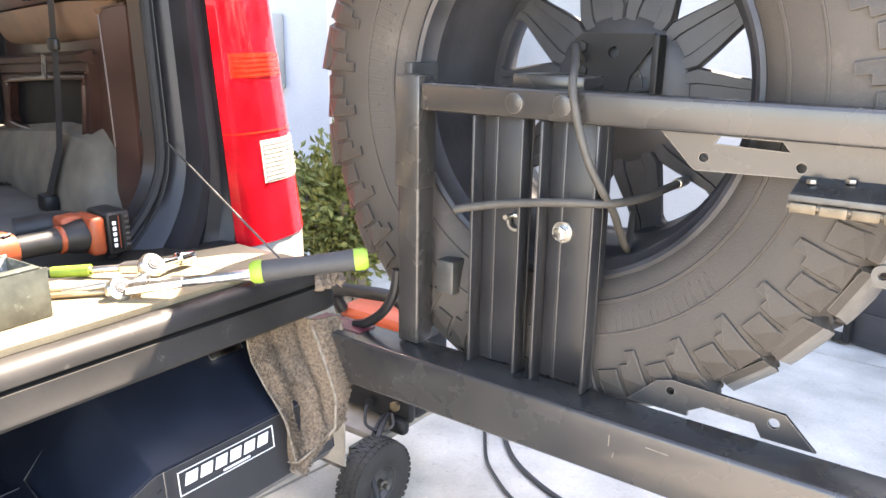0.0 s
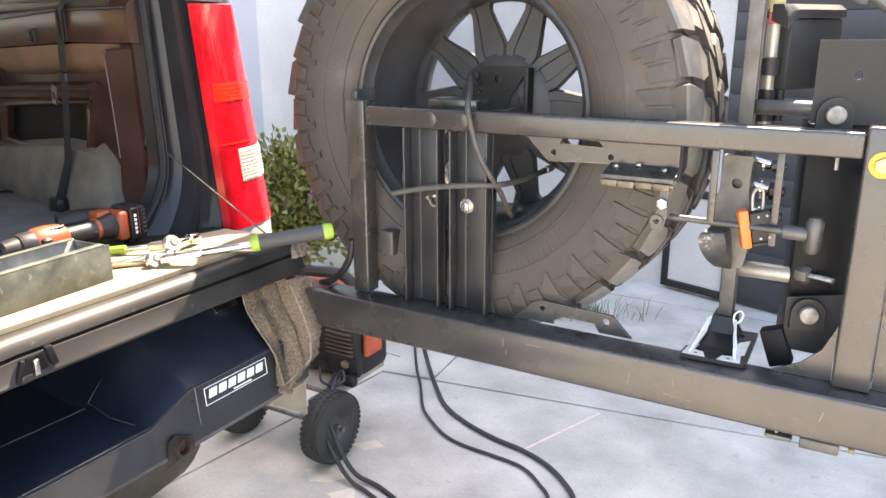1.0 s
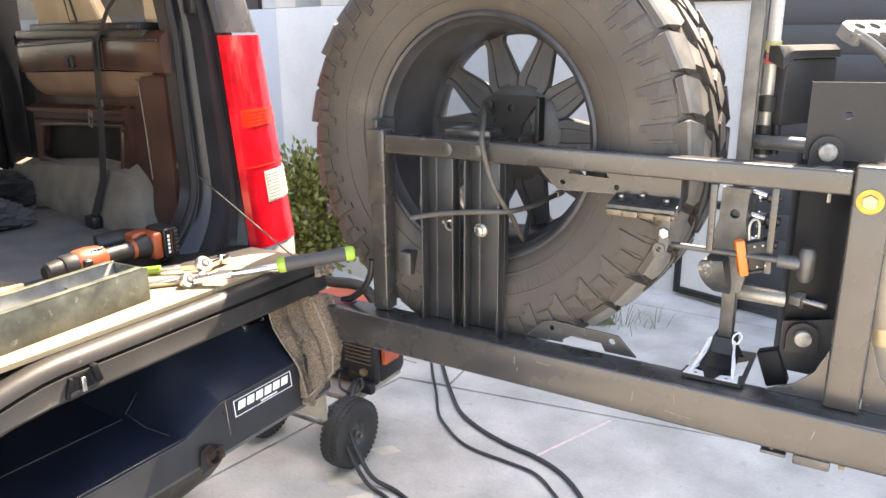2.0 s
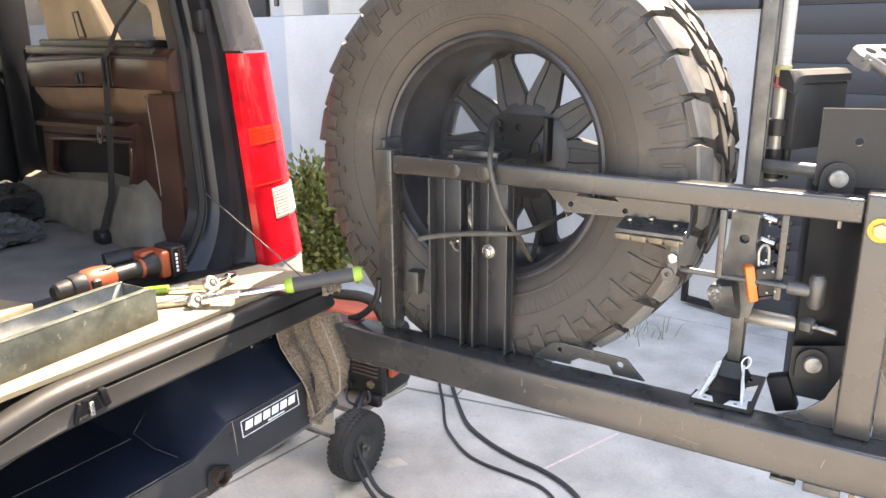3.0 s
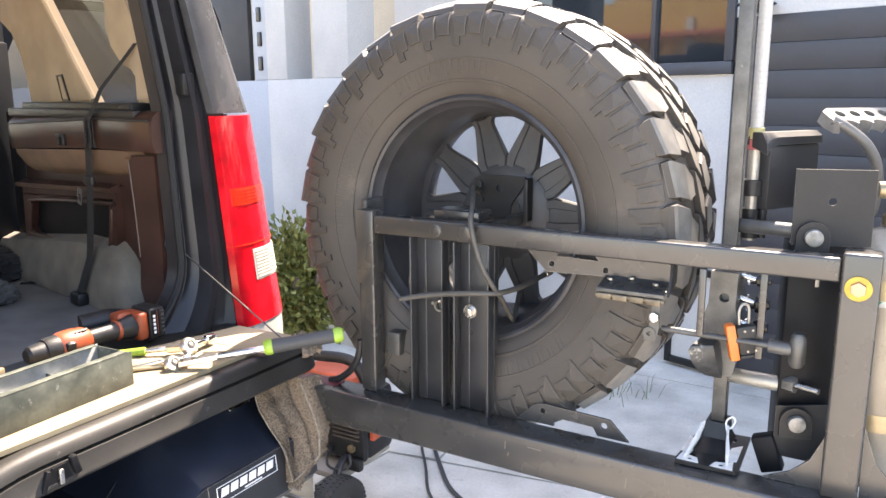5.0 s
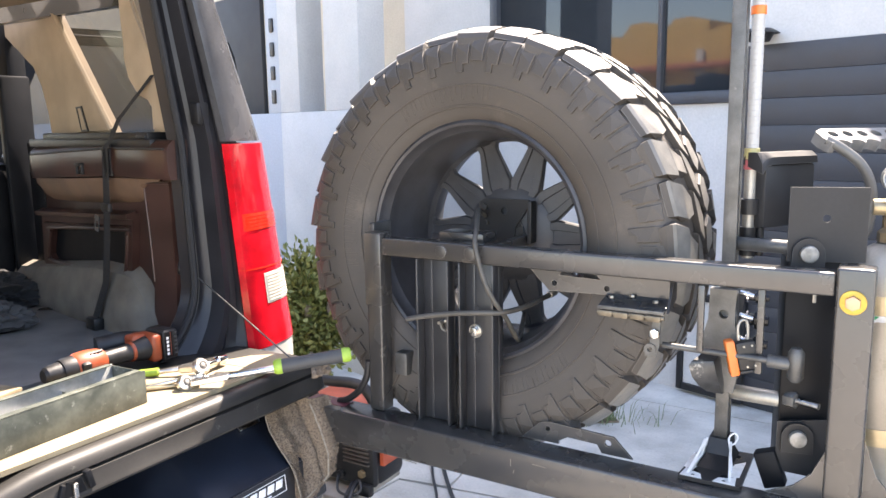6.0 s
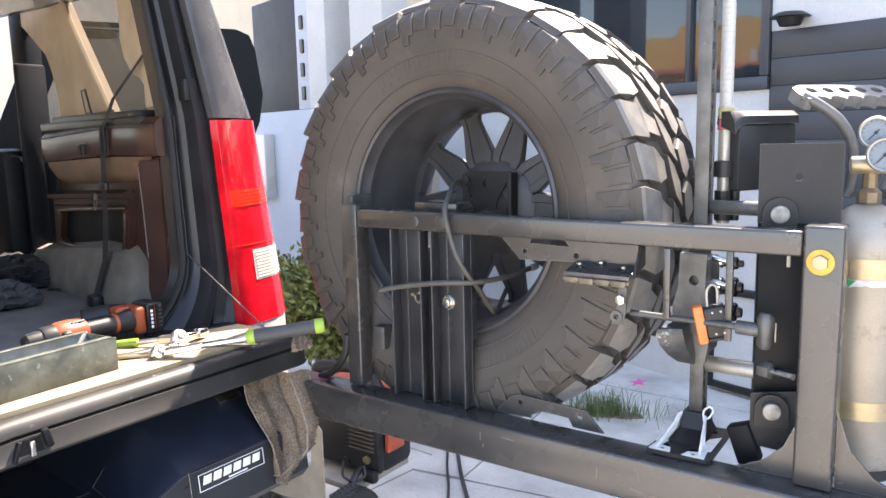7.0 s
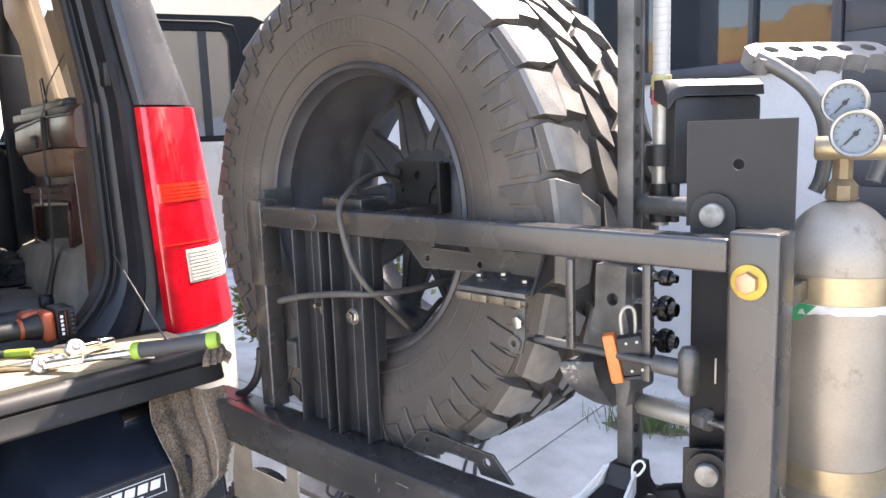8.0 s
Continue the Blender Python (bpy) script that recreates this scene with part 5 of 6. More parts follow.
part("tie_cord", tube([(-0.020, -0.022, 0.040), (-0.027, -0.026, 0.046), (-0.030, -0.040, 0.034), (-0.036, -0.070, 0.016)], 0.0019, 6), WHITE, jack, local=True)
# climbing runner
run = plate([(-0.020, 0.165), (0.026, 0.160), (0.032, 0.19), (0.030, 0.27), (0.024, 0.30), (0.026, 0.36), (-0.022, 0.36), (-0.024, 0.30), (-0.034, 0.262), (-0.034, 0.20)], [circle(0.004, 0.312, 0.009)], 0.018, facing(-0.056))
part("runner", run, GREYCAST, jack, "grey cast iron runner", local=True)
part("runner_back", box((-0.022, -0.037, 0.17), (0.026, 0.030, 0.35), 0.006), GREYCAST, jack, local=True)
tongue = loft([[(-0.024, -0.075, 0.160), (0.012, -0.072, 0.158), (0.012, -0.045, 0.160), (-0.024, -0.045, 0.160)], [(-0.036, -0.105, 0.178), (0.012, -0.085, 0.170), (0.012, -0.045, 0.19), (-0.034, -0.045, 0.19)], [(-0.046, -0.128, 0.200), (0.006, -0.105, 0.196), (0.006, -0.045, 0.215), (-0.040, -0.045, 0.215)], [(-0.052, -0.136, 0.222), (0.000, -0.112, 0.222), (0.004, -0.045, 0.226), (-0.040, -0.045, 0.226)], [(-0.048, -0.132, 0.230), (-0.004, -0.108, 0.230), (0.0, -0.05, 0.232), (-0.038, -0.05, 0.232)]], closed=True, caps=True)
bmesh.ops.scale(tongue, vec=(0.80, 0.88, 1.0), verts=tongue.verts)
part("lifting_tongue", tongue, mat("chipped_grey_paint", (0.050, 0.050, 0.050), 0.42, 0.3, var=0.35, scale=45, bump=0.25, scuff=((0.42, 0.40, 0.35), 30.0, 0.56, 0.8)), jack, local=True)
OILED = mat("oily_black_casting", (0.020, 0.020, 0.021), 0.22, 0.5, var=0.5, scale=60, bump=0.5, bscale=160, scuff=((0.45, 0.44, 0.42), 70.0, 0.58, 0.8))
for zz, r in ((0.340, 0.012), (0.296, 0.019), (0.250, 0.018)):
    cm = Matrix.Translation((0.058, -0.006, zz)) @ Matrix.Rotation(radians(90), 4, "Z")
    part("crosspin_boss", revolve([(0.0, -0.018), (r * 0.5, -0.018), (r * 0.6, -0.010), (r * 0.95, -0.008), (r, 0.000), (r * 0.9, 0.006), (r * 0.62, 0.008), (r * 0.66, 0.016), (0.0, 0.017)], 9, m=cm), OILED, jack, local=True)
    part("spring_washer", revolve([(r * 0.45, 0.0175), (r * 0.85, 0.0180), (r * 0.85, 0.0215), (r * 0.45, 0.0220)], 18, m=cm, closed=True), CHROME, jack, local=True)
    part("crosspin", rod((0.027, -0.022, zz + 0.010), (0.052, -0.026, zz + 0.006), 0.006, 0.004, 12), CHROME, jack, local=True)
part("reversing_latch", box((0.034, -0.03, 0.20), (0.042, 0.0, 0.24), 0.003), GREYCAST, jack, local=True)
part("top_clamp", box((-0.030, -0.03, 1.16), (0.070, 0.03, 1.215), 0.008), BLACKPL, jack, local=True)

lock = thing("padlock", (0.804, 0.036, 1.148), "black padlock with an orange rubber bumper hung on the jack", "padlock", rz=22)
LK = Matrix.Rotation(radians(-12), 4, "Y")
part("bumper_shell", box((-0.027, -0.011, -0.002), (-0.010, 0.013, 0.066), 0.004, m=LK), ORANGE, lock, local=True)
part("bumper_foot", box((-0.0095, -0.009, 0.0), (0.018, 0.011, 0.006), 0.002, m=LK), BLACKPL, lock, local=True)
part("body", box((-0.0098, -0.011, 0.0065), (0.025, 0.013, 0.060), 0.004, m=LK), BLACKPL, lock, local=True)
for px, pz in ((0.004, 0.014), (0.018, 0.014), (0.004, 0.052), (0.018, 0.052)):
    part("rivet", rod(LK @ Vector((px, -0.0112, pz)), LK @ Vector((px, -0.0130, pz)), 0.0020, seg=10), STEELGREY, lock, local=True)
part("shackle", tube([(-0.014, 0.002, 0.060), (-0.016, 0.002, 0.084), (-0.011, 0.004, 0.096), (-0.003, 0.006, 0.097), (0.002, 0.007, 0.088), (0.003, 0.006, 0.060)], 0.0026, 10), STEELGREY, lock, local=True)

shaft = thing("ribbed_jack", (0.775, 0.168, 1.34), "second jack with a white ribbed shaft and warning label", "jack")
rib = [(0.0, 1.53)]
z = 1.53
while z < 2.20:
    rib += [(0.0118, z), (0.0118, z + 0.0085), (0.0112, z + 0.0092), (0.0112, z + 0.0105)]
    z += 0.0105
rib += [(0.0, z)]
AX = Matrix.Translation((0.775, 0.168, 0)) @ UPZ
part("shaft", revolve(rib, 24, m=AX), mat("grey_white_ribbed_plastic", (0.40, 0.40, 0.39), 0.5, var=0.06), shaft)
part("orange_band", revolve([(0.0134, 1.800), (0.0139, 1.801), (0.0139, 1.815), (0.0134, 1.816)], 24, m=AX), ORANGE, shaft)
part("warning_label", revolve([(0.0134, 1.531), (0.0142, 1.532), (0.0142, 1.552), (0.0134, 1.553)], 24, m=AX), mat("yellow_label", (0.40, 0.36, 0.16), 0.5), shaft)
part("red_label", revolve([(0.0134, 1.512), (0.0142, 1.513), (0.0142, 1.5305), (0.0134, 1.5305)], 24, m=AX), mat("red_label", (0.40, 0.09, 0.10), 0.5), shaft)
part("piston", revolve([(0.0, 1.34), (0.012, 1.34), (0.012, 1.529), (0.0, 1.529)], 24, m=AX), STEELGREY, shaft)
part("collar", revolve([(0.0125, 1.425), (0.021, 1.426), (0.021, 1.455), (0.0125, 1.456)], 24, m=AX), BLACKPL, shaft)
part("side_valve", rod((0.797, 0.168, 1.345), (0.797, 0.168, 1.45), 0.007, bev=0.002), BLACKPL, shaft)
part("pump_body", revolve([(0.0, 1.345), (0.016, 1.345), (0.016, 1.40), (0.0, 1.402)], 24, m=AX), BLACKPL, shaft)

# ---- gas tank ----
TX, TY, TR = 1.012, 0.182, 0.0685
tank = thing("gas_tank", (TX, TY, 0.908), "brushed aluminium gas cylinder with steel bands, gauges and handle", "gas cylinder")
TM = Matrix.Translation((TX, TY, 0)) @ UPZ
dome = [(TR * math.cos(a), 1.300 + 0.085 * math.sin(a)) for a in [math.pi / 2 * k / 10 for k in range(10)]]
part("cylinder", revolve([(0.0, 0.922), (TR - 0.016, 0.922), (TR - 0.006, 0.925), (TR - 0.0015, 0.931), (TR, 0.942), *dome, (0.02, 1.386), (0.0, 1.386)], 64, m=TM), TANK, tank)
part("foot_ring", revolve([(TR - 0.028, 0.908), (TR - 0.006, 0.908), (TR - 0.001, 0.913), (TR - 0.001, 0.930), (TR - 0.012, 0.934), (TR - 0.028, 0.921)], 48, m=TM), BLACKPL, tank, "black rubber foot ring")
part("clamp_arm", box((0.962, 0.0505, 1.266), (0.998, 0.118, 1.292), 0.003), PAINT, tank)
for z0, z1 in ((1.262, 1.296), (1.020, 1.052)):
    part("band", revolve([(TR, z0), (TR + 0.0015, z0), (TR + 0.0015, z1), (TR, z1)], 64, m=TM), BAND, tank)
lab = loft([[(TX + (TR + 0.0008) * math.cos(a), TY + (TR + 0.0008) * math.sin(a), 1.2612), (TX + (TR + 0.0008) * math.cos(a), TY + (TR + 0.0008) * math.sin(a), 1.2505 + 0.0035 * noise.noise(Vector((a * 6, 0, 0))) - 0.006 * max(0.0, 1 - abs(a + 2.0) / 0.35))] for a in [-2.7 + 0.06 * k for k in range(52)]])
part("label", lab, mat("torn_paper_label", (0.55, 0.54, 0.52), 0.7, var=0.15, scale=60), tank, "torn strip of a white paper label")
gl = bmesh.new()
f = [gl.verts.new((TX + (TR + 0.0012) * math.cos(a), TY + (TR + 0.0012) * math.sin(a), zz)) for a, zz in ((-2.10, 1.2605), (-1.95, 1.2605), (-1.80, 1.2605), (-1.62, 1.2605), (-1.76, 1.250), (-1.92, 1.240), (-2.05, 1.236))]
gl.faces.new(f)
part("green_label", gl, GREEN, tank, "green triangular label")
valve = revolve([(0.0, 1.384), (0.019, 1.384), (0.019, 1.402), (0.012, 1.410), (0.012, 1.440), (0.0, 1.441)], 8, m=TM)
part("valve", valve, BRASS, tank, "brass valve")
part("regulator", rod((TX - 0.03, TY - 0.012, 1.448), (TX + 0.075, TY + 0.012, 1.448), 0.015, seg=24, bev=0.003), BAND, tank, "polished regulator body")
part("regulator_knob", rod((TX + 0.085, TY + 0.02, 1.43), (TX + 0.11, TY + 0.03, 1.43), 0.016, seg=18, bev=0.004), BLACKPL, tank)


def gauge(cx, cy, cz, r):
    g = new("gauge")
    g.parent = tank
    g["label"] = "round pressure gauge with a metal bezel"
    d = Vector((0.19, -0.98, 0.05)).normalized()
    m = Matrix.Translation((cx, cy, cz)) @ d.to_track_quat("-Y", "Z").to_matrix().to_4x4()
    part("case", revolve([(0.0, 0.026), (r * 0.86, 0.026), (r * 0.9, 0.004), (r, 0.002), (r, -0.005), (r * 0.93, -0.008), (r * 0.84, -0.007), (r * 0.82, -0.001), (0.0, -0.001)], 40, m=m), STEELGREY, g)
    part("dial", revolve([(0.0, -0.0022), (r * 0.81, -0.0022), (r * 0.81, -0.0012), (0.0, -0.0012)], 40, m=m), mat("dial_face", (0.125, 0.155, 0.19), 0.35, var=0.04), g)
    nd = bmesh.new()
    box((-0.0009, -0.0042, -r * 0.62), (0.0009, -0.0032, r * 0.25), 0, nd, m @ Matrix.Rotation(radians(42), 4, "Y"))
    rod(m @ Vector((0, -0.0026, 0)), m @ Vector((0, -0.0045, 0)), r * 0.11, seg=12, bm=nd)
    part("needle", nd, BLACKPL, g)
    tk = bmesh.new()
    for k in range(13):
        a = radians(-135 + 22.5 * k)
        box((-0.0004, -0.0032, r * 0.66), (0.0004, -0.0026, r * 0.78), 0, tk, m @ Matrix.Rotation(a, 4, "Y"))
    part("dial_marks", tk, BLACKPL, g)


gauge(1.020, 0.150, 1.502, 0.0265)
gauge(1.036, 0.140, 1.466, 0.0285)
HANDLE = mat("satin_grey_handle", (0.11, 0.108, 0.104), 0.45, 0.2, var=0.15, scale=20)
hx = Matrix.Translation((0.899, 0.189, 0)) @ Matrix.Rotation(radians(50), 4, "Z")
part("handle_tube", tube([hx @ Vector(p) for p in ((0.0, 0.0, 1.568), (0.022, -0.015, 1.552), (0.052, -0.030, 1.525), (0.072, -0.038, 1.49), (0.078, -0.040, 1.45), (0.074, -0.040, 1.41), (0.066, -0.038, 1.39))], 0.0095, 14), HANDLE, tank, "bent grey handle tube")
part("handle_tube", tube([hx @ Vector(p) for p in ((0.185, 0.0, 1.568), (0.20, -0.02, 1.545), (0.20, -0.03, 1.50), (0.17, -0.036, 1.45), (0.15, -0.036, 1.40))], 0.0095, 14), HANDLE, tank)
# the grip leans towards its user: holes through the top, finger scallops along the lower edge
grip_out = [(0.19, -0.016), (0.198, 0.0), (0.19, 0.026), (0.172, 0.032), (0.012, 0.032), (-0.006, 0.022), (-0.008, 0.0), (0.0, -0.018)]
for k in range(5):
    c = 0.027 + 0.035 * k
    grip_out += [(c + 0.0160 * math.sin(a), -0.020 + 0.011 * math.cos(a)) for a in [radians(-90 + 22.5 * i) for i in range(9)]]
grip_m = hx @ Matrix.Translation((0, 0, 1.572)) @ Matrix.Rotation(radians(30), 4, "X") @ Matrix.Translation((0, 0, -0.022))
part("handle_grip", plate(grip_out, [circle(0.027 + 0.035 * k, 0.012, 0.0105, 18) for k in range(5)], 0.022, grip_m), mat("worn_grip", (0.13, 0.128, 0.125), 0.45, var=0.2, scale=30), tank, "drilled grip of the carry handle")

# ---- on the tailgate ----
# the outline's diagonal side is a shadow's edge put into the shape
solid("plywood_sheet", plate([(-0.62, -1.50), (-0.219, -1.50), (-0.219, -0.03), (-0.27, -0.03), (-0.337, -0.086), (-0.372, -0.163), (-0.394, -0.243), (-0.45, -0.42), (-0.60, -0.66), (-0.62, -0.70)], [], 0.010, level(1.0345)), PLY, "pale plywood sheet lying over the open tailgate, inner edge cut where shade begins", "plywood sheet")
tray = thing("steel_tray", (-0.309, -0.735, 1.0455), "long folded galvanised steel tray lying on the plywood", "tray", rz=3)
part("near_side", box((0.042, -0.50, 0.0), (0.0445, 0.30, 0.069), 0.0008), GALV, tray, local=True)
# sunlight inside the tray is put into this paler zinc colour
SUNLITZINC = mat("sunlit_zinc_sheet", (0.52, 0.53, 0.51), 0.38, 0.5, var=0.2, scale=30, bump=0.08)
part("far_side", box((-0.058, -0.50, 0.0), (-0.0555, 0.30, 0.069), 0.0008), SUNLITZINC, tray, "inner face, lightened as if sunlit", local=True)
part("bottom", box((-0.0553, -0.50, 0.0), (0.0418, 0.2975, 0.0025), 0.0005), SUNLITZINC, tray, local=True)
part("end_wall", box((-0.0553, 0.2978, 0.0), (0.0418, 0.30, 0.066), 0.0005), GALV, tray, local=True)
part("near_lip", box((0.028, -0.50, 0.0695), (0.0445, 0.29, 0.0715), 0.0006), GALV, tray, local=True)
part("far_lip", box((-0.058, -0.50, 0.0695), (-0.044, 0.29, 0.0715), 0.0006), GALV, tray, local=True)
part("rib", box((-0.0550, 0.18, 0.003), (0.0415, 0.182, 0.045), 0.0005), GALV, tray, local=True)

ZB = 1.045


def ratchet(name, a, b, r, head, neck, label, tilt=0.0):
    """A ratchet lying down: a round head at a with its selector, a thick neck and a shaft to b."""
    a, b = Vector(a), Vector(b)
    w = thing(name, (a.x, a.y, ZB), label, "ratchet wrench", "hand tools on the tailgate")
    d = (b - a).normalized()
    m = Matrix.Translation(a) @ Matrix.Rotation(radians(tilt), 4, "Y") @ UPZ
    h = head * 0.48
    part("head", revolve([(0.0, -h), (head * 0.82, -h), (head, -h * 0.6), (head, h * 0.6), (head * 0.82, h), (0.0, h)], 28, m=m), SATIN, w)
    part("selector", revolve([(head * 0.30, h), (head * 0.30, h + 0.0014), (head * 0.48, h + 0.0014), (head * 0.48, h)], 20, m=m), BLACKPL, w)
    part("pivot", revolve([(0.0, h + 0.0024), (head * 0.24, h + 0.0020), (head * 0.26, h)], 16, m=m), ZINC, w)
    part("neck", loft([[a + d * t + Vector((-d.y, d.x, 0)) * (cx * wd) + Vector((0, 0, cz * ht)) for cx, cz in ((-1, -0.6), (-0.6, -1), (0.6, -1), (1, -0.6), (1, 0.6), (0.6, 1), (-0.6, 1), (-1, 0.6))] for t, wd, ht in ((head * 0.8, head * 0.75, h * 0.9), (head + neck * 0.25, head * 0.62, h * 0.95), (head + neck * 0.8, head * 0.52, h * 0.9), (head + neck, r, r))], closed=True, caps=True), SATIN, w)
    part("shaft", rod(a + d * (head + neck * 0.9), b, r, r * 0.9, 16, bev=0.001), SATIN, w)
    return w, a, b, d


w1, a, b, d = ratchet("breaker_ratchet", (-0.278, -0.337, 1.0575), (-0.117, -0.216, 1.085), 0.0075, 0.0185, 0.075, "long chrome ratchet with a black and lime green grip", 52)
g0, g1 = Vector((-0.120, -0.2185, 1.0865)), Vector((-0.008, -0.116, 1.103))
gd = (g1 - g0).normalized()
grip_b = bmesh.new()
prof_g = [(0.0135, 0.0), (0.0155, 0.012), (0.0158, 0.03), (0.0148, 0.055), (0.0145, 0.085), (0.0155, 0.12), (0.0158, 0.145), (0.0150, 0.153)]
gm = Matrix.Translation(g0) @ gd.to_track_quat("Y", "Z").to_matrix().to_4x4()
revolve(prof_g, 24, grip_b, gm)
part("grip", grip_b, GRIP, w1, "dark grey rubber grip")
part("grip_collar", revolve([(0.0, -0.006), (0.0130, -0.006), (0.0165, -0.002), (0.0175, 0.006), (0.0170, 0.012), (0.0, 0.012)], 24, m=gm), LIME, w1, "lime green collar")
part("grip_end", revolve([(0.0, 0.147), (0.0162, 0.144), (0.0168, 0.150), (0.0165, 0.159), (0.0135, 0.164), (0.0, 0.164)], 24, m=gm), LIME, w1, "lime green end cap")
w2, a, b, d = ratchet("ratchet", (-0.325, -0.252, 1.0640), (-0.405, -0.312, 1.0560), 0.006, 0.0200, 0.030, "chrome ratchet with a lime green grip and a socket", 52)
part("grip", tube([b - d * 0.005, b + d * 0.03, b + d * 0.055], 0.0095, 12), LIME, w2)
part("grip_tail", tube([b + d * 0.055, b + d * 0.12, b + d * 0.16], 0.0085, 12), GRIP, w2)
e0 = a + Vector((0.004, 0.016, 0.002))
part("extension", rod(e0, e0 + Vector((-0.010, 0.045, -0.004)), 0.0060, seg=14, bev=0.001), CHROME, w2)
part("socket", rod(e0 + Vector((-0.008, 0.035, -0.003)), e0 + Vector((-0.015, 0.066, -0.006)), 0.0110, 0.0105, 20, bev=0.0015), CHROME, w2, "chrome socket")
w3, a, b, d = ratchet("small_ratchet", (-0.268, -0.305, 1.0680), (-0.345, -0.385, 1.0520), 0.0048, 0.0110, 0.014, "small chrome ratchet lying across the others", -20)
for p0, p1 in (((-0.300, -0.340, 1.0500), (-0.370, -0.430, 1.0500)), ((-0.315, -0.335, 1.0500), (-0.390, -0.415, 1.0500))):
    solid("steel_rod", rod(p0, p1, 0.0045, seg=12, bev=0.001), BAND, "short brassy steel rod lying on plywood", "rod", "hand tools on the tailgate")
solid("wrench", box((-0.315, -0.205, ZB + 0.0005), (-0.165, -0.188, ZB + 0.006), 0.002, m=Matrix.Translation((-0.24, -0.19, 0)) @ Matrix.Rotation(radians(38), 4, "Z") @ Matrix.Translation((0.24, 0.19, 0))), RAW, "flat dull steel wrench", "wrench", "hand tools on the tailgate")

pt = thing("cordless_tool", (-0.53, -0.35, 1.045), "orange and black cordless drill lying on its side", "power tool")
N0, B0 = Vector((-0.533, -0.490, 1.0785)), Vector((-0.520, -0.208, 1.082))
PD = (B0 - N0).normalized()
PM = Matrix.Translation(N0) @ PD.to_track_quat("Y", "Z").to_matrix().to_4x4()
part("chuck", revolve([(0.0, -0.012), (0.014, -0.012), (0.020, -0.006), (0.0225, 0.012), (0.0235, 0.026), (0.0, 0.026)], 20, m=PM), BLACKPL, pt)
part("gear_case", revolve([(0.0, 0.026), (0.026, 0.026), (0.029, 0.034), (0.0295, 0.056), (0.0, 0.056)], 24, m=PM), BLACKPL, pt)
part("housing", revolve([(0.0, 0.056), (0.029, 0.056), (0.0325, 0.064), (0.0335, 0.090), (0.031, 0.115), (0.025, 0.128), (0.0, 0.130)], 24, m=PM), DRILLORANGE, pt, "orange motor housing")
part("side_insert", box((-0.006, 0.060, 0.0), (0.0355, 0.082, 0.022), 0.006, m=PM @ Matrix.Rotation(radians(14), 4, "Y")), BLACKPL, pt)
vents = bmesh.new()
for k in range(3):
    box((-0.0022, -0.004, 0.0), (0.0022, 0.010, 0.0355), 0.001, vents, PM @ Matrix.Translation((0, 0.092 + 0.009 * k, 0)) @ Matrix.Rotation(radians(34), 4, "Y") @ Matrix.Rotation(radians(20), 4, "Z"))
part("vent_slots", vents, BLACKPL, pt)
part("handle", revolve([(0.0, 0.122), (0.0190, 0.122), (0.0200, 0.140), (0.0205, 0.170), (0.0215, 0.195), (0.0260, 0.212), (0.0300, 0.228), (0.0305, 0.248), (0.0, 0.250)], 24, m=PM), BLACKPL, pt, "black rubber handle")
part("handle_ring", revolve([(0.0200, 0.194), (0.0232, 0.196), (0.0245, 0.200), (0.0235, 0.204), (0.0205, 0.205)], 24, m=PM), DRILLORANGE, pt)
foot = bmesh.new()
box((-0.036, 0.238, -0.034), (0.034, 0.266, 0.034), 0.009, foot, PM, seg=3)
box((-0.034, 0.205, 0.010), (0.004, 0.244, 0.036), 0.008, foot, PM, seg=3)
part("foot", foot, DRILLORANGE, pt, "orange drill foot")
part("battery", box((-0.038, 0.267, -0.036), (0.036, 0.308, 0.038), 0.006, m=PM, seg=3), BLACKPL, pt, "black battery pack")
part("battery_label", box((0.0365, 0.270, -0.030), (0.0371, 0.292, 0.034), 0, m=PM), DEEP, pt)
marks = bmesh.new()
for k in range(5):
    box((0.0372, 0.2745, -0.023 + 0.0098 * k), (0.0377, 0.2805, -0.0165 + 0.0098 * k), 0.0008, marks, PM)
part("maker_mark", marks, WHITE, pt, "white maker's mark of plain bars")
part("battery_stripe", box((0.0372, 0.2855, -0.026), (0.0376, 0.2868, 0.032), 0, m=PM), DRILLORANGE, pt)
ribs = bmesh.new()
for k in range(6):
    box((0.034, 0.297, -0.024 + 0.010 * k), (0.0385, 0.305, -0.0195 + 0.010 * k), 0.001, ribs, PM)
part("battery_ribs", ribs, GRIP, pt)
part("side_grip", tube([PM @ Vector(p) for p in ((-0.030, 0.250, 0.006), (-0.062, 0.225, 0.010), (-0.085, 0.165, 0.006))], 0.026, 14), BLACKPL, pt, "black auxiliary grip")

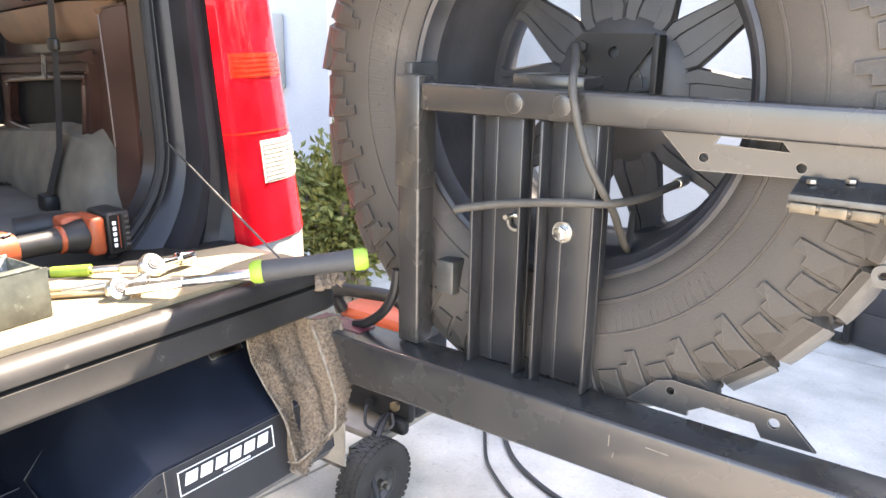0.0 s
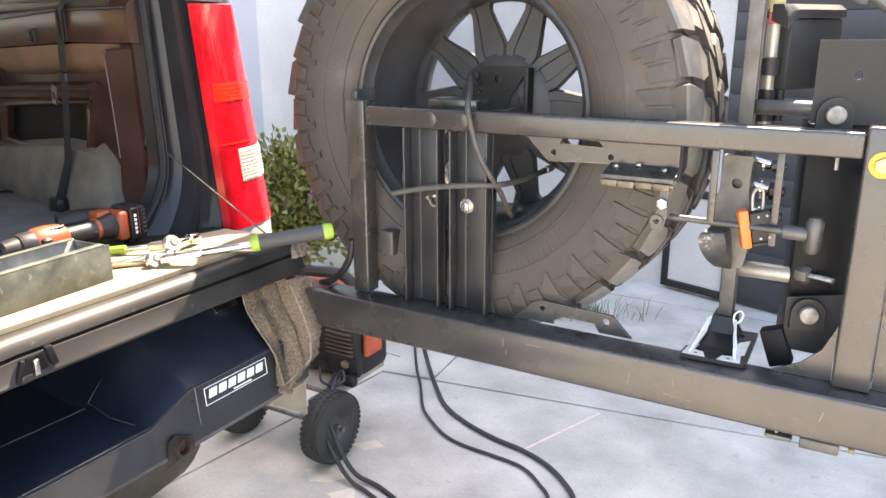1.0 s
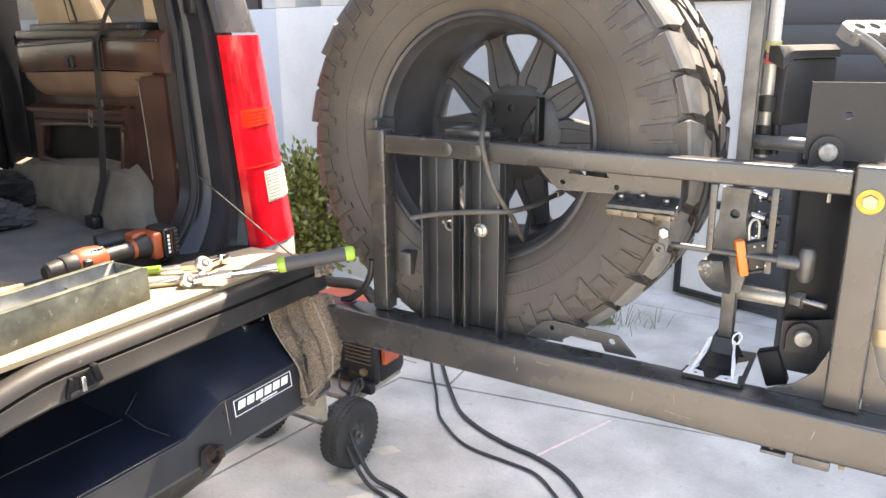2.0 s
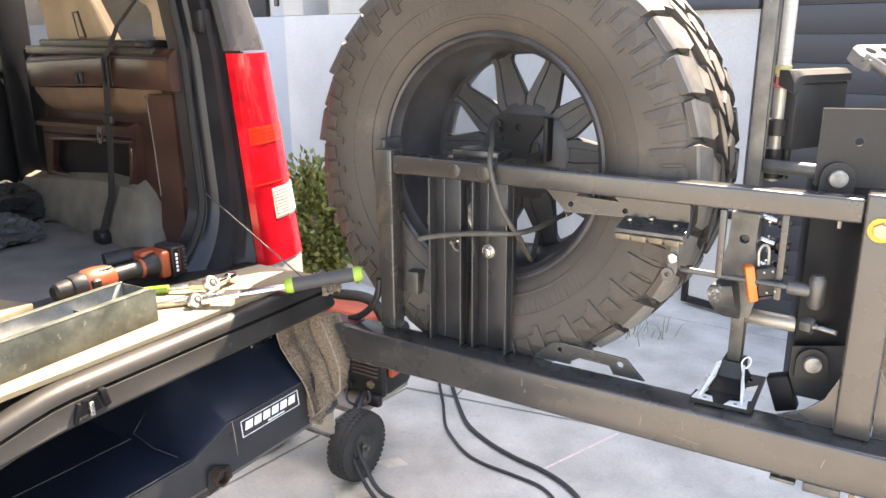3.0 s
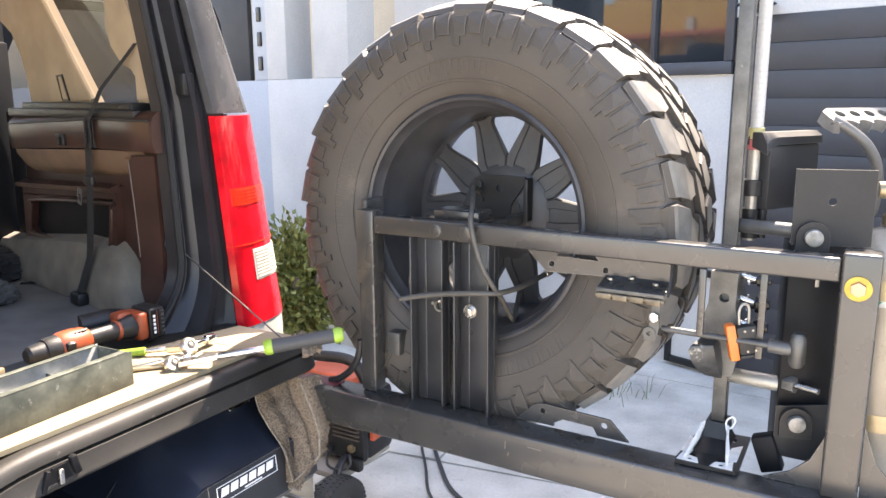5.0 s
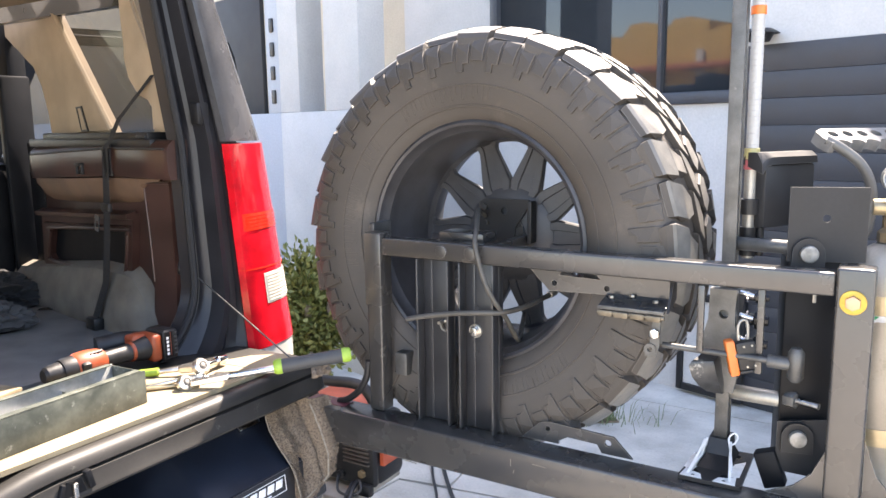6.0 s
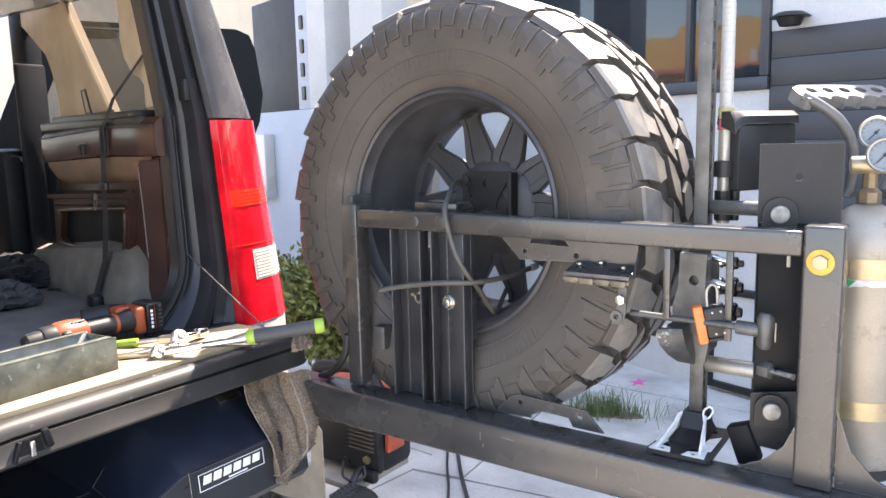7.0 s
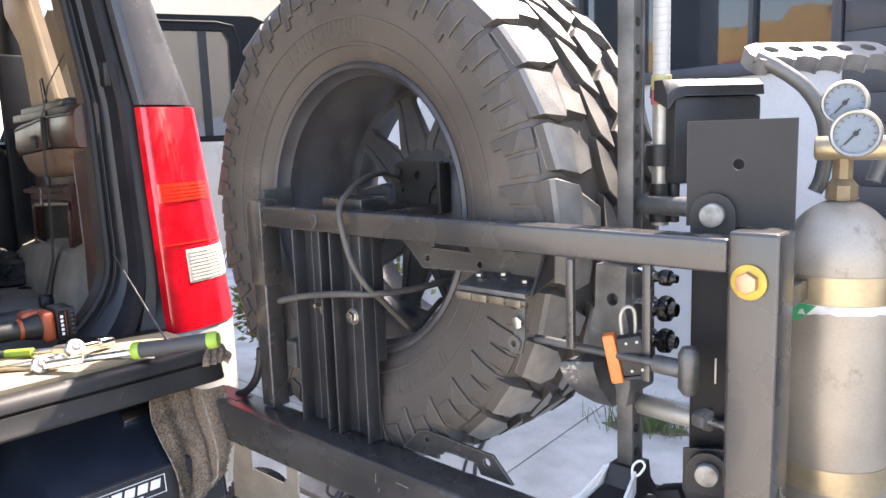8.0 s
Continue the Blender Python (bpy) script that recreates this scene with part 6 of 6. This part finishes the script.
# clutter further in
GREYCLOTH = mat("grey_work_cloth", (0.060, 0.060, 0.062), 0.95, var=0.3, scale=30, bump=0.7, bscale=500)
solid("wood_offcut", box((-0.66, -0.64, 1.0455), (-0.545, -0.545, 1.062), 0.002, m=Matrix.Translation((-0.6, -0.6, 0)) @ Matrix.Rotation(radians(12), 4, "Z") @ Matrix.Translation((0.6, 0.6, 0))), PLY, "pale wood offcut lying on the plywood", "wood offcut", "clutter on the cargo floor")
for (cx, cy, sx, sy, sz, rz), lab in (((-1.285, -0.235, 0.13, 0.105, 0.060, 20), "crumpled dark grey work glove"), ((-1.63, -0.06, 0.20, 0.135, 0.085, 25), "crumpled dark cloth bundle")):
    bm = bmesh.new()
    bmesh.ops.create_icosphere(bm, subdivisions=5, radius=1)
    for v in bm.verts:
        n = noise.noise(v.co * 1.7 + Vector((cx, cy, 3))) * 0.30 - abs(noise.noise(v.co * 3.2 + Vector((cy, 1, cx)))) * 0.45 - abs(noise.noise(v.co * 7)) * 0.16 + 0.12
        v.co *= 1 + n
        v.co = Vector((v.co.x * sx, v.co.y * sy, max(-0.3, v.co.z) * sz))
    bmesh.ops.transform(bm, matrix=pose(cx, cy, 1.030 + 0.3 * sz, 0, 0, rz), verts=bm.verts)
    solid("work_glove" if "glove" in lab else "dark_cloth", bm, GREYCLOTH if "glove" in lab else STRAP, lab, "cloth", "clutter on the cargo floor")
for fx, fy, turn in ((-1.355, 0.0, 35), (-1.190, -0.165, -20)):
    foil = loft([[(-0.024, -0.012, 0.003), (-0.022, 0.0, 0.007), (-0.024, 0.012, 0.002)], [(0.0, -0.014, 0.006), (0.002, 0.001, 0.002), (0.0, 0.013, 0.008)], [(0.024, -0.010, 0.002), (0.026, 0.002, 0.008), (0.022, 0.012, 0.003)]])
    bmesh.ops.solidify(foil, geom=foil.faces[:], thickness=0.0008)
    bmesh.ops.transform(foil, matrix=pose(fx, fy, 1.0250, 0, 0, turn), verts=foil.verts)
    solid("foil_wrapper", foil, CHROME, "small shiny wrapper on the carpet", "wrapper", "clutter on the cargo floor")

# ---- rag over the tailgate corner ----
rag = bmesh.new()
NU, NV = 60, 80


def rag_point(u, v):
    left = [(-0.245, -0.142, 0.945), (-0.222, -0.152, 0.895), (-0.190, -0.146, 0.838), (-0.168, -0.140, 0.780), (-0.156, -0.137, 0.730)]
    right = [(-0.170, -0.022, 0.955), (-0.148, -0.030, 0.895), (-0.126, -0.038, 0.835), (-0.118, -0.055, 0.788), (-0.148, -0.126, 0.722)]

    def at(row):
        s = v * (len(row) - 1)
        i = min(int(s), len(row) - 2)
        f = s - i
        return [row[i][c] * (1 - f) + row[i + 1][c] * f for c in range(3)]
    l, r = at(left), at(right)
    x0, y, z = [l[c] + (r[c] - l[c]) * u for c in range(3)]
    z -= 0.022 * math.sin(math.pi * u) * v
    x = x0 + 0.011 * math.sin(u * 8.5 + 0.6 * v * 4) * (0.35 + v) + 0.007 * math.sin(u * 19 - v * 5) * (0.5 + 0.5 * v) + 0.0025 * noise.noise(Vector((u * 60, v * 70, 2))) + 0.010 * noise.noise(Vector((u * 5, v * 4, 1))) + 0.020 * v * (1 - v)
    c = 0.60 + 0.14 * v
    fold = math.exp(-((u - c) / 0.055) ** 2)
    x -= 0.060 * fold * (1 - 0.55 * v)
    y += 0.020 * math.exp(-((u - c + 0.10) / 0.07) ** 2) * (1 - v)
    flap = max(0.0, min(1.0, (u - c - 0.04) / 0.05))
    x += 0.022 * flap * (1 - 0.6 * v)
    x -= 0.016 * math.exp(-((u - 0.28 - 0.2 * v) / 0.06) ** 2) * v
    return Vector((x, y, z))


grid = [[rag.verts.new(rag_point(i / NU, j / NV)) for i in range(NU + 1)] for j in range(NV + 1)]
for j in range(NV):
    for i in range(NU):
        rag.faces.new((grid[j][i], grid[j][i + 1], grid[j + 1][i + 1], grid[j + 1][i]))
back = [[rag.verts.new(v.co - Vector((0.004, 0, 0))) for v in row] for row in grid]
for j in range(NV):
    for i in range(NU):
        rag.faces.new((back[j][i], back[j + 1][i], back[j + 1][i + 1], back[j][i + 1]))
for j in range(NV):
    for i in (0, NU):
        rag.faces.new((grid[j][i], grid[j + 1][i], back[j + 1][i], back[j][i]))
for i in range(NU):
    for j in (0, NV):
        rag.faces.new((grid[j][i], back[j][i], back[j][i + 1], grid[j][i + 1]))
rnd = random.Random(12)
for _ in range(7000):
    u, v = rnd.random(), rnd.random()
    p = rag_point(u, v)
    e = 0.006 if (u < 0.03 or u > 0.97 or v > 0.97) else 0.0035
    out = Vector((rnd.uniform(0.2, 1.0), rnd.uniform(-0.7, 0.7) + (u - 0.5) * 0.9, rnd.uniform(-0.9, 0.3))).normalized() * e * rnd.uniform(0.6, 1.3)
    s = Vector((0, rnd.uniform(-1, 1), rnd.uniform(-1, 1))).normalized() * 0.0011
    p.x += 0.0022
    rag.faces.new([rag.verts.new(q) for q in (p - s, p + s, p + out + s * 0.6, p + out - s * 0.6)])
ragob = thing("terry_rag", (-0.15, -0.12, 0.73), "dirty brown terry cloth rag hanging from the tailgate", "rag")
part("cloth", rag, RAG, ragob)
HEM = mat("pale_cloth_hem", (0.26, 0.22, 0.17), 1.0, var=0.3, scale=120, bump=0.8, bscale=900)
part("hem", tube([rag_point(0.0, k / 20) for k in range(1, 21)], 0.0022, 6, smooth=False), HEM, ragob, "pale stitched hem")
part("hem", tube([rag_point(k / 20, 1.0) for k in range(21)], 0.0022, 6, smooth=False), HEM, ragob)
part("hem", tube([rag_point(0.60 + 0.14 * k / 20 + 0.085, k / 20) + Vector((0.003, 0, 0)) for k in range(1, 17)], 0.0026, 6, smooth=False), HEM, ragob)
part("hem", tube([rag_point(1.0, k / 20) for k in range(1, 21)], 0.0022, 6, smooth=False), HEM, ragob)
DRAPE = [(-0.214, 1.0395), (-0.198, 1.0405), (-0.186, 1.036), (-0.179, 1.026), (-0.174, 1.014), (-0.171, 1.004)]
top = bmesh.new()
NB = 26
bunch = []
for i in range(NB + 1):
    row = []
    for j in range(NB + 1):
        u, v = i / NB, j / NB
        k = min(int(v * 5), 4)
        f = v * 5 - k
        x, z = [DRAPE[k][c] * (1 - f) + DRAPE[k + 1][c] * f for c in (0, 1)]
        y = -0.046 + 0.060 * u + 0.010 * math.sin(v * 5)
        lift = 0.003 + 0.020 * abs(noise.noise(Vector((u * 3.5, v * 3.0, 5)))) + 0.006 * abs(noise.noise(Vector((u * 11, v * 9, 2))))
        droop = max(0.0, y + 0.004) * 1.1
        row.append(top.verts.new((x + lift * min(1.0, 0.3 + v), y, z + lift * (1 - v) - droop)))
    bunch.append(row)
for i in range(NB):
    for j in range(NB):
        top.faces.new((bunch[i][j], bunch[i + 1][j], bunch[i + 1][j + 1], bunch[i][j + 1]))
part("upper_flap", top, RAG, ragob, "flap of the rag over the gate's corner")
solid("paper_scrap", loft([[(-0.150, -0.020, 0.850), (-0.140, 0.006, 0.852)], [(-0.158, -0.022, 0.815), (-0.150, -0.004, 0.815)], [(-0.165, -0.035, 0.795), (-0.160, -0.028, 0.79)]]), mat("dusty_paper", (0.36, 0.35, 0.33), 0.9, var=0.15), "torn white paper scrap behind the rag", "paper")

# ---- welder cart ----
REDORANGE = mat("faded_red_orange_paint", (0.50, 0.095, 0.045), 0.5, var=0.25, scale=14, bump=0.1)
weld = thing("portable_welder", (-0.72, 0.85, 0.0), "orange and black wheeled portable welder standing beside the bumper", "welder")
part("front_panel", box((-0.93, 0.735, 0.265), (-0.590, 0.775, 0.470), 0.015), BLACKPL, weld)
for k in range(6):
    part("grille_slat", box((-0.725, 0.722, 0.355 + 0.016 * k), (-0.605, 0.734, 0.363 + 0.016 * k), 0.003), mat("dusty_black_slat", (0.06, 0.048, 0.04), 0.6) if k == 0 else bpy.data.materials["dusty_black_slat"], weld)
part("body", box((-0.96, 0.776, 0.25), (-0.600, 0.96, 0.52), 0.03), BLACKPL, weld)
part("side_edge", box((-0.598, 0.785, 0.34), (-0.578, 0.88, 0.485), 0.004), REDORANGE, weld)
part("lid", box((-0.94, 0.80, 0.521), (-0.68, 0.94, 0.566), 0.02), REDORANGE, weld)
part("handle", tube([(-0.92, 0.80, 0.55), (-0.93, 0.78, 0.62), (-0.80, 0.77, 0.645), (-0.66, 0.78, 0.640), (-0.60, 0.80, 0.53)], 0.021, 12), BLACKPL, weld)
part("bottom_tray", box((-0.95, 0.66, 0.215), (-0.64, 0.98, 0.24), 0.006), TANSTEEL, weld)
part("connector", nut((-0.638, 0.732, 0.322), 0.017, 0.014), BRASS, weld)
part("connector", nut((-0.74, 0.732, 0.30), 0.017, 0.014), BLACKPL, weld)
part("corner_guard", box((-0.645, 0.70, 0.245), (-0.585, 0.734, 0.29), 0.01), BLACKPL, weld)
part("panel_wire", tube([(-0.74, 0.71, 0.30), (-0.70, 0.66, 0.27), (-0.64, 0.66, 0.265), (-0.61, 0.68, 0.285), (-0.63, 0.70, 0.31)], 0.005, 8), CABLE, weld)
part("side_plate", plate([(-1.02, 0.222), (-0.632, 0.228), (-0.634, 0.515), (-0.650, 0.531), (-1.02, 0.520)], [[(-0.900, 0.362), (-0.895, 0.475), (-0.700, 0.487), (-0.688, 0.476), (-0.690, 0.385), (-0.712, 0.362)]], 0.006, facing(0.493)), TANSTEEL, weld, "dusty bare steel side plate with a cut-out")
part("axle", rod((-1.08, 0.60, 0.135), (-0.56, 0.60, 0.135), 0.009), RAW, weld)
part("axle_bracket", box((-0.70, 0.58, 0.12), (-0.685, 0.70, 0.23), 0.004), GALV, weld)
CARTRUBBER = mat("black_cart_tyre_rubber", (0.028, 0.027, 0.026), 0.7, var=0.25, scale=20, bump=0.2)
for wx in (-0.615, -1.05):
    wh = new("cart_wheel")
    wh.parent = weld
    wh["label"] = "small pneumatic wheel with a studded tyre"
    wm = Matrix.Translation((wx, 0.60, 0.136)) @ Matrix.Rotation(radians(-90), 4, "Z")
    tyre_s = part("tyre", revolve([(0.052, -0.030), (0.075, -0.042), (0.105, -0.044), (0.125, -0.034), (0.132, 0.0), (0.125, 0.034), (0.105, 0.044), (0.075, 0.042), (0.052, 0.030)], 48, m=wm), CARTRUBBER, wh)
    part("rim", revolve([(0.014, 0.02), (0.045, 0.012), (0.058, 0.034), (0.062, 0.030), (0.054, 0.010), (0.054, -0.03), (0.060, -0.036)], 32, m=wm), GREYCAST, wh)
    part("hub", revolve([(0.0, 0.04), (0.014, 0.038), (0.016, -0.03), (0.0, -0.03)], 16, m=wm), RAW, wh)
    studs = bmesh.new()
    for k in range(40):
        for r_, off in ((-0.030, 0.0), (-0.010, 0.5), (0.010, 0.0), (0.030, 0.5)):
            a_ = 2 * math.pi * (k + off) / 40
            rr = 0.131 - 4.5 * r_ * r_
            box((-0.0065, r_ - 0.007, rr - 0.004), (0.0065, r_ + 0.007, rr + 0.0020), 0, studs, wm @ Matrix.Rotation(a_, 4, "Y"))
    tagged(part("tread_studs", studs, CARTRUBBER, wh), kind="stuff")


def cable(pts, r, label):
    return solid("cable", tube(pts, r, 10), CABLE, label, "cable", "welding cables")


Z = 0.009
cable([(-1.10, 1.95, Z), (-0.916, 1.645, Z), (-0.76, 1.41, Z), (-0.643, 1.254, Z), (-0.53, 1.09, Z), (-0.444, 1.011, Z), (-0.34, 0.94, Z), (-0.244, 0.911, Z), (-0.11, 0.90, Z), (0.008, 0.883, Z), (0.10, 0.82, Z), (0.174, 0.728, Z), (0.20, 0.5, Z), (0.15, 0.2, Z)], 0.0065, "thin black cable lying on the concrete")
cable([(-1.06, 2.02, Z + 0.002), (-0.90, 1.70, Z + 0.002), (-0.74, 1.477, Z + 0.002), (-0.58, 1.28, Z + 0.002), (-0.455, 1.146, Z + 0.002), (-0.32, 1.065, Z + 0.002), (-0.173, 1.012, Z + 0.002), (-0.04, 0.985, Z + 0.002), (0.072, 0.942, Z + 0.002), (0.17, 0.87, Z + 0.002), (0.248, 0.772, Z + 0.002), (0.29, 0.6, Z + 0.002), (0.28, 0.3, Z + 0.002)], 0.009, "thick black welding cable lying on the concrete")
cable([(-0.66, 0.725, 0.29), (-0.64, 0.66, 0.27), (-0.60, 0.57, 0.20), (-0.53, 0.54, 0.10), (-0.46, 0.53, 0.03), (-0.36, 0.53, Z), (-0.22, 0.47, Z), (-0.05, 0.36, Z), (0.2, 0.15, Z)], 0.0085, "black welding cable running from the welder")
cable([(-0.68, 0.725, 0.28), (-0.66, 0.65, 0.25), (-0.61, 0.55, 0.17), (-0.54, 0.52, 0.08), (-0.46, 0.50, 0.02), (-0.38, 0.485, Z), (-0.25, 0.43, Z), (-0.08, 0.31, Z), (0.15, 0.10, Z)], 0.0075, "black welding cable running from the welder")
solid("chalk_line", box((-0.232, -0.006, 0.0002), (0.232, 0.006, 0.0012), 0, m=Matrix.Translation((0.033, 1.20, 0)) @ Matrix.Rotation(math.atan2(0.436, 0.163), 4, "Z")), mat("pale_chalk", (0.78, 0.62, 0.56), 0.9, var=0.1, scale=40), "pale chalk line drawn on the concrete", "chalk mark")
# three flat cream patches on the slabs
stain = mat("cream_patch", (0.70, 0.62, 0.50), 0.9, var=0.08, scale=20)
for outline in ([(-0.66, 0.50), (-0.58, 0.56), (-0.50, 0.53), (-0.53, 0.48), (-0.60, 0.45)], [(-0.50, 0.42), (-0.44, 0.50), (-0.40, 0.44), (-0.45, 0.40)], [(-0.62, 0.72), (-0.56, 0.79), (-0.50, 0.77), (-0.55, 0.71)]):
    solid("paint_stain", plate(outline, [], 0.0008, level(0.0003)), stain, "cream patch on the concrete", "stain", "stains")

# ---- plants ----


def leaf_cloud(n, centre, radii, size, seed):
    """Many small bent leaves in clumps inside an uneven shape."""
    rnd = random.Random(seed)
    verts, faces = [], []
    clumps = []
    for _ in range(46):
        v = Vector((rnd.gauss(0, 1), rnd.gauss(0, 1), rnd.gauss(0, 1))).normalized() * rnd.uniform(0.35, 1.0)
        clumps.append(Vector((centre[0] + v.x * radii[0], centre[1] + v.y * radii[1], centre[2] + v.z * radii[2])))
    for _ in range(n):
        c = rnd.choice(clumps)
        p = c + Vector((rnd.gauss(0, 0.055), rnd.gauss(0, 0.055), rnd.gauss(0, 0.055)))
        if p.z < 0.02:
            continue
        d = (p - Vector(centre)).normalized() + Vector((rnd.uniform(-1, 1), rnd.uniform(-1, 1), rnd.uniform(-0.4, 1.0)))
        d.normalize()
        s = d.cross(Vector((rnd.uniform(-1, 1), rnd.uniform(-1, 1), rnd.uniform(-1, 1)))).normalized()
        up = d.cross(s)
        L, W = size * rnd.uniform(0.7, 1.3), size * rnd.uniform(0.22, 0.36)
        b = len(verts)
        verts += [p, p + d * L * 0.5 + s * W + up * 0.15 * L, p + d * L, p + d * L * 0.5 - s * W + up * 0.15 * L]
        faces += [(b, b + 1, b + 2), (b, b + 2, b + 3)]
    me = bpy.data.meshes.new("crown")
    me.from_pydata([tuple(v) for v in verts], [], faces)
    me.materials.append(LEAF)
    return me


for (cx, cy, cz, rx, ry, rz, n), lab in (((-1.66, 1.62, 0.66, 0.30, 0.26, 0.26, 5200), "bushy green garden shrub with bare lower stems"), ((-2.35, 1.75, 0.55, 0.35, 0.3, 0.30, 4500), "low dark green shrub by the porch")):
    sh = thing("shrub", (cx, cy, 0.0), lab, "shrub", "shrubs by the house")
    rnd = random.Random(int(cx * 100))
    for k in range(6):
        a = 2 * math.pi * k / 6 + rnd.uniform(-0.3, 0.3)
        part("stem", tube([(cx + 0.03 * math.cos(a), cy + 0.03 * math.sin(a), 0.0), (cx + 0.08 * math.cos(a), cy + 0.08 * math.sin(a), cz * 0.5), (cx + 0.18 * math.cos(a), cy + 0.18 * math.sin(a), cz + 0.05)], 0.019, 8, steps=4), BARK, sh)
    me = leaf_cloud(n, (cx, cy, cz), (rx, ry, rz), 0.045, int(cx * 50))
    for v in me.vertices:
        v.co -= Vector((cx, cy, 0))
    crown = new("crown", me)
    crown.parent = sh

rnd = random.Random(4)
verts, faces = [], []
for _ in range(620):
    x = rnd.choice((rnd.gauss(-0.50, 0.07), rnd.gauss(-0.38, 0.08), rnd.gauss(-0.28, 0.12)))
    y = 2.46 + 0.25 * (x + 0.3) + rnd.gauss(0, 0.055)
    if math.sin(x * 9.0) + rnd.uniform(-0.6, 1.2) < -0.2:
        continue
    a, h = rnd.uniform(0, 6.3), rnd.uniform(0.04, 0.15)
    lean = Vector((math.cos(a), math.sin(a), 0)) * h * rnd.uniform(0.2, 1.1)
    s = Vector((-math.sin(a), math.cos(a), 0)) * 0.0022
    p = Vector((x, y, 0.0))
    b = len(verts)
    verts += [p - s, p + s, p + lean * 0.4 + Vector((0, 0, h * 0.7)) + s * 0.8, p + lean * 0.4 + Vector((0, 0, h * 0.7)) - s * 0.8, p + lean + Vector((0, 0, h * 0.85))]
    faces += [(b, b + 1, b + 2, b + 3), (b + 3, b + 2, b + 4)]
me = bpy.data.meshes.new("grass")
me.from_pydata([tuple(v) for v in verts], [], faces)
me.materials.append(GRASS)
tagged(new("grass", me), "tuft of green weeds growing in the paving", "grass", kind="stuff")
solid("soil_bed", plate([(-0.64, 2.35), (-0.52, 2.31), (-0.40, 2.37), (-0.30, 2.40), (-0.22, 2.46), (-0.26, 2.51), (-0.34, 2.49), (-0.46, 2.45), (-0.58, 2.42)], [], 0.004, level(0.001)), mat("dry_soil", (0.20, 0.15, 0.10), 0.95, var=0.35, scale=30, bump=0.8), "strip of dry soil in the paving", "soil bed", kind="structure")
star = []
for k in range(10):
    a, r = 2 * math.pi * k / 10 + 0.2, (0.055 if k % 2 else 0.022)
    star.append((-0.464 + r * math.cos(a), 3.017 + 1.6 * r * math.sin(a)))
solid("paint_mark", plate(star, [], 0.0008, level(0.0003)), mat("pink_marking_paint", (0.85, 0.10, 0.34), 0.7, var=0.15, scale=60), "small splash of pink marking paint on the paving", "paint mark")
